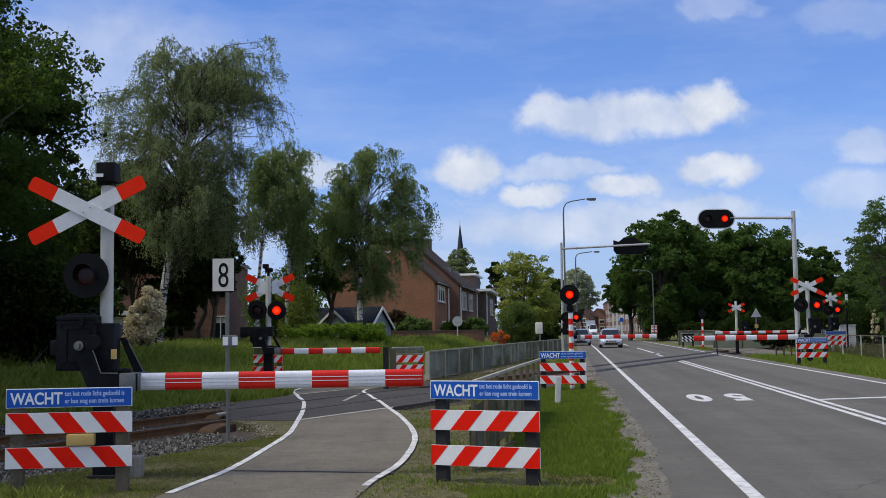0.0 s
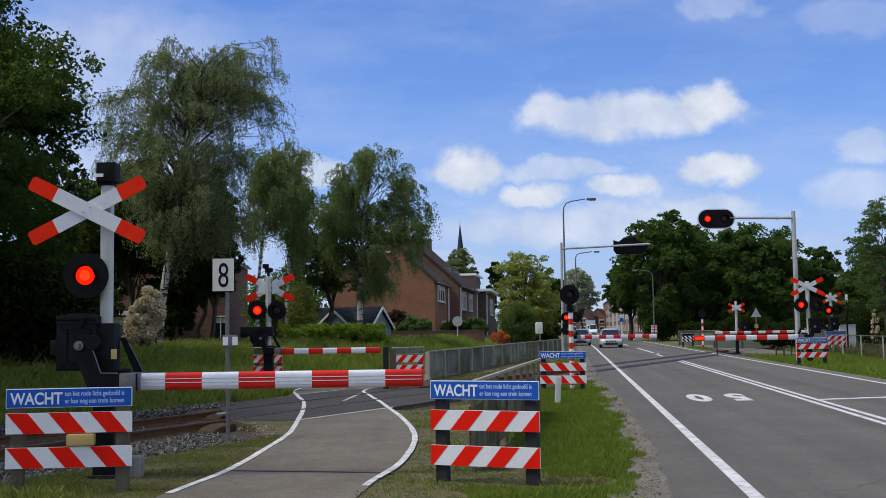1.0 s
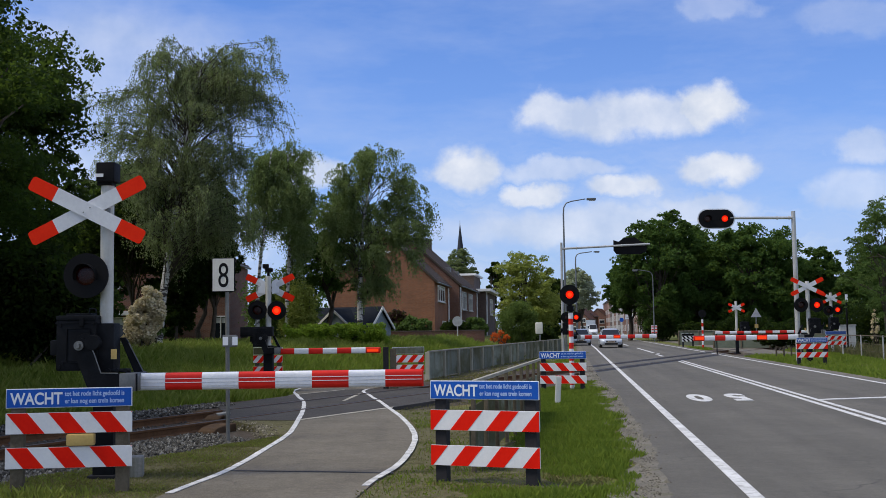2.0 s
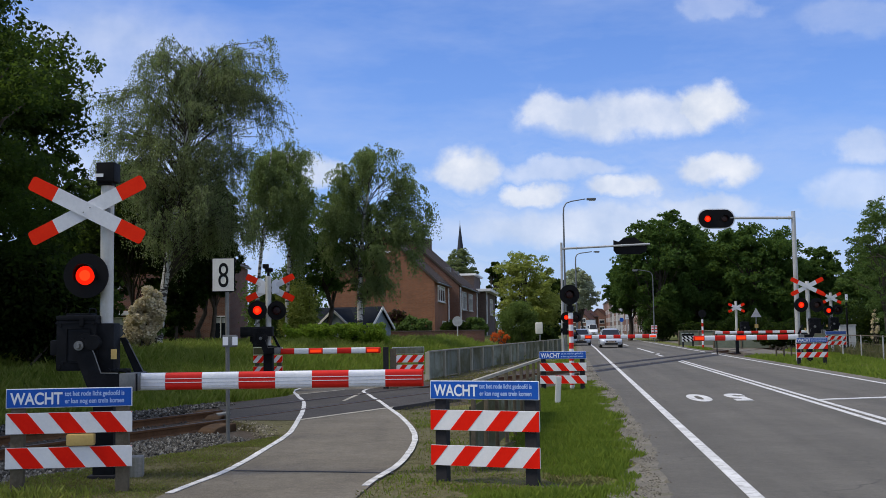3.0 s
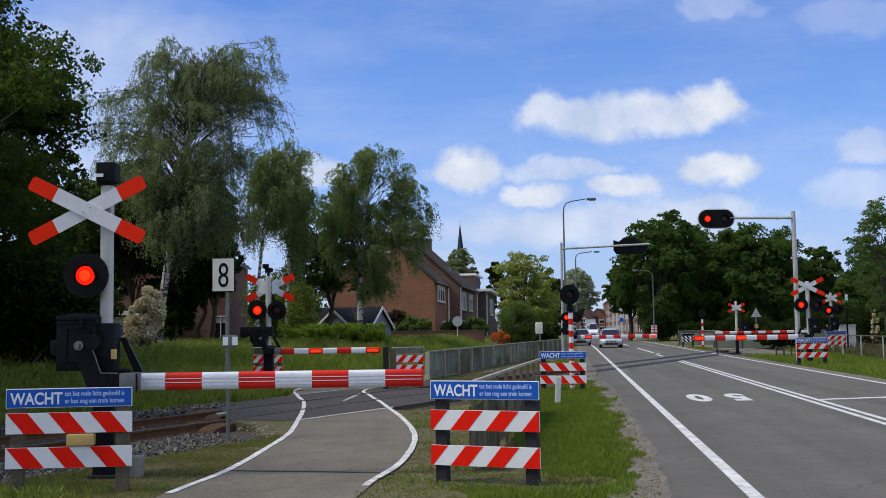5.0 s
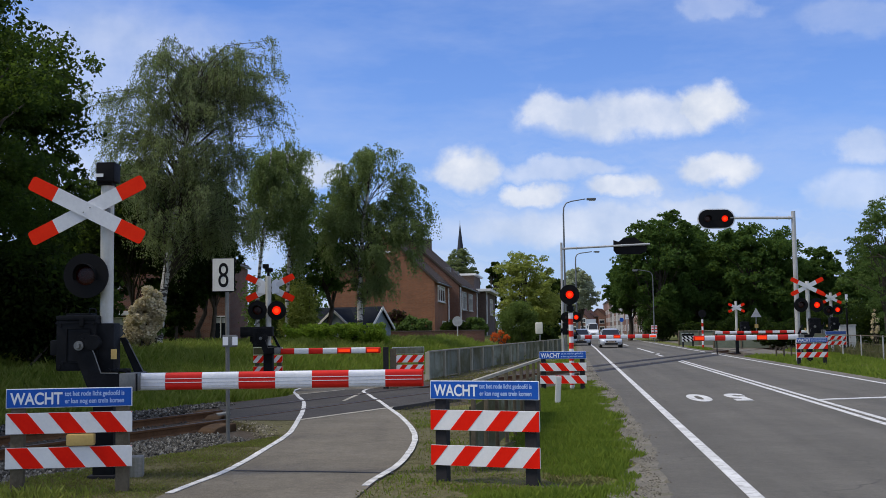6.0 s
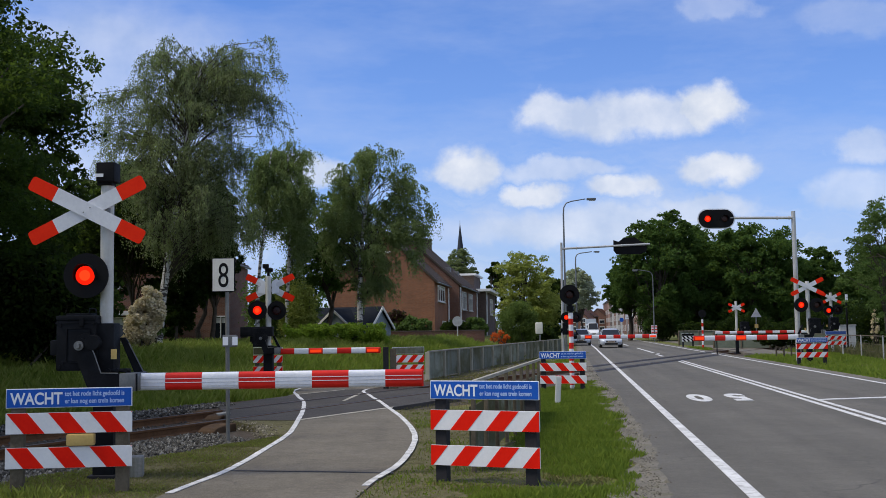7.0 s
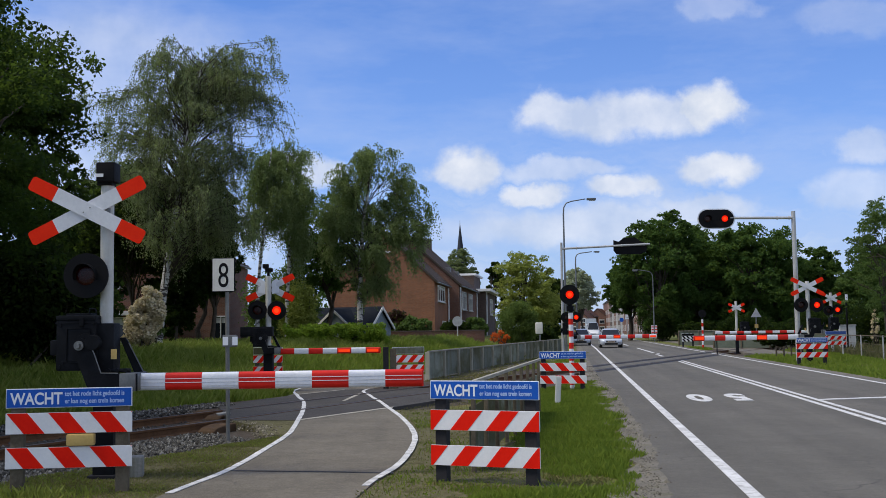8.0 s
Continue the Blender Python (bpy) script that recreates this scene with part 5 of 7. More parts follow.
def street_lamp(m, h, reach, label, g=1.0):
    t = thing("street_lamp", m, label, "street lamp", "street lamps")
    bm = B()
    tube(bm, [(0, 0, -0.05), (0, 0, 3), (0, 0, h - 0.9), (0.03, 0, h - 0.45), (0.2, 0, h - 0.15), (0.55, 0, h - 0.03), (reach * 0.75, 0, h + 0.12)], [g * r for r in (0.11, 0.10, 0.075, 0.065, 0.06, 0.055, 0.05)], 12)
    part("pole", bm, M["lamp_metal"], t, smooth=True)
    bm = B()
    box(bm, (reach * 0.95, 0, h + 0.10), (0.62, 0.3, 0.14), 0.05)
    head = part("lamp_head", bm, M["lamp_metal"], t, "grey lamp head", True)
    bm = B()
    box(bm, (reach * 0.98, 0, h + 0.02), (0.42, 0.22, 0.06), 0.02)
    part("lens_cover", bm, M["curtain"], head, "clear lamp cover", True)
    return t


def sign_eight():
    t = thing("railway_sign", pose(-3.09, 15.4, 0), "white board with a black 8 on a grey pole", "railway sign")
    bm = B()
    rod(bm, (0, 0, -0.05), (-0.02, 0, 2.56), 0.03, seg=14)
    part("pole", bm, M["steel_dark"], t, smooth=True)
    bm = B()
    box(bm, (-0.055, -0.05, 2.34), (0.325, 0.03, 0.485), 0.012)
    plate = part("number_plate", bm, M["black"], t, "dark-edged plate", True)
    bm = B()
    box(bm, (-0.058, -0.067, 2.34), (0.305, 0.006, 0.465))
    part("face", bm, M["cream"], plate, "cream face")
    lettering("numeral", "8", 0.50, M["black"], plate, Matrix.Translation((-0.055, -0.072, 2.165)) @ UPRIGHT, "black numeral", (0.66, 1.0), 0.001, "CENTER")
    bm = B()
    box(bm, (0.035, -0.05, 1.395), (0.21, 0.03, 0.165), 0.008)
    tab = part("small_plate", bm, M["steel_dark"], t, "small grey plate")
    for dx in (-0.06, 0.075):
        bm = B()
        box(bm, (0.035 + dx, -0.068, 1.395), (0.075, 0.006, 0.12))
        part("white_label", bm, M["letter"], tab, "white label")


sign_eight()
street_lamp(pose(8.15, 72, 0), 10.1, 2.0, "tall grey street lamp with a curved arm", 0.72)
street_lamp(pose(14.2, 115, 0), 9.6, 2.4, "tall grey street lamp further down the road")
street_lamp(pose(21.85, 112, 0, 0, 0, 180), 7.4, 1.9, "slim street lamp before dark trees", 0.65)


# ---- fences, posts, boxes ----
MOVERS = []  # (thing, rows)


def sheet_fence(name, a, b, h, spacing, label, board_h=None, rail=True, corrugated=False, post_w=0.10, post_mat="fence_post", sheet_mat="fence"):
    """Fence of upright posts with flat sheets between them and a top rail, from a to b on the ground."""
    a, b = Vector((*a, 0)), Vector((*b, 0))
    n = max(2, round((b - a).length / spacing))
    u = (b - a) / n
    turn = math.degrees(math.atan2(u.y, u.x))
    t = thing(name, pose(a.x, a.y, 0, 0, 0, turn), label, "fence", "fences")
    ln = u.length
    bm = B()
    box(bm, (0, 0, h / 2 - 0.05), (post_w, post_w, h + 0.1), 0.01)
    first = part("post", bm, M[post_mat], t)
    bm = B()
    if corrugated:
        k, pts = 14, []
        for i in range(k + 1):
            pts.append((-(ln - 0.1) / 2 + (ln - 0.1) * i / k, 0.03 + 0.018 * (-1) ** i, 0.06))
        back = [(p[0], p[1] + 0.008, p[2]) for p in pts[::-1]]
        slab(bm, pts + back, (0, 0, (board_h or h) - 0.1))
    else:
        box(bm, (0, 0.03, (board_h or h) / 2), (ln - 0.05, 0.03, (board_h or h) - 0.02), 0.004)
    sheet = part("sheet", bm, M[sheet_mat], t)
    sheet.matrix_basis = pose(ln / 2, 0, 0)
    for i in range(1, n + 1):
        o = first.copy()
        scene.collection.objects.link(o)
        o.matrix_basis = pose(i * ln, 0, 0, 0, random.uniform(-1, 1), 0)
        if i < n:
            o = sheet.copy()
            scene.collection.objects.link(o)
            o.matrix_basis = pose((i + 0.5) * ln, 0, random.uniform(-0.01, 0.01))
    if rail:
        bm = B()
        box(bm, (ln * n / 2, -0.02, h + 0.02), (ln * n + 0.1, 0.07 if post_w > 0.06 else 0.05, 0.04), 0.01)
        part("top_rail", bm, M["fence_post"], t)
    return t


def wire_fence(name, a, b, h, spacing, label, post_w, mat, rail_r):
    a, b = Vector((*a, 0)), Vector((*b, 0))
    n = max(2, round((b - a).length / spacing))
    u = (b - a) / n
    t = thing(name, pose(a.x, a.y, 0, 0, 0, math.degrees(math.atan2(u.y, u.x))), label, "fence", "fences")
    for i in range(n + 1):
        bm = B()
        box(bm, (i * u.length, 0, h / 2 - 0.05), (post_w, post_w, h + 0.1), 0.01)
        part("post", bm, M[mat], t)
    for z in (h - 0.03, h * 0.62, h * 0.3):
        bm = B()
        rod(bm, (0, 0, z), (n * u.length, 0, z), rail_r if z > h * 0.8 else 0.006, seg=8)
        part("rail", bm, M["wood"], t)
    return t


sheet_fence("sheet_fence", (-0.52, 33.2), (7.90, 70.6), 0.84, 2.3, "weathered mossy sheet fence with pale posts along the railway", post_w=0.13, post_mat="fence_pale")
sheet_fence("rail_fence", (0.30, 11.6), (1.70, 19.6), 0.93, 1.0, "low corrugated sheet fence with a pale top rail", 0.72, True, True, 0.05, "wood")
wire_fence("wire_fence", (17.7, 41.0), (23.2, 72.0), 1.02, 4.2, "galvanised wire fence along the railway", 0.05, "galv", 0.02)
wire_fence("post_fence", (16.0, 52.0), (17.3, 50.4), 0.5, 0.45, "low brown post fence at the far verge", 0.06, "bark", 0.012)
sheet_fence("sheet_fence", (19.6, 90.0), (22.5, 88.0), 1.15, 1.6, "short dark green fence panel beyond the road", post_mat="wood", sheet_mat="fence_green")
sheet_fence("sheet_fence", (19.0, 76.0), (29.0, 70.0), 1.1, 1.8, "dark green fence under the trees", post_mat="wood", sheet_mat="fence_green")


def banded_post(m, h, r, n, label):
    t = thing("marker_post", m, label, "marker post")
    for k in range(n):
        bm = B()
        rod(bm, (0, 0, h * k / n), (0, 0, h * (k + 1) / n), r, seg=12)
        part("band", bm, M["boom_white"] if k % 2 else M["boom_red"], t, smooth=True)
    return t


post = banded_post(pose(18.0, 75, 0), 2.02, 0.065, 8, "red and white banded marker post with a dark round lamp")
part("pole_top", rod(B(), (0, 0, 2.02), (0, 0, 2.2), 0.05, seg=12), M["black"], post)
part("signal_lamp", rod(disc(B(), (0, -0.06, 2.42), 0.27, 0.03), (0, -0.03, 2.42), (0, 0.16, 2.42), 0.16, 0.11, 18), M["black"], post, "dark back of a round lamp", True)


def small_boxes():
    t = thing("control_cabinet", pose(23.0, 61.5, 0, 0, 0, -8), "pale grey trackside control cabinet", "cabinet")
    bm = B()
    box(bm, (0, 0, 0.72), (0.85, 0.5, 1.44), 0.03)
    part("body", bm, M["galv"], t, smooth=True)
    bm = B()
    box(bm, (0, 0, 1.47), (0.92, 0.58, 0.06), 0.02)
    part("roof", bm, M["galv"], t)
    bm = B()
    box(bm, (0, -0.256, 0.74), (0.02, 0.012, 1.2))
    box(bm, (0.1, -0.26, 0.8), (0.03, 0.02, 0.14))
    part("door_gap", bm, M["steel_dark"], t)
    t = thing("letter_box", pose(7.1, 80, 0.0), "cream box on a post among shrubs", "box")
    bm = B()
    box(bm, (-0.05, 0, 1.58), (0.52, 0.35, 0.85), 0.08)
    part("body", bm, M["cream"], t, smooth=True)
    bm = B()
    rod(bm, (0, 0, -0.05), (0, 0, 1.1), 0.07)
    part("post", bm, M["steel_dark"], t, smooth=True)
    # round traffic sign seen from behind
    t = thing("traffic_sign", pose(0.82, 66, 0.0), "round traffic sign seen from behind on a pole", "traffic sign")
    bm = B()
    rod(bm, (0, 0, -0.1), (0, 0, 2.35), 0.035)
    part("pole", bm, M["galv"], t, smooth=True)
    part("plate", disc(B(), (0, -0.05, 2.05), 0.31, 0.02), M["galv"], t, "grey back of the plate", True)
    # triangular sign
    t = thing("traffic_sign", pose(21.75, 75, 0.0), "grey back of a triangular sign on a pole", "traffic sign")
    bm = B()
    rod(bm, (0, 0, -0.1), (0, 0, 2.7), 0.04)
    part("pole", bm, M["steel_dark"], t, smooth=True)
    part("plate", slab(B(), [(-0.36, -0.05, 2.12), (0.36, -0.05, 2.12), (0, -0.05, 2.76)], (0, 0.02, 0)), M["galv"], t, "grey triangular plate")
    bm = B()
    box(bm, (0, -0.05, 1.5), (0.25, 0.02, 0.25))
    part("small_plate", bm, M["yellow"], t, "small yellow plate")
    # slim white-headed post by the far mast
    t = thing("lane_post", pose(22.65, 60.5, 0.0), "slim post with a white reflector head", "post")
    bm = B()
    rod(bm, (0, 0, -0.05), (0, 0, 3.25), 0.05)
    part("pole", bm, M["black"], t, smooth=True)
    bm = B()
    box(bm, (0, -0.06, 3.0), (0.15, 0.03, 0.40), 0.01)
    part("reflector", bm, M["letter"], t, "white reflector")
    # wooden stub beside the roadside board
    t = thing("marker_stub", pose(2.32, 22.2, 0.0), "short white weathered stub in the grass", "stub post")
    bm = B()
    box(bm, (0, 0, 0.22), (0.11, 0.11, 0.62), 0.02, pose(0, 0, 0, 0, 4, 0))
    part("stub", bm, M["mast"], t)
    # red and white gate leaf in the distance, by the far boom tip
    t = thing("roadside_panel", pose(21.85, 112, 0.0), "small pinkish-white roadside panel", "panel")
    bm = B()
    box(bm, (0, 0, 1.3), (0.62, 0.05, 0.85), 0.01)
    panel = part("panel", bm, M["white"], t)
    for k in range(3):
        bm = B()
        box(bm, (0, -0.03, 1.0 + 0.28 * k), (0.6, 0.01, 0.10))
        part("stripe", bm, M["red"], panel)
    bm = B()
    rod(bm, (-0.25, 0, -0.05), (-0.25, 0, 1.0), 0.03)
    rod(bm, (0.25, 0, -0.05), (0.25, 0, 1.0), 0.03)
    part("legs", bm, M["steel_dark"], t)
    # direction sign with several white arms
    t = thing("direction_sign", pose(28.9, 170, 0.0), "white direction sign with several arms", "road sign")
    bm = B()
    rod(bm, (0, 0, -0.05), (0, 0, 3.9), 0.07)
    part("pole", bm, M["galv"], t, smooth=True)
    for k in range(3):
        bm = B()
        box(bm, (0.35, -0.1, 3.0 + 0.38 * k), (1.3 - 0.2 * k, 0.04, 0.28), 0.01)
        part("sign_arm", bm, M["letter"], t, "white sign arm")
    t = thing("traffic_sign", pose(29.7, 180, 0.0), "round blue traffic sign on a pole", "traffic sign")
    bm = B()
    rod(bm, (0, 0, -0.05), (0, 0, 3.2), 0.04)
    part("pole", bm, M["galv"], t, smooth=True)
    part("plate", disc(B(), (0, -0.06, 2.85), 0.35, 0.02), M["blue"], t, "blue round plate", True)


small_boxes()


# ---- houses ----
def window(parent, c, w, h, facing, name="window", mullions=1, sill=True):
    """Window set on a wall: facing 'y' looks to -y, 'x' to +x, 'w' to -x."""
    m = Matrix.Translation(c) @ pose(0, 0, 0, 0, 0, {"y": 0, "x": 90, "w": -90}[facing])
    f = 0.07
    bm = B()
    for cx, cz, sx, sz in ((0, h / 2 - f / 2, w, f), (0, -h / 2 + f / 2, w, f), (-w / 2 + f / 2, 0, f, h - 2 * f), (w / 2 - f / 2, 0, f, h - 2 * f)):
        box(bm, (cx, -0.02, cz), (sx, 0.10, sz))
    for k in range(mullions):
        box(bm, (-w / 2 + w * (k + 1) / (mullions + 1), -0.02, 0), (f * 0.8, 0.08, h - 2 * f))
    bm.transform(m)
    fr = part(name, bm, M["trim"], parent, "white-framed window")
    for k in range(mullions + 1):
        pw = w / (mullions + 1)
        bm = B()
        box(bm, (-w / 2 + pw * (k + 0.5), 0.0, 0), (pw - f, 0.02, h - 2 * f))
        bm.transform(m)
        part("pane", bm, M["pane"], fr)
        bm = B()
        box(bm, (-w / 2 + pw * (k + 0.5), -0.012, h * 0.33), (pw - f - 0.02, 0.004, h * 0.2))
        bm.transform(m)
        part("blind", bm, M["curtain"], fr, "pale blind")
    if sill:
        bm = B()
        box(bm, (0, -0.06, -h / 2 - 0.05), (w + 0.12, 0.18, 0.07))
        bm.transform(m)
        part("sill", bm, M["trim"], fr)
    return fr


def gable_house(name, m, w, d, eave, ridge, wall_mat, label, roof_mat="tiles", over=0.25):
    """Walls with gables at both ends; x across, y along the ridge; origin at the near left corner of the foot."""
    t = thing(name, m, label, "house", "houses")
    bm = B()
    slab(bm, [(0, 0, -0.4), (w, 0, -0.4), (w, 0, eave), (w / 2, 0, ridge), (0, 0, eave)], (0, d, 0))
    part("wall", bm, M[wall_mat], t)
    for s in (-1, 1):
        bm = B()
        slope = (ridge - eave) / (w / 2)
        xe, ze = (w / 2 + s * (w / 2 + over)), eave - over * slope
        slab(bm, [(xe, -0.12, ze + 0.05), (w / 2, -0.12, ridge + 0.05), (w / 2, -0.12, ridge + 0.22), (xe, -0.12, ze + 0.22)], (0, d + 0.24, 0))
        roof = part("roof", bm, M[roof_mat], t)
        # courses of tiles as raised battens
        bm = B()
        n = 24
        for k in range(n):
            q = (k + 0.5) / n
            cx, cz = xe + (w / 2 - xe) * q, ze + (ridge - ze) * q + 0.23
            box(bm, (cx, d / 2, cz), (0.12, d + 0.24, 0.03), 0, pose(0, 0, 0, 0, -s * -math.degrees(math.atan(slope)), 0))
        tagged(part("tiling", bm, M[roof_mat], roof), kind="stuff")
        bm = B()
        rod(bm, (xe + s * 0.06, -0.12, ze + 0.08), (xe + s * 0.06, d + 0.12, ze + 0.08), 0.07, seg=8)
        part("gutter", bm, M["steel_dark"], roof)
        bm = B()
        slab(bm, [(xe, -0.15, ze + 0.02), (w / 2, -0.15, ridge + 0.02), (w / 2, -0.15, ridge + 0.20), (xe, -0.15, ze + 0.20)], (0, 0.03, 0))
        part("barge_board", bm, M["bark"], roof, "dark barge board")
    return t


def downpipe(t, x, y, z0, z1):
    bm = B()
    rod(bm, (x, y, z0), (x, y, z1), 0.07, seg=8)
    part("downpipe", bm, M["trim"], t, "white downpipe")


def chimney(t, c, s):
    bm = B()
    box(bm, c, s, 0.02)
    box(bm, (c[0], c[1], c[2] + s[2] / 2 + 0.05), (s[0] + 0.14, s[1] + 0.14, 0.1))
    part("chimney", bm, M["brick_dark"], t)


def make_houses():
    t = gable_house("house", pose(-8.95, 85.0, 0.55, 0, 0, ROAD_TURN), 8.3, 9.0, 4.85, 8.75, "brick_orange", "orange brick gabled house with dark tiled roof")
    window(t, (8.31, 4.2, 3.95), 4.6, 1.3, "x", mullions=2)
    window(t, (8.31, 5.9, 1.0), 2.2, 1.5, "x", mullions=1)
    downpipe(t, 8.42, 8.6, 0, 4.6)
    downpipe(t, -0.1, -0.1, 0, 4.6)
    bm = B()
    box(bm, (4.35, -0.02, 7.18), (0.95, 0.06, 0.16), 0.01)
    part("gable_board", bm, M["trim"], t, "white board in the gable")
    chimney(t, (4.6, 8.0, 8.7), (0.6, 0.6, 0.9))
    t = gable_house("house", pose(-7.6, 94.2, 0.55, 0, 0, ROAD_TURN), 9.0, 17.0, 4.9, 9.0, "brick_brown", "brown brick terrace house with long tiled roof")
    for y0, z0, w in ((4.2, 3.6, 3.6), (10.4, 3.6, 3.6), (3.0, 1.0, 2.4), (11.0, 1.0, 2.4)):
        window(t, (9.01, y0, z0), w, 1.6, "x", mullions=2)
    downpipe(t, 9.1, 0.3, 0, 4.7)
    downpipe(t, 9.1, 16.6, 0, 4.7)
    for y0 in (5.0, 12.0):
        bm = B()
        box(bm, (7.5, y0, 6.45), (0.5, 0.8, 0.5), 0.03)
        part("roof_vent", bm, M["steel_dark"], t)
    chimney(t, (4.5, 13.0, 9.3), (0.9, 0.9, 1.2))
    # dark flat-roofed house with a white fascia
    t = thing("house", pose(4.2, 111, 0.4, 0, 0, ROAD_TURN), "dark brick house with white roof edge", "house", "houses")
    bm = B()
    box(bm, (-1.6, 7, 2.4), (3.4, 14, 5.4))
    part("wall", bm, M["brick_dark"], t)
    bm = B()
    box(bm, (-1.5, 7, 5.2), (4.4, 15, 0.28), 0.03)
    part("fascia", bm, M["trim"], t, "white roof edge")
    bm = B()
    box(bm, (-2.6, 9, 6.2), (2.2, 8, 1.7))
    part("dormer", bm, M["brick_dark"], t)
    bm = B()
    box(bm, (-2.6, 9, 7.1), (2.8, 9, 0.2), 0.03)
    part("dormer_roof", bm, M["trim"], t, "white dormer roof edge")
    window(t, (0.11, 8.0, 3.6), 4.0, 1.7, "x", mullions=1)
    downpipe(t, 0.2, 0.5, 0, 5.1)
    # brown house behind the birches
    t = gable_house("house", pose(-21.5, 60.0, 0.5, 0, 0, 0), 9.55, 5.5, 4.9, 7.0, "brick_brown", "brown brick house half hidden by birches", over=0.08)
    for cx, cz, w, h in ((2.7, 4.3, 1.7, 1.3), (9.05, 1.25, 0.82, 1.5), (4.0, 1.2, 2.0, 1.6)):
        window(t, (cx, -0.01, cz), w, h, "y", mullions=1)
    bm = B()
    box(bm, (4.4, -0.5, 2.2), (5.5, 1.0, 0.22), 0.02)
    part("canopy", bm, M["trim"], t, "white porch canopy edge")
    # slate-roofed sheds with white barge boards
    t = thing("shed", pose(-9.15, 61.8, 0.42, 0, 0, -22), "low shed with slate roof and white barge boards", "shed")
    bm = B()
    slab(bm, [(0, 0, -0.3), (0, 2.8, -0.3), (0, 2.8, 1.3), (0, 1.4, 2.36), (0, 0, 1.3)], (5.4, 0, 0))
    part("wall", bm, M["clad"], t)
    for s in (-1, 1):
        bm = B()
        ye = 1.4 + s * 1.6
        slab(bm, [(-0.15, ye, 1.17), (-0.15, 1.4, 2.40), (-0.15, 1.4, 2.50), (-0.15, ye, 1.27)], (5.7, 0, 0))
        part("roof", bm, M["slate"], t)
        bm = B()
        slab(bm, [(5.55, ye, 1.12), (5.55, 1.4, 2.34), (5.55, 1.4, 2.52), (5.55, ye, 1.28)], (0.05, 0, 0))
        part("barge_board", bm, M["trim"], t, "white barge board")
    # porch gable to the front
    bm = B()
    slab(bm, [(2.55, -0.9, -0.3), (4.75, -0.9, -0.3), (4.75, -0.9, 1.25), (3.65, -0.9, 2.2), (2.55, -0.9, 1.25)], (0, 1.6, 0))
    part("porch", bm, M["clad"], t)
    for s in (-1, 1):
        bm = B()
        xe = 3.65 + s * 1.3
        slab(bm, [(xe, -1.0, 1.12), (3.65, -1.0, 2.26), (3.65, -1.0, 2.36), (xe, -1.0, 1.22)], (0, 2.2, 0))
        part("porch_roof", bm, M["slate"], t)
        bm = B()
        slab(bm, [(xe, -1.05, 1.07), (3.65, -1.05, 2.21), (3.65, -1.05, 2.38), (xe, -1.05, 1.23)], (0, 0.04, 0))
        part("barge_board", bm, M["trim"], t, "white barge board")
    # garden wall
    t = thing("garden_wall", pose(-3.85, 68.0, 0.35, 0, 0, 2), "low brown brick garden wall", "wall")
    bm = B()
    box(bm, (3.2, 0, 0.45), (6.4, 0.24, 1.3), 0.01)
    part("wall", bm, M["brick_brown"], t)
    bm = B()
    box(bm, (3.2, 0, 1.13), (6.5, 0.30, 0.07), 0.01)
    part("coping", bm, M["brick_dark"], t)
    # town houses where the street narrows: a row along the east side, and the bend that closes it
    east = [(204, 14, 4.0, 6.4, "brick_dark", 2), (219, 13, 5.0, 7.6, "brick_brown", 2), (233, 16, 6.0, 8.4, "brick_dark", 2), (250, 22, 6.6, 9.0, "brick_brown", 2), (273, 12, 6.2, 8.2, "brick_brown", 2), (286, 11, 7.6, 10.2, "render", 3),
            (298, 14, 8.0, 10.8, "brick_dark", 3), (313, 13, 8.6, 11.0, "render", 3), (327, 14, 9.2, 12.2, "brick_brown", 3), (342, 15, 10.4, 13.4, "render", 3), (358, 18, 9.4, 12.6, "brick_dark", 3), (377, 21, 11.0, 14.0, "brick_pink", 3), (399, 50, 11.5, 14.5, "brick_brown", 3)]
    for y0, d, e, r, mat, storeys in east:
        t = gable_house("house", pose(road_x(13.6, y0), y0, 0, 0, 0, ROAD_TURN), 9.0, d - 0.4, e, r, mat, "tiled town house in the row along the street", "tiles_red" if mat == "brick_pink" else "tiles")
        n = max(2, int(d / 7))
        for cz in [1.5 + 2.9 * k for k in range(storeys)]:
            for k in range(n):
                window(t, (-0.01, d * (k + 0.5) / n, cz), min(1.6, d / n * 0.35), 1.6, "w", mullions=1, sill=False)
        for cx in (2.2, 6.6):
            window(t, (cx, -0.01, 1.6), 1.5, 1.6, "y", mullions=1)
            window(t, (cx, -0.01, 4.2), 1.5, 1.2, "y", mullions=1) if e > 5 else None
        chimney(t, (4.5, d * 0.6, r + 0.3), (0.9, 0.9, 1.2))
    for x, y, w, d, e, r, mat, roof in ((40.5, 352, 7.0, 10, 4.6, 8.0, "brick_brown", "tiles_red"), (47.5, 400, 8.0, 10, 6.0, 9.6, "brick_dark", "tiles_red"), (55.6, 418, 8.0, 10, 5.6, 9.0, "brick_brown", "tiles_red")):
        t = gable_house("house", pose(x, y, 0, 0, 0, ROAD_TURN - 12), w, d, e, r, mat, "red-roofed town house at the bend of the street", roof)
        for cx in (w * 0.28, w * 0.72):
            for cz in (1.6, 4.2):
                window(t, (cx, -0.01, cz), w * 0.24, 1.5, "y", mullions=1)
    # church spire above the roofs
    t = thing("church_tower", pose(6.8, 420, 0), "slender dark church spire above the roofs", "church")
    bm = B()
    box(bm, (0, 0, 11), (4.6, 4.6, 22))
    part("tower", bm, M["brick_dark"], t)
    bm = B()
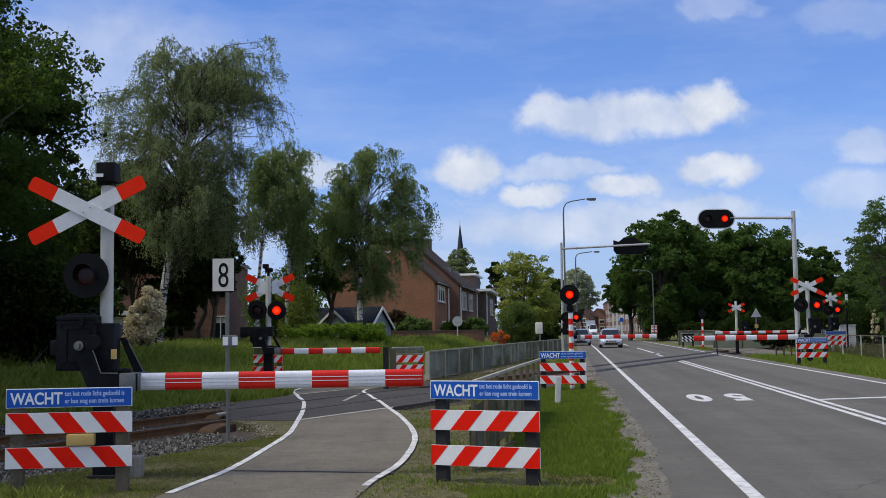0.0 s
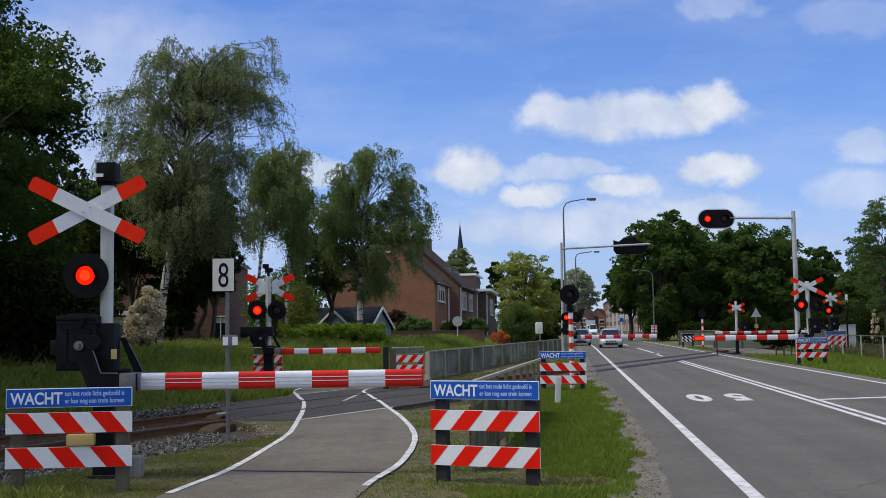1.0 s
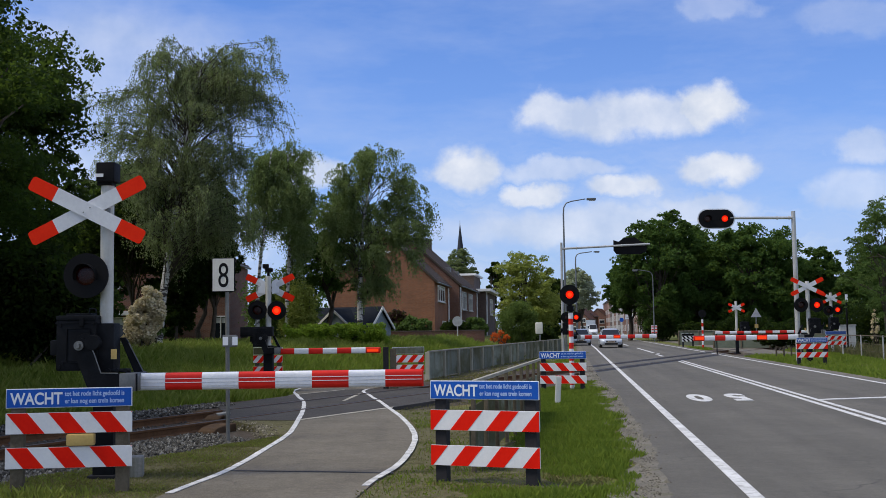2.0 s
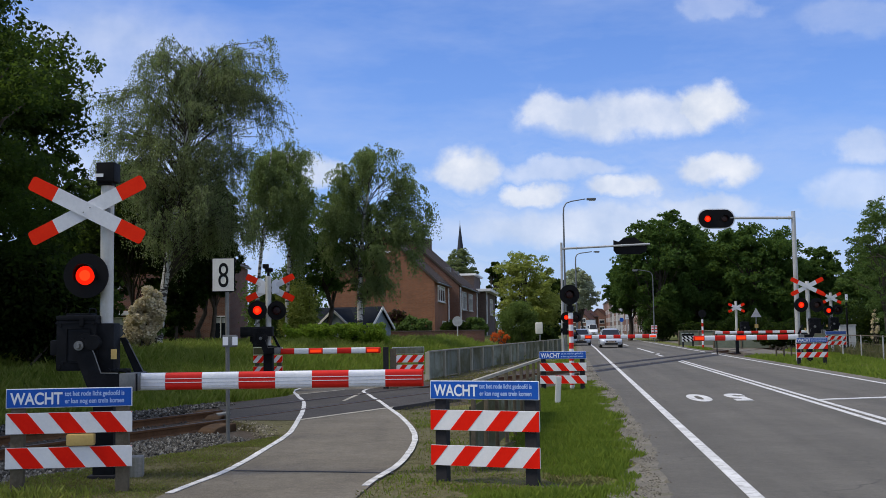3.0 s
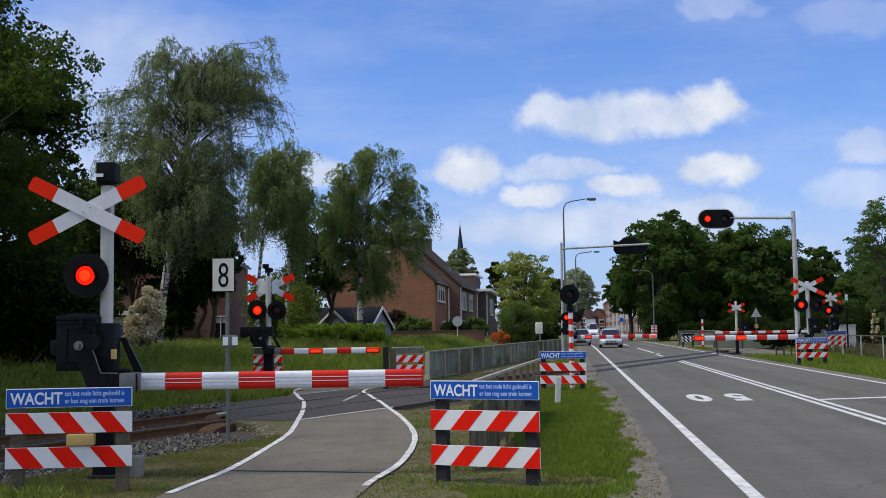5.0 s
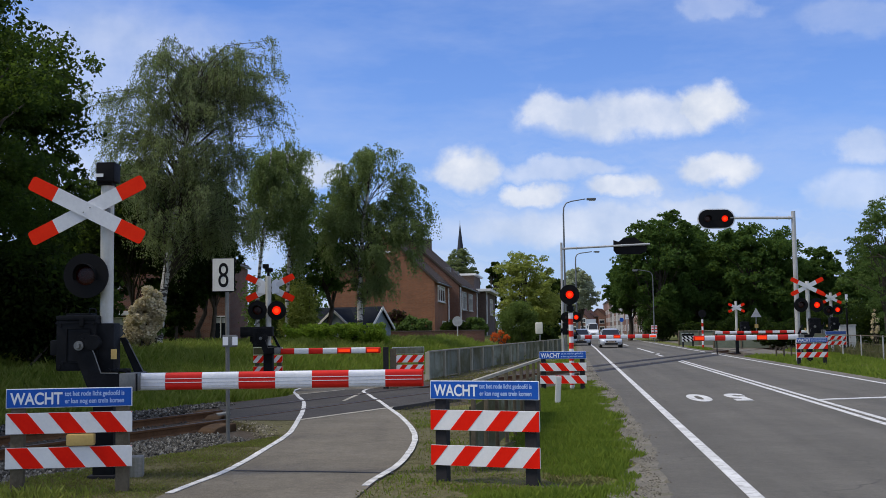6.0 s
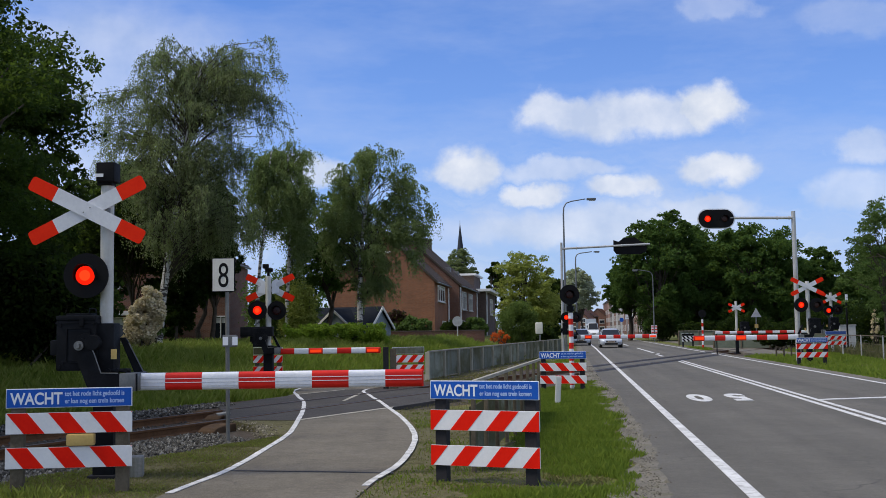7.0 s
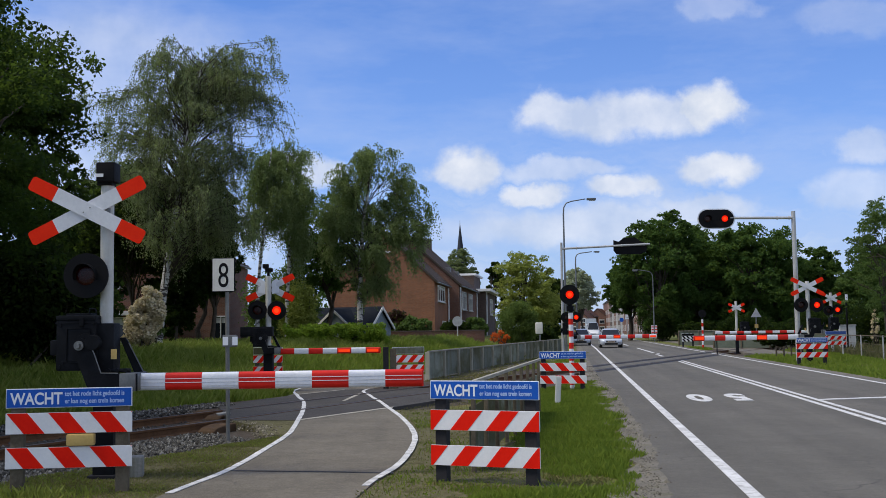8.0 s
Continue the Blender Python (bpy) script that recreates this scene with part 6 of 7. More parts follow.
    rod(bm, (0, 0, 22), (0, 0, 43), 2.5, 0.10, 8)
    part("spire", bm, M["spire"], t, "slate spire")
    bm = B()
    rod(bm, (0, 0, 42.8), (0, 0, 44.6), 0.12, 0.05, 6)
    part("cross_finial", bm, M["steel_dark"], t)


make_houses()


# ---- plants ----
def leaves(rng, pts, size, flat=0.0, hang=False):
    """Folded diamonds of leaf at pts: verts and quads."""
    n = len(pts)
    a = rng.normal(size=(n, 3))
    if hang:
        a[:, 2] = -np.abs(a[:, 2]) - 1.2
    if flat:
        a[:, 2] *= 1 - flat
    a /= np.linalg.norm(a, axis=1, keepdims=True)
    b = np.cross(a, rng.normal(size=(n, 3)))
    b /= np.linalg.norm(b, axis=1, keepdims=True) + 1e-9
    s = size * rng.uniform(0.6, 1.35, (n, 1))
    a, b = a * s, b * s * 0.62
    v = np.stack([pts - a, pts + b, pts + a, pts - b], 1).reshape(-1, 3)
    return v, np.arange(4 * n).reshape(n, 4)


def branch(rng, a, b, sag, k=6):
    a, b = np.asarray(a, float), np.asarray(b, float)
    t = np.linspace(0, 1, k)[:, None]
    p = a + (b - a) * t
    p[:, 2] += sag * np.sin(t[:, 0] * math.pi)
    p[1:-1] += rng.normal(scale=np.linalg.norm(b - a) * 0.03, size=(k - 2, 3))
    return p


def lumpy(rng, d, amount):
    """An uneven factor over directions d, so that a crown bulges here and falls back there."""
    out = np.ones(len(d))
    for k in range(7):
        w = rng.normal(size=3) * (1.4 + 0.55 * k)
        out += amount * 0.42 * np.sin(d @ w + rng.uniform(0, math.tau))
    return np.clip(out, 0.55, 1.35)


def sprays(rng, cs, radii, per, n_spray, drop=0.15):
    """Leaf places: every clump is a heap of flat sprays of leaves that lean outwards and a little down."""
    k = len(cs)
    d = rng.normal(size=(k, n_spray, 3))
    d[..., 2] += 0.25
    d /= np.linalg.norm(d, axis=2, keepdims=True)
    hub = cs[:, None, :] + d * (radii[:, None, None] * rng.uniform(0.45, 1.05, (k, n_spray, 1))) * np.array([1.15, 1.15, 0.8])
    m = max(4, per // n_spray)
    ang = rng.uniform(0, math.tau, (k, n_spray, m))
    rad = np.sqrt(rng.uniform(0, 1, (k, n_spray, m))) * radii[:, None, None] * rng.uniform(0.22, 0.46, (k, n_spray, 1))
    p = np.stack([np.cos(ang) * rad, np.sin(ang) * rad, rng.normal(scale=0.10, size=rad.shape) * radii[:, None, None]], 3)
    out = d * np.array([1, 1, 0])
    slope = np.einsum("ksmi,ksi->ksm", p, out)
    p[..., 2] -= slope * 0.55 + drop * rad
    return (hub[:, :, None, :] + p).reshape(-1, 3)


def broad_tree(name, at, h, spread, crown_low, clumps, per, leaf, mat, seed, label, squash=1.0, trunk_r=0.25, bark="bark", lean=(0, 0), category="tree", clump_r=(0.16, 0.30), z0=None, windy=0.0, uneven=0.30, n_spray=20):
    """Trunk, limbs and a crown of leaf clumps with gaps between them; spread: crown half width."""
    rng = np.random.default_rng(seed)
    z = float(ground_z(*at)) if z0 is None else z0
    t = thing(name, pose(at[0], at[1], z), label, category, "trees" if category == "tree" else "shrubs")
    mid, half = (crown_low + h) / 2, (h - crown_low) / 2
    d = rng.normal(size=(clumps, 3))
    d /= np.linalg.norm(d, axis=1, keepdims=True)
    r = (rng.uniform(0.25, 1.0, clumps) ** 0.45 * lumpy(rng, d, uneven))[:, None]
    wid = np.where(d[:, 2] < 0, 1.0, 0.92)
    cs = np.stack([d[:, 0] * wid * spread, d[:, 1] * spread * squash, d[:, 2] * half], 1) * np.minimum(r, 1.08) + np.array([lean[0], lean[1], mid])
    bm = B()
    top = (lean[0] * 0.6, lean[1] * 0.6, mid + half * 0.35)
    tp = branch(rng, (0, 0, -0.3), top, 0, 7)
    tube(bm, tp, np.linspace(trunk_r, trunk_r * 0.3, 7), 10)
    part("trunk", bm, M[bark], t, smooth=True)
    bm = B()
    for c in cs[:: max(1, clumps // 30)]:
        q = tp[rng.integers(2, 6)]
        tube(bm, branch(rng, q, c, 0.1, 5), np.linspace(trunk_r * 0.30, trunk_r * 0.05, 5), 5)
    part("branchwork", bm, M[bark], t)
    pts = sprays(rng, cs, rng.uniform(*clump_r, clumps) * spread, per, n_spray)
    pts = pts[pts[:, 2] > 0.05]
    v, f = leaves(rng, pts, leaf, 0.25)
    crown = tagged(raw_part("crown", v, f, M[mat], t, "leafy crown with gaps"), kind="stuff")
    if windy:
        sway(crown, windy, seed)
    return t


def sway(ob, amount, seed):
    """The crown leans a little to and fro in the wind about the tree's foot."""
    rows = []
    for k in range(17):
        t = k * 0.5
        rows.append((t, pose(0, 0, 0, amount * 0.4 * math.sin(1.9 * t + seed), amount * (0.7 * math.sin(2.6 * t + 1.7 * seed) + 0.3 * math.sin(4.9 * t + seed)), 0)))
    MOVERS.append((ob, rows))


def birch(name, at, lobes, limbs, strands, per, leaf, mat, seed, label, trunk, trunk_r=0.2, fine=False):
    """White-barked tree: limbs arch into the crown's lobes (across, height, half width, half height, share) and thin strands of small leaves hang from them in tresses; trunk: (x, z) line of the stem."""
    rng = np.random.default_rng(seed)
    z0 = float(ground_z(*at))
    t = thing(name, pose(at[0], at[1], z0), label, "tree", "trees")
    bm = B()
    tp = np.array([(x, 0.12 * math.sin(z * 0.5), z) for x, z in trunk], float)
    tube(bm, tp, np.linspace(trunk_r, trunk_r * 0.25, len(tp)), 12)
    part("trunk", bm, M["bark_birch"], t, "white birch trunk with black marks", True)
    wood, twigs, pts = B(), B(), []
    share = np.array([q[4] * q[2] * q[3] for q in lobes])
    for k in range(limbs):
        cx, cz, rx, rz, _ = lobes[rng.choice(len(lobes), p=share / share.sum())]
        d = rng.normal(size=3)
        d *= rng.uniform(0.15, 1.0) ** 0.4 / np.linalg.norm(d)
        tip = np.array([cx + d[0] * rx, d[1] * rx * 1.1, cz - z0 + d[2] * rz])
        root_z = min(max(tip[2] - rng.uniform(0.8, 2.6), 1.8), tp[-1][2] - 0.2)
        q = np.array([np.interp(root_z, tp[:, 2], tp[:, 0]), np.interp(root_z, tp[:, 2], tp[:, 1]), root_z])
        n = 8
        u = np.linspace(0, 1, n)[:, None]
        arc = q + (tip - q) * u
        arc[:, 2] += (0.20 * np.linalg.norm((tip - q)[:2]) * np.sin(u * math.pi))[:, 0]
        arc[1:-1] += rng.normal(scale=0.07, size=(n - 2, 3))
        tube(wood, arc, np.linspace(trunk_r * 0.13, 0.006, n), 5)
        for j in range(4):
            w = rng.uniform(0.5, 1.0) * (n - 1)
            a = arc[int(w)] + (arc[min(int(w) + 1, n - 1)] - arc[int(w)]) * (w - int(w))
            out = (tip - q)[:2] / (np.linalg.norm((tip - q)[:2]) + 0.1) * rng.uniform(0.0, 0.45) + rng.normal(scale=0.2, size=2)
            fall = rng.uniform(0.45, 1.5)
            for i in range(strands):
                b = a + rng.normal(scale=(0.15, 0.15, 0.10), size=3)
                ln = fall * rng.uniform(0.45, 1.1)
                u2 = np.sort(rng.uniform(0, 1, per))[:, None]
                p = np.concatenate([b[:2] + out * np.sqrt(u2) * rng.uniform(0.6, 1.2), b[2] + 0.16 * np.sin(u2 * 3.0) - ln * u2 ** 1.3], 1)
                pts.append(p + rng.normal(scale=0.045, size=p.shape))
                if fine and i % 3 == 0:
                    tube(twigs, [p[0], p[len(p) // 2], p[-1]], [0.009, 0.006, 0.003], 3)
    part("branchwork", wood, M["bark"], t)
    if fine:
        part("twig_mass", twigs, M["bark"], t)
    else:
        twigs.free()
    pts = np.concatenate(pts)
    v, f = leaves(rng, pts[pts[:, 2] > 0.3], leaf, 0.0, True)
    crown = tagged(raw_part("crown", v, f, M[mat], t, "hanging strands of small leaves"), kind="stuff")
    sway(crown, 0.28, seed)
    return t


def shrub(name, at, w, d, h, n, leaf, mat, seed, label, category="shrub", boxy=0.0, z0=None, lean=0.0, fill=1.0):
    """A bush: stems and a mass of leaves with an uneven top."""
    rng = np.random.default_rng(seed)
    z = float(ground_z(*at)) if z0 is None else z0
    t = thing(name, pose(at[0], at[1], z), label, category, "shrubs")
    bm = B()
    for k in range(9):
        tube(bm, branch(rng, (rng.normal() * w * 0.15, rng.normal() * d * 0.15, -0.1), (rng.uniform(-0.4, 0.4) * w, rng.uniform(-0.4, 0.4) * d, h * rng.uniform(0.5, 0.85)), 0.05, 4), [0.04, 0.03, 0.02, 0.01], 5)
    part("stems", bm, M["bark"], t)
    k = max(10, int(14 * w * h * fill))
    if boxy:
        k *= 3
        cs = np.stack([rng.uniform(-0.5, 0.5, k) * w, rng.uniform(-0.5, 0.5, k) * d, rng.uniform(0.05, 0.92, k) * h], 1)
        rr = np.full(k, 0.22 * h)
    else:
        u = rng.normal(size=(k, 3))
        u /= np.linalg.norm(u, axis=1, keepdims=True)
        u *= rng.uniform(0.2, 0.85, (k, 1)) ** 0.5
        cs = np.stack([u[:, 0] * w / 2 + lean * u[:, 2], u[:, 1] * d / 2, h * 0.48 + u[:, 2] * h * 0.46], 1)
        rr = rng.uniform(0.10, 0.2, k) * min(w, h)
    i = rng.integers(0, k, n)
    o = rng.normal(size=(n, 3))
    o /= np.linalg.norm(o, axis=1, keepdims=True)
    p = cs[i] + o * rr[i][:, None] * rng.uniform(0.5, 1.0, (n, 1))
    p = p[p[:, 2] > 0.0]
    v, f = leaves(rng, p, leaf, 0.2)
    tagged(raw_part("foliage", v, f, M[mat], t), kind="stuff")
    return t


def make_plants():
    broad_tree("oak_tree", (-12.3, 24.0), 10.3, 3.9, 1.4, 110, 620, 0.058, "leaf_oak", 11, "shade-dark broad-leaved tree that shades the left side", trunk_r=0.3, lean=(0.0, 0), clump_r=(0.13, 0.23), windy=0.2)
    # two oaks added out of view, to shade the lower left
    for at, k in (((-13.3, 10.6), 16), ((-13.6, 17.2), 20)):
        broad_tree("oak_tree", at, 11.5, 4.0, 2.2, 150, 520, 0.075, "leaf_oak", k, "shade-dark broad-leaved tree that shades the left side", trunk_r=0.3, clump_r=(0.16, 0.27))
    # three more added left of the view, to darken the wood
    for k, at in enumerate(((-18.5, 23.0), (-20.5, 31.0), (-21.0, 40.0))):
        broad_tree("oak_tree", at, 13.0, 4.2, 0.8, 90, 380, 0.10, "leaf_shade_dark", 15 + k, "broad-leaved tree added left of the view for shade", trunk_r=0.3)
    broad_tree("oak_tree", (-15.0, 33.0), 12.0, 4.0, 0.4, 100, 460, 0.085, "leaf_shade_dark", 12, "broad-leaved tree with shade put into its leaf colour", trunk_r=0.3)
    # another added left of the view, to shade the bush below
    broad_tree("oak_tree", (-16.8, 28.0), 12.5, 4.4, 1.0, 100, 460, 0.085, "leaf_shade_dark", 19, "broad-leaved tree added left of the view for shade", trunk_r=0.3)
    # near-black leaf colour carries the shade beneath the crowns
    shrub("bush", (-11.5, 30.0), 5.0, 3.5, 3.4, 16000, 0.09, "leaf_shade_dark", 13, "dense bush under the trees, shade put into its leaf colour")
    shrub("bush", (-16.0, 38.0), 7.0, 4, 4.0, 16000, 0.11, "leaf_shade_dark", 14, "dense bush under the trees, shade put into its leaf colour")
    birch("birch_tree", (-11.9, 45.0), [(3.85, 12.8, 1.4, 1.5, 2.0), (1.25, 13.0, 0.9, 1.0, 0.8), (4.5, 10.9, 0.9, 1.3, 1.3), (0.1, 12.8, 1.9, 1.3, 1.2), (1.4, 10.2, 2.8, 2.5, 0.8), (0.7, 7.3, 3.0, 2.2, 0.9), (2.9, 7.8, 1.4, 2.6, 1.0), (3.3, 5.8, 1.0, 1.3, 0.8), (-2.4, 11.0, 1.4, 1.2, 0.45), (1.9, 12.6, 1.3, 1.2, 1.6), (-1.6, 9.2, 1.5, 2.2, 0.7)],
          325, 5, 26, 0.035, "leaf_birch", 21, "tall weeping birch with grey-green leaves", [(-0.1, -0.3), (0.08, 2), (0.36, 4), (0.72, 6), (1.1, 8.5), (1.3, 10.5), (1.8, 12.0)], 0.19, True)
    birch("birch_tree", (-9.0, 52.0), [(0.3, 9.95, 0.9, 1.0, 1.0), (0.9, 8.4, 0.8, 1.0, 1.0), (-0.3, 8.2, 0.9, 1.1, 0.8), (0.0, 6.9, 1.0, 0.9, 0.6)],
          46, 6, 30, 0.042, "leaf_birch_b", 22, "weeping birch with thin dark stems", [(0, -0.3), (-0.05, 2), (0.1, 4), (0.35, 6), (0.5, 8), (0.7, 9.4)], 0.11)
    birch("birch_tree", (-7.75, 53.0), [(0.2, 10.4, 0.9, 0.9, 1.0), (0.7, 8.6, 0.9, 1.1, 1.0), (0.0, 7.6, 0.8, 1.0, 0.8), (0.9, 6.6, 0.8, 1.1, 1.0)],
          50, 6, 30, 0.042, "leaf_birch_b", 24, "slender weeping birch behind the barrier", [(0, -0.3), (0.0, 2), (0.1, 4), (0.2, 6), (0.15, 8), (0.1, 9.4)], 0.11)
    birch("birch_tree", (-4.3, 55.0), [(0.8, 10.6, 1.2, 1.0, 1.0), (-0.8, 9.0, 1.1, 1.3, 0.9), (2.3, 8.9, 1.0, 1.2, 0.9), (-1.2, 6.9, 1.2, 1.7, 1.0), (1.0, 7.4, 1.1, 1.2, 0.5), (2.7, 6.7, 1.1, 1.6, 0.55), (0.85, 4.9, 1.2, 1.5, 0.8), (3.5, 7.4, 0.5, 1.2, 0.8)],
          132, 6, 30, 0.044, "leaf_birch_b", 23, "weeping birch with pale bark before the houses", [(0, -0.3), (0.0, 2), (0.05, 4), (0.2, 6), (0.5, 8), (0.7, 9.4)], 0.17)
    broad_tree("lime_tree", (-6.2, 57.5), 7.6, 2.3, 2.9, 70, 400, 0.075, "leaf_wood", 25, "dark leafy tree behind the shed", trunk_r=0.16)
    # the dark leaf colour here holds the shade round the brown house
    broad_tree("yew_tree", (-12.3, 49.0), 7.4, 1.2, 0.3, 130, 420, 0.075, "leaf_shade_dark", 26, "dark evergreen behind the birch trunk", trunk_r=0.12, clump_r=(0.22, 0.36))
    broad_tree("yew_tree", (-10.95, 50.5), 7.0, 1.2, 2.5, 90, 420, 0.07, "leaf_shade_dark", 39, "dark evergreen before the brown house", trunk_r=0.12, clump_r=(0.22, 0.36))
    broad_tree("yew_tree", (-14.6, 50.0), 8.6, 2.5, 3.5, 110, 420, 0.08, "leaf_shade_dark", 27, "dark tree shading the brown house", trunk_r=0.12, clump_r=(0.22, 0.36))
    broad_tree("lime_tree", (-18.4, 54.0), 8.0, 2.9, 1.6, 120, 380, 0.10, "leaf_shade_dark", 28, "dark leafy tree shading the brown house", trunk_r=0.16)
    broad_tree("lime_tree", (-12.2, 54.0), 8.6, 1.8, 3.1, 90, 380, 0.09, "leaf_shade_dark", 29, "dark leafy tree behind the tall birch", trunk_r=0.14)
    shrub("lilac_bush", (-10.72, 38.3), 1.3, 1.0, 2.75, 24000, 0.055, "blossom", 31, "bush covered in cream blossom", z0=0.62, lean=0.28, fill=1.8)
    shrub("lilac_bush", (-10.6, 38.8), 1.0, 0.9, 2.0, 700, 0.07, "leaf_green", 32, "green leaves among the blossom bush")
    shrub("bush", (-8.7, 58.0), 4.2, 2.0, 4.3, 16000, 0.075, "leaf_green", 30, "green bushes before the brown house")
    shrub("bush", (-7.35, 53.5), 2.2, 1.4, 3.5, 12000, 0.055, "leaf_yellow", 33, "yellow-green bush in a garden")
    shrub("hedge", (-4.95, 49.6), 4.5, 1.3, 0.92, 24000, 0.05, "leaf_hedge", 34, "bright green clipped hedge", "hedge", 1.0)
    shrub("bush", (-3.2, 70.5), 1.8, 1.4, 2.1, 4000, 0.10, "leaf_red", 35, "dark purple-leaved round bush")
    shrub("bush", (-2.0, 69.6), 3.0, 1.4, 1.5, 6500, 0.09, "leaf_green", 36, "low green shrubs along the wall")
    shrub("bush", (0.7, 71.0), 2.2, 1.5, 1.45, 5000, 0.09, "leaf_shade_dark", 37, "dark green shrubs along the wall")
    shrub("azalea_bush", (3.9, 76.0), 1.9, 1.2, 0.95, 2300, 0.05, "orange_flower", 38, "orange flowering azalea by the fence", z0=0.5)
    shrub("bush", (2.6, 86.0), 2.0, 1.6, 1.7, 3800, 0.11, "leaf_green", 39, "green shrubs before the dark house")
    broad_tree("maple_tree", (7.35, 96.0), 8.3, 3.0, 1.8, 190, 330, 0.066, "leaf_yellow", 41, "yellow-green maple beside the fence", trunk_r=0.2, clump_r=(0.09, 0.20), uneven=0.42)
    broad_tree("maple_tree", (9.2, 100.0), 6.4, 2.0, 0.4, 120, 300, 0.07, "leaf_yellow", 42, "small yellow-green maple by the road", trunk_r=0.15, clump_r=(0.10, 0.22), uneven=0.4)
    shrub("yew_bush", (5.75, 84.0), 3.2, 2.6, 4.1, 30000, 0.055, "leaf_olive", 43, "dense rounded dark green bush")
    shrub("bush", (7.9, 88.0), 3.0, 1.6, 2.0, 5000, 0.10, "leaf_shade_dark", 44, "dark shrubs along the fence")
    broad_tree("poplar_tree", (12.6, 125.0), 7.6, 1.5, 0.6, 60, 300, 0.16, "leaf_shade_dark", 45, "narrow dark tree behind the maples", trunk_r=0.14, clump_r=(0.3, 0.5))
    broad_tree("willow_tree", (21.1, 165.0), 10.7, 2.75, 4.2, 230, 330, 0.10, "leaf_pale", 46, "pale grey-green tree down the street", trunk_r=0.2, clump_r=(0.10, 0.22))
    broad_tree("ash_tree", (2.75, 180.0), 13.8, 3.3, 6.0, 130, 240, 0.13, "leaf_birch", 47, "tree among the roofs below the spire", trunk_r=0.3, clump_r=(0.10, 0.22))
    broad_tree("ash_tree", (8.1, 170.0), 11.6, 1.6, 4.0, 36, 300, 0.24, "leaf_shade_dark", 48, "dark tree behind the maples", trunk_r=0.3)
    # dark row of trees right of the road
    row = [(24.4, 122, 14.5, 4.3), (21.9, 127, 9.8, 2.6), (29.8, 126, 13.4, 4.8), (34.8, 121, 14.0, 5.2), (39.6, 127, 11.2, 4.2), (43.6, 124, 9.8, 3.4), (48.4, 121, 10.4, 4.2), (54.6, 124, 9.4, 4.6), (32.0, 146, 15.8, 5.5), (38.0, 146, 14.6, 6.5)]
    for k, (x, y, h, s) in enumerate(row):
        broad_tree("lime_tree", (x, y), h, s, (1.6, 3.0)[k] if k < 2 else 0.5, 170, 360, 0.14, "leaf_wood", 60 + k, "dark dense roadside tree", trunk_r=0.3, clump_r=(0.13, 0.23), z0=0.0)
    # near-black leaves put the shade under the roadside trees into colour
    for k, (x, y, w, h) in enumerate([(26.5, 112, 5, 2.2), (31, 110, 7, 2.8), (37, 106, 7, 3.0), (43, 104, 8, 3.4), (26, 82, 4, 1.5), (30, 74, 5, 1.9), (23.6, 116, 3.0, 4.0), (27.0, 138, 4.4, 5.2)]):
        shrub("bush", (x, y), w, 2.0, h, 8000, 0.10, "leaf_shade_dark", 80 + k, "undergrowth with the trees' shade put into its leaf colour", z0=0.0)
    broad_tree("rowan_tree", (22.3, 54.0), 7.9, 2.3, 1.8, 150, 200, 0.045, "leaf_green", 91, "airy grey-green tree at the fence", trunk_r=0.12, clump_r=(0.08, 0.17), z0=0.0, windy=0.35, uneven=0.5)
    # same shade-dark leaf colour behind the cabinet and the wire fence
    shrub("bush", (27.0, 66.0), 6.0, 2.5, 3.2, 14000, 0.07, "leaf_shade_dark", 94, "dark bushes behind the trackside cabinet", z0=0.0)
    shrub("bush", (22.4, 72.0), 4.0, 2.0, 1.8, 8000, 0.07, "leaf_shade_dark", 95, "dark low bushes behind the wire fence", z0=0.0)
    broad_tree("rowan_tree", (28.4, 62.0), 6.0, 3.4, 0.6, 90, 420, 0.08, "leaf_shade", 92, "broad tree at the fence", trunk_r=0.2, z0=0.0)
    shrub("blossom_shrub", (24.6, 61.5), 0.55, 0.55, 2.7, 1500, 0.05, "blossom", 93, "white-blossomed shrub behind the cabinet", z0=0.0)
    # far woods to the left and right, closing the horizon
    rng = np.random.default_rng(7)
    pts = []
    for x in np.arange(-260, 300, 5.0):
        if 5 < x < 66:
            continue
        y, h = 330 + rng.uniform(-25, 25), rng.uniform(9, 15)
        d = rng.normal(size=(420, 3))
        d /= np.linalg.norm(d, axis=1, keepdims=True)
        pts.append(np.array([x, y, h * 0.5]) + d * np.array([4.5, 4.5, h * 0.5]) * rng.uniform(0.7, 1, (420, 1)))
    v, f = leaves(rng, np.concatenate(pts), 0.75)
    tagged(raw_part("far_woods", v, f, M["leaf_wood"]), "distant dark woods along the horizon", "woods", kind="stuff")


make_plants()


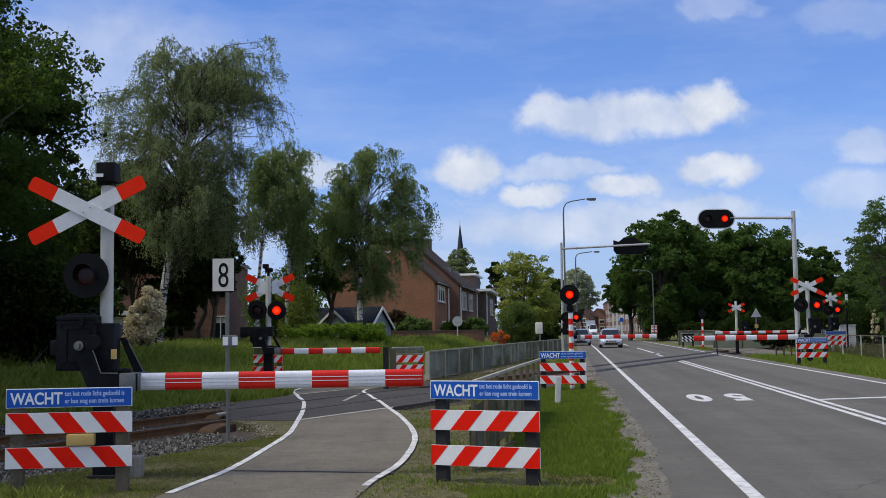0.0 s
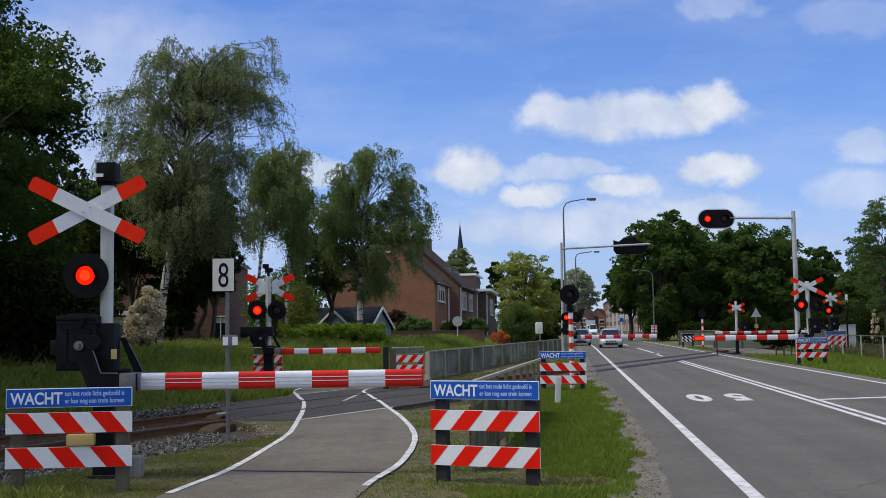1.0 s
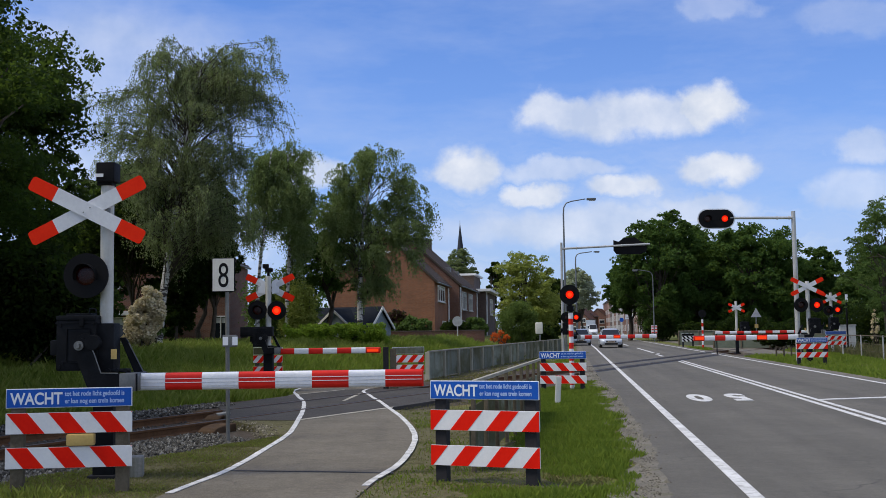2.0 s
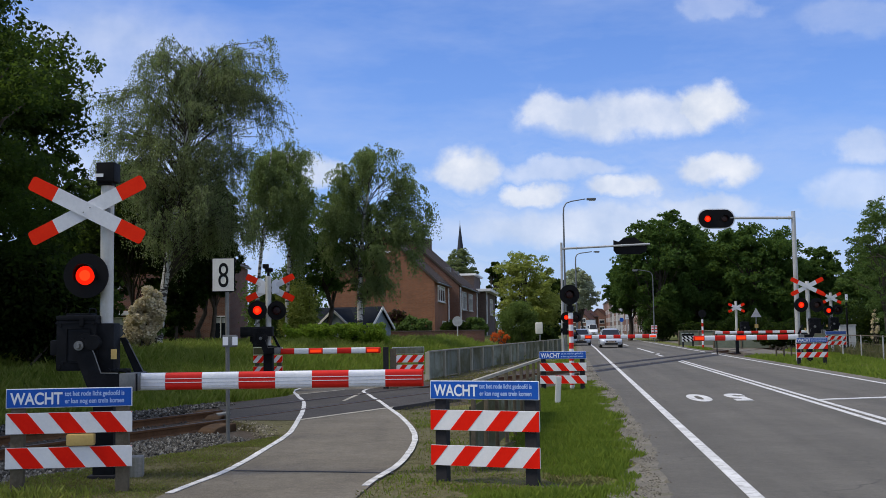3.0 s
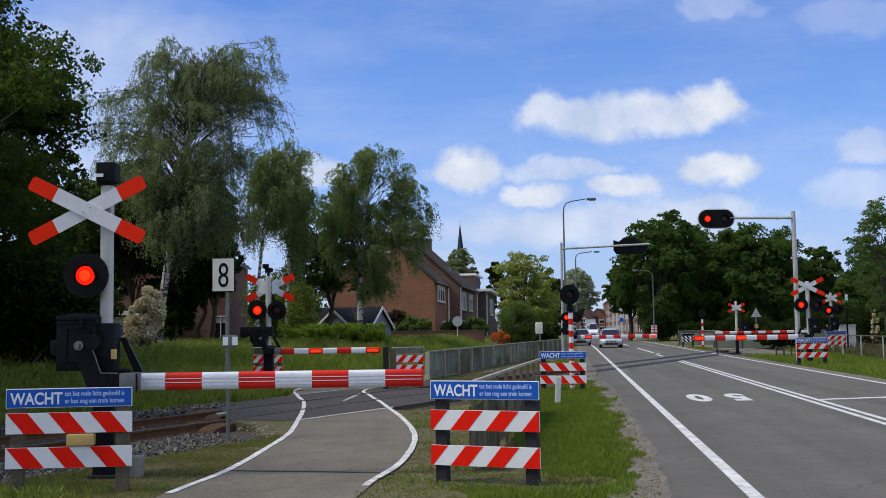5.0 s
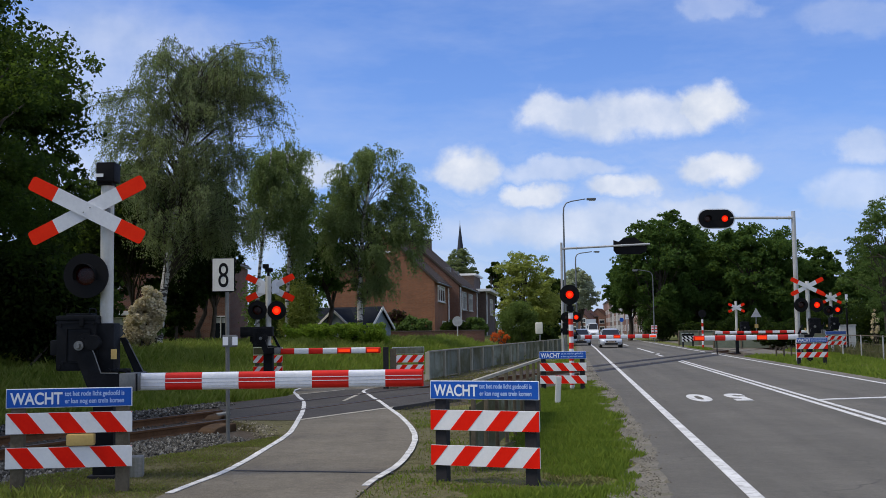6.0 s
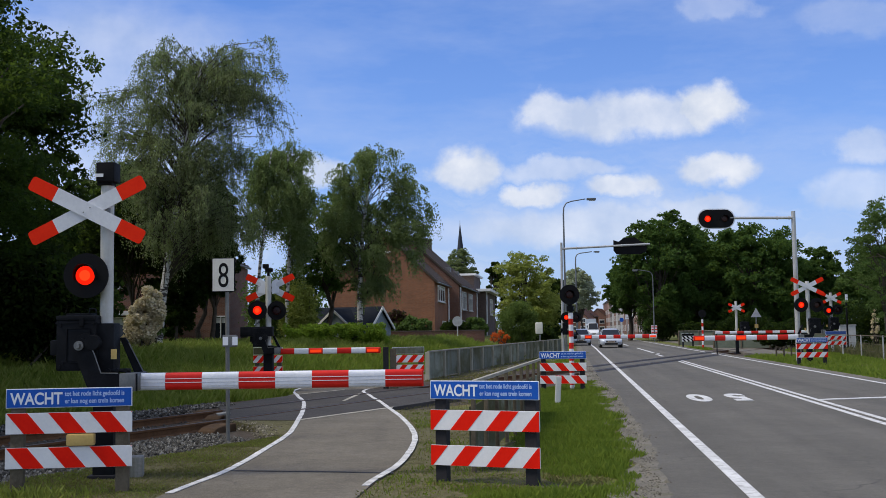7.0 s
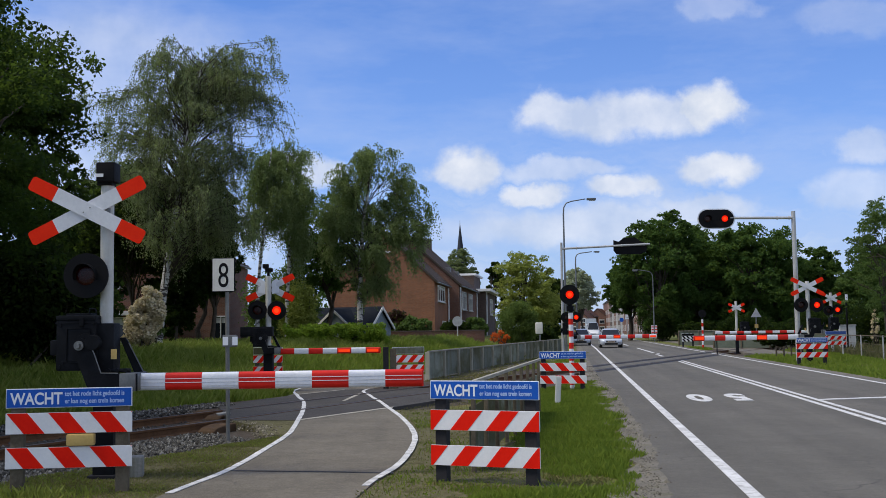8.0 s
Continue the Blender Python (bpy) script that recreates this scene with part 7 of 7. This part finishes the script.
def grass(name, inside, x0, x1, y0, y1, n, h, w, mat, seed, label, bend=0.35, patch=0.0, floor=None):
    """Blades over the part of the box where inside(x, y) holds."""
    rng = np.random.default_rng(seed)
    x, y = rng.uniform(x0, x1, n * 3), y0 + (y1 - y0) * rng.uniform(0, 1, n * 3) ** 1.35
    keep = inside(x, y)
    if patch:
        keep &= (np.sin(x * 2.1 + 0.7 * y) * np.sin(y * 1.3 - 0.5 * x) + rng.normal(scale=0.5, size=len(x))) > patch - 1
    x, y = x[keep][:n], y[keep][:n]
    n = len(x)
    z = ground_z(x, y) if floor is None else np.maximum(ground_z(x, y), floor)
    a = rng.uniform(0, math.tau, n)
    tuft = 0.65 + 0.35 * np.sin(x * 3.1 + np.sin(y * 2.3) * 2) * np.sin(y * 2.7 + x)
    hh = h * rng.uniform(0.45, 1.25, n) * tuft
    ww = w * rng.uniform(0.6, 1.3, n) * (1 + 0.02 * y)
    lx, ly = rng.normal(scale=bend, size=n) * hh, rng.normal(scale=bend, size=n) * hh
    c, s = np.cos(a) * ww, np.sin(a) * ww
    v = np.stack([np.stack([x - c, y - s, z - 0.02], 1), np.stack([x + c, y + s, z - 0.02], 1), np.stack([x + lx * 0.4 + c * 0.6, y + ly * 0.4 + s * 0.6, z + hh * 0.62], 1), np.stack([x + lx, y + ly, z + hh], 1)], 1)
    f = np.arange(4 * n).reshape(n, 4)
    tagged(raw_part(name, v.reshape(-1, 3), f, M[mat]), label, "grass", kind="stuff")


def make_grass():
    pl = np.array(PATH_L), np.array(PATH_R)
    left_of = lambda y: np.interp(y, pl[0][:, 1], pl[0][:, 0])
    right_of = lambda y: np.interp(y, pl[1][:, 1], pl[1][:, 0])
    rail_gap = lambda x, y: (np.abs((x - (RAIL_NEAR + RAIL_FAR) / 2 - RAIL_K * y) * 0.9036) > 2.4)
    on_path = lambda x, y: (x > left_of(y) - 0.06) & (x < right_of(y) + 0.06) & (y < 54)
    verge = lambda x, y: (x > np.maximum(right_of(y) + 0.25, np.where(y > 10.35, 1.02 - 0.03 * (y - 10), 0.1)) + 0.12 * np.sin(y * 4)) & (x < road_x(edge_off(y) - 0.24, y) + 0.14 * np.sin(y * 2.3) * np.sin(y * 0.9) + 0.06 * np.sin(y * 7)) & rail_gap(x, y) & (((x - 0.95) / 0.75) ** 2 + ((y - 10.85) / 0.5) ** 2 > 1 + 0.3 * np.sin(9 * x))
    grass("verge_grass", verge, -1, 6, 7.0, 40, 190000, 0.10, 0.0030, "grass", 1, "bright green grass verge beside the road")
    grass("verge_tufts", lambda x, y: verge(x, y) & (x > 0.16 * y - 0.7), -1, 6, 8.0, 34, 12000, 0.17, 0.003, "grass", 2, "taller grass tufts on the verge", patch=0.7)
    grass("dry_grass", lambda x, y: (x > right_of(y) - 0.05) & (x < 1.6) & rail_gap(x, y), -1.2, 1.6, 8, 24, 9000, 0.030, 0.0035, "grass_dry", 3, "short dry grass at the path edge", 0.7, floor=-0.014)
    grass("dry_grass", lambda x, y: (x < left_of(y) - 0.04) & (((x - RAIL_NEAR - RAIL_K * y) * 0.9036) > 2.5), -4.8, -2.2, 8.4, 19, 34000, 0.026, 0.0032, "grass_dry", 4, "short dry grass at the path edge", 0.8, floor=-0.014)
    grass("verge_grass", lambda x, y: (x < left_of(y) - 0.12) & (((x - RAIL_NEAR - RAIL_K * y) * 0.9036) > 2.5), -4.8, -2.2, 8.4, 19, 15000, 0.032, 0.0032, "grass_tall", 5, "thin green grass by the track", 0.6, patch=0.75, floor=-0.014)
    grass("verge_grass", lambda x, y: (x > right_of(y) + 0.05) & (x < 1.2), -0.8, 1.2, 8.5, 20, 7000, 0.05, 0.0035, "grass", 17, "green tufts at the path edge", 0.5, patch=0.9, floor=-0.014)
    grass("foot_grass", lambda x, y: x < left_of(y) - 0.35, -5.6, -3.3, 8.6, 10.6, 5200, 0.13, 0.004, "grass_tall", 15, "grass round the foot of the boards")
    grass("edge_grass", lambda x, y: (x > road_x(edge_off(y) - 0.3, y)) & (x < road_x(edge_off(y), y)), 0, 6, 8, 40, 9000, 0.045, 0.005, "grass_dry", 16, "sparse dry grass in the gravel edge", 0.7, patch=0.7)
    grass("leaf_litter", lambda x, y: ((x - 0.7) / 0.95) ** 2 + ((y - 10.95) / 0.55) ** 2 < 1, -0.3, 1.7, 10.3, 11.6, 1500, 0.018, 0.007, "grass_dry", 21, "dry brown litter below the board", 1.6, floor=-0.014)
    grass("verge_grass", lambda x, y: (((x - RAIL_NEAR - RAIL_K * y) * 0.9036) > 2.5) & (x < left_of(y) - 0.05), -4.0, -2.2, 14.5, 18.9, 9000, 0.03, 0.0035, "grass_dry", 18, "short mossy grass by the rails", 0.6, floor=-0.014)
    grass("verge_grass", lambda x, y: (((x - RAIL_NEAR - RAIL_K * y) * 0.9036) > 2.5) & (x < left_of(y) - 0.05), -4.0, -2.2, 14.5, 18.9, 9000, 0.03, 0.0035, "grass_tall", 19, "short green grass by the rails", 0.6, floor=-0.014)
    by_fence = lambda y: 0.225 * y - 7.98
    far = lambda x, y: (((RAIL_FAR + RAIL_K * y) - x) * 0.9036 > 1.75) & (x < road_x(-2.2, y)) & ~on_path(x, y) & (x < np.where(y > 27.6, np.maximum(-0.6, by_fence(y) - 0.1), 5))
    grass("tall_grass", far, -24, 8, 18, 75, 210000, 0.38, 0.0048, "grass_tall", 6, "tall rough grass beyond the railway")
    grass("tall_grass", far, -16, 0, 19, 42, 90000, 0.28, 0.0040, "grass", 7, "green grass beyond the railway")
    grass("verge_grass", lambda x, y: (x > by_fence(y) + 1.3) & (x < road_x(0.6, y)) & rail_gap(x, y), -1, 9, 30, 75, 24000, 0.14, 0.010, "grass", 8, "grass strip between fence and road")
    grass("dry_grass", lambda x, y: (x > by_fence(y) + 0.06) & (x < by_fence(y) + 2.0) & (y > 32), -1, 9, 32, 70, 16000, 0.10, 0.006, "grass_dry", 22, "short brown-green grass along the foot of the fence", 0.6, floor=-0.03)
    grass("bank_grass", lambda x, y: (x < by_fence(y) - 0.3) & (x > by_fence(y) - 5.3) & far(x, y), -6, 8, 34, 74, 22000, 0.42, 0.012, "grass", 10, "yellow-green grass on the bank behind the fence")
    fence_x = lambda y: 17.7 + 0.177 * (y - 41)
    east = lambda x, y: (x > road_x(8.5, y)) & (x < fence_x(y) + 0.3) & (x < road_x(8.5, y) + 9 + 0.1 * y) & rail_gap(x, y) & ~((x > road_x(9.8, y)) & (x < road_x(12.7, y)) & (y > 56))
    grass("verge_grass", east, 9, 36, 20, 80, 70000, 0.16, 0.010, "grass", 9, "green grass verge on the far side of the road")
    grass("brown_reeds", lambda x, y: (x > fence_x(y) + 0.2), 17.5, 36, 41, 80, 30000, 0.55, 0.012, "reed", 12, "brown dead reeds behind the wire fence")


make_grass()


def edge_stones():
    rng = np.random.default_rng(77)
    n = 2600
    y = 8 + 34 * rng.uniform(0, 1, n) ** 1.6
    x = road_x(edge_off(y) - 0.10, y) + 0.05 * np.sin(y * 3.1) + rng.normal(scale=0.07, size=n)
    r = rng.uniform(0.005, 0.016, n) * np.where(rng.uniform(0, 1, n) < 0.04, 2.4, 1)
    base = np.array([[1, 0.2, 0], [-0.6, 0.9, 0], [-0.5, -0.9, 0], [0, 0, 0.9]])
    a = rng.uniform(0, math.tau, n)
    c, s = np.cos(a)[:, None], np.sin(a)[:, None]
    px, py, pz = base[:, 0][None], base[:, 1][None], base[:, 2][None]
    v = np.stack([x[:, None] + (px * c - py * s) * r[:, None], y[:, None] + (px * s + py * c) * r[:, None], np.full(n, 0.0)[:, None] + pz * r[:, None]], 2)
    f = np.array([[0, 1, 3], [1, 2, 3], [2, 0, 3]])[None] + (np.arange(n) * 4)[:, None, None]
    # more of it where the path meets the ballast
    m = 420
    q = rng.uniform(15.6, 18.9, m)
    ex = np.interp(q, [15.6, 16.0, 17.4, 18.9], [-2.68, -2.75, -3.0, -3.74])
    d = rng.normal(scale=0.16, size=m)
    rr, a2 = rng.uniform(0.010, 0.034, m), rng.uniform(0, math.tau, m)
    c2, s2 = np.cos(a2)[:, None], np.sin(a2)[:, None]
    zz = np.where(d > 0, -0.008, np.maximum(-0.008 + d * 0.9, -0.2))
    v2 = np.stack([(ex + d)[:, None] + (px * c2 - py * s2) * rr[:, None], q[:, None] + (px * s2 + py * c2) * rr[:, None], zz[:, None] + (pz - 0.15) * rr[:, None]], 2)
    f2 = np.array([[0, 1, 3], [1, 2, 3], [2, 0, 3]])[None] + (np.arange(m) * 4)[:, None, None] + 4 * n
    v, f = np.concatenate([v, v2]), np.concatenate([f, f2])
    tagged(raw_part("edge_gravel", v.reshape(-1, 3), f.reshape(-1, 3), M["edge_stone"]), "loose gravel along the road edge", "gravel", kind="stuff")


edge_stones()


# ---- vehicles ----
M["lorry_box"] = surf("grey_lorry_paint", (0.40, 0.44, 0.48), (0.48, 0.52, 0.56), 2, 0.5, 0.02)
M["plate_pale"] = surf("pale_plate", (0.5, 0.40, 0.30), (0.6, 0.48, 0.36), 6, 0.6, 0.05)
def loft(bm, rows):
    """Skin over cross-sections given as lists of points."""
    rings = [[bm.verts.new(p) for p in r] for r in rows]
    n = len(rows[0])
    for a, b in zip(rings, rings[1:]):
        for k in range(n):
            bm.faces.new((a[k], a[(k + 1) % n], b[(k + 1) % n], b[k]))
    bm.faces.new(rings[0][::-1])
    bm.faces.new(rings[-1])
    bmesh.ops.recalc_face_normals(bm, faces=bm.faces[:])
    return bm


def ring_at(y, w, z0, z1, r):
    """Rounded rectangle across x and z."""
    pts = []
    for cx, cz, a0 in ((w - r, z1 - r, 0), (-w + r, z1 - r, 90), (-w + r, z0 + r, 180), (w - r, z0 + r, 270)):
        for k in range(4):
            a = math.radians(a0 + 30 * k)
            pts.append((cx + r * math.cos(a), y, cz + r * math.sin(a)))
    return pts


def car(name, m, paint, label, van=False):
    """Car or van, front towards -y, origin on the ground below its nose."""
    t = thing(name, m, label, "van" if van else "car", "vehicles")
    W, L = (0.97, 5.4) if van else (0.86, 4.25)
    hood_z, belt, roof = (1.10, 1.3, 2.42) if van else (0.84, 0.94, 1.47)
    bm = B()
    loft(bm, [ring_at(0.0, W * 0.70, 0.28, hood_z * 0.66, 0.16), ring_at(0.06, W * 0.84, 0.22, hood_z * 0.75, 0.20), ring_at(0.20, W * 0.94, 0.20, hood_z * 0.84, 0.22), ring_at(0.60, W, 0.18, hood_z * 0.96, 0.22), ring_at(1.05, W, 0.18, belt, 0.12), ring_at(L - 0.5, W, 0.18, belt + 0.04, 0.12), ring_at(L - 0.1, W * 0.95, 0.22, belt, 0.12), ring_at(L, W * 0.86, 0.30, belt - 0.1, 0.12)])
    part("body", bm, M[paint], t, "", True)
    y0, y1 = (0.95, 1.5) if van else (1.0, 1.75)
    bm = B()
    loft(bm, [ring_at(y0, W * 0.90, belt - 0.14, belt - 0.02, 0.05), ring_at(y1, W * 0.74, belt - 0.14, roof - 0.03, 0.20), ring_at(y1 + 0.35, W * 0.75, belt - 0.14, roof, 0.22), ring_at(L - (0.2 if van else 1.0), W * 0.76, belt - 0.14, roof - 0.03, 0.20), ring_at(L - 0.12, W * 0.84, belt - 0.14, belt + (0.5 if van else 0.05), 0.05)])
    part("cabin", bm, M[paint], t, "", True)
    s = Vector((0, y1 - y0, roof - belt)).normalized()
    bm = B()
    a, b = belt + 0.02, roof - 0.09
    fy = lambda z: y0 + (y1 - y0) * (z - belt + 0.02) / (roof - belt + 0.02) - 0.02
    fw = lambda z: W * (0.87 - 0.17 * (z - belt) / (roof - belt)) - 0.05
    slab(bm, [(-fw(a), fy(a), a), (fw(a), fy(a), a), (fw(b), fy(b), b), (-fw(b), fy(b), b)], (0, 0.012, 0))
    part("windscreen", bm, M["windscreen"], t, "dark glossy windscreen")
    for e in (-1, 1):
        bm = B()
        slab(bm, [(e * W * 0.89, y0 + 0.35, belt + 0.0), (e * W * 0.87, L - 0.8, belt + 0.02), (e * W * 0.775, L - 1.1, roof - 0.13), (e * W * 0.765, y1 + 0.1, roof - 0.12)], (e * 0.012, 0, 0))
        part("side_window", bm, M["pane"], t)
        bm = B()
        slab(bm, [(e * W * 0.52, 0.05, hood_z * 0.62), (e * W * 0.90, 0.13, hood_z * 0.66), (e * W * 0.93, 0.28, hood_z * 0.84), (e * W * 0.58, 0.12, hood_z * 0.77)], (0, -0.05, 0))
        part("headlight", bm, M["headlight"], t, "clear headlight")
        bm = B()
        box(bm, (e * (W + 0.09), y0 + 0.45, belt + 0.06), (0.18, 0.10, 0.13), 0.03)
        part("mirror", bm, M[paint], t, smooth=True)
        bm = B()
        rod(bm, (e * 0.42, -0.015, 0.40), (e * 0.42, 0.05, 0.40), 0.055, seg=12)
        part("fog_light", bm, M["headlight"], t)
        for wy in (0.82, L - 0.82):
            bm = B()
            rod(bm, (e * (W - 0.20), wy, 0.31), (e * (W + 0.01), wy, 0.31), 0.31, seg=22)
            wh = part("wheel", bm, M["tyre"], t, smooth=True)
            bm = B()
            rod(bm, (e * (W - 0.02), wy, 0.31), (e * (W + 0.018), wy, 0.31), 0.20, seg=16)
            part("rim", bm, M["galv"], wh)
    bm = B()
    box(bm, (0, 0.0, hood_z * 0.60), (W * 0.9, 0.06, 0.09), 0.02)
    box(bm, (0, -0.005, 0.32), (W * 1.15, 0.07, 0.15), 0.03)
    part("grille", bm, M["tyre"], t, "black grille and air intake")
    bm = B()
    box(bm, (0, -0.035, 0.46), (0.52, 0.012, 0.11))
    part("plate", bm, M["plate_pale"], t, "pale plate")
    bm = B()
    box(bm, (0, -0.044, 0.46), (0.40, 0.006, 0.05))
    part("plate_bar", bm, M["black"], t)
    return t


def lorry(m, label):
    """Box lorry, front towards -y."""
    t = thing("lorry", m, label, "lorry", "vehicles")
    part("cargo_box", box(B(), (0, 4.6, 2.35), (2.5, 5.6, 2.9), 0.04), M["lorry_box"], t, "pale grey cargo box")
    bm = B()
    loft(bm, [ring_at(0.0, 1.05, 0.5, 1.5, 0.12), ring_at(0.15, 1.15, 0.45, 2.3, 0.14), ring_at(1.6, 1.15, 0.45, 2.5, 0.14)])
    cab = part("cab", bm, M["lorry_box"], t, smooth=True)
    part("windscreen", slab(B(), [(-0.95, -0.03, 1.55), (0.95, -0.03, 1.55), (0.92, 0.08, 2.2), (-0.92, 0.08, 2.2)], (0, 0.03, 0)), M["windscreen"], cab, "dark windscreen")
    part("chassis", box(B(), (0, 4.2, 0.72), (0.9, 6.4, 0.25)), M["tyre"], t)
    for e in (-1, 1):
        for wy in (1.0, 5.6):
            part("wheel", rod(B(), (e * 0.85, wy, 0.48), (e * 1.15, wy, 0.48), 0.48, seg=18), M["tyre"], t, smooth=True)
    return t


def make_vehicles():
    car("car", pose(12.70, 82.0, 0, 0, 0, ROAD_TURN), "car_silver", "silver hatchback waiting at the crossing")
    car("car", pose(12.05, 95.0, 0, 0, 0, ROAD_TURN), "car_silver", "pale silver car waiting behind the hatchback")
    car("car", pose(16.8, 132.0, 0, 0, 0, ROAD_TURN), "car_white", "pale car waiting in the queue")
    van = car("van", pose(34.0, 246.0, 0, 0, 0, ROAD_TURN), "car_white", "white van rolling up to the queue", True)
    yv = lambda y: pose(0.1385 * y, y, 0, 0, 0, ROAD_TURN)
    MOVERS.append((van, [(0.0, yv(248.0)), (1.5, yv(240.0)), (3.0, yv(226.0)), (4.5, yv(208.0)), (6.0, yv(188.0)), (8.0, yv(162.0))]))
    box_lorry = lorry(pose(41.0, 300.0, 0, 0, 0, ROAD_TURN), "pale grey box lorry far down the street")
    yl = lambda y: pose(0.1365 * y, y, 0, 0, 0, ROAD_TURN)
    MOVERS.append((box_lorry, [(0.0, yl(310.0)), (3.0, yl(290.0)), (8.0, yl(250.0))]))
    car("car", pose(road_x(6.2, 175), 175, 0, 0, 0, ROAD_TURN + 180), "car_dark", "dark car driving away down the street")


make_vehicles()


# ---- what moves ----
T = 0.672
PHASE = {
    # start, length of the lit spell, period, first second at which it lights
    "LL": (0.19, 0.312, T, 0.0), "CL": (-0.082, 0.30, T, 0.0), "ML": (0.19, 0.40, T, 0.0), "MR": (-0.082, 0.272, T, 0.0),
    "FL": (0.165, 0.40, 0.6635, 0.0), "FR": (-0.098, 0.263, 0.6635, 0.0), "BB_L": (0.165, 0.40, 0.6635, 2.7), "BB_R": (-0.098, 0.263, 0.6635, 2.7),
    "BB_T": (1.15, 20.0, 40.0, 0.0), "XB_L": (0.19, 0.40, T, 2.4), "XB_R": (-0.082, 0.272, T, 0.4), "XB_T": (2.4, 20.0, 40.0, 0.0), "ON": (0.3, 20.0, 40.0, 0.0),
}


def flash_rows(lit, dark, phase):
    start, spell, period, since = PHASE[phase]
    spans, a = [], start
    while a < 8.0:
        if a + spell > 0 and a >= since - 0.2:
            spans.append((max(a, 0.0), min(a + spell, 8.0)))
        a += period
    rows = []
    step = 1 / FPS
    def put(t, m):
        t = round(t * FPS) / FPS
        if not rows or t > rows[-1][0] + 1e-6:
            rows.append((t, m))
    if not spans or spans[0][0] > 0:
        put(0.0, dark)
    for a, b in spans:
        if a > 0:
            put(a - step, dark)
        put(a, lit)
        if b < 8.0:
            put(b - step, lit)
            put(b, dark)
    put(8.0, lit if spans and spans[-1][1] >= 8.0 else dark)
    return rows


def motions():
    for ob, lit, dark, phase in FLASHERS:
        walk(ob, flash_rows(lit, dark, phase))
    for ob, rows in MOVERS:
        walk(ob, rows)


motions()
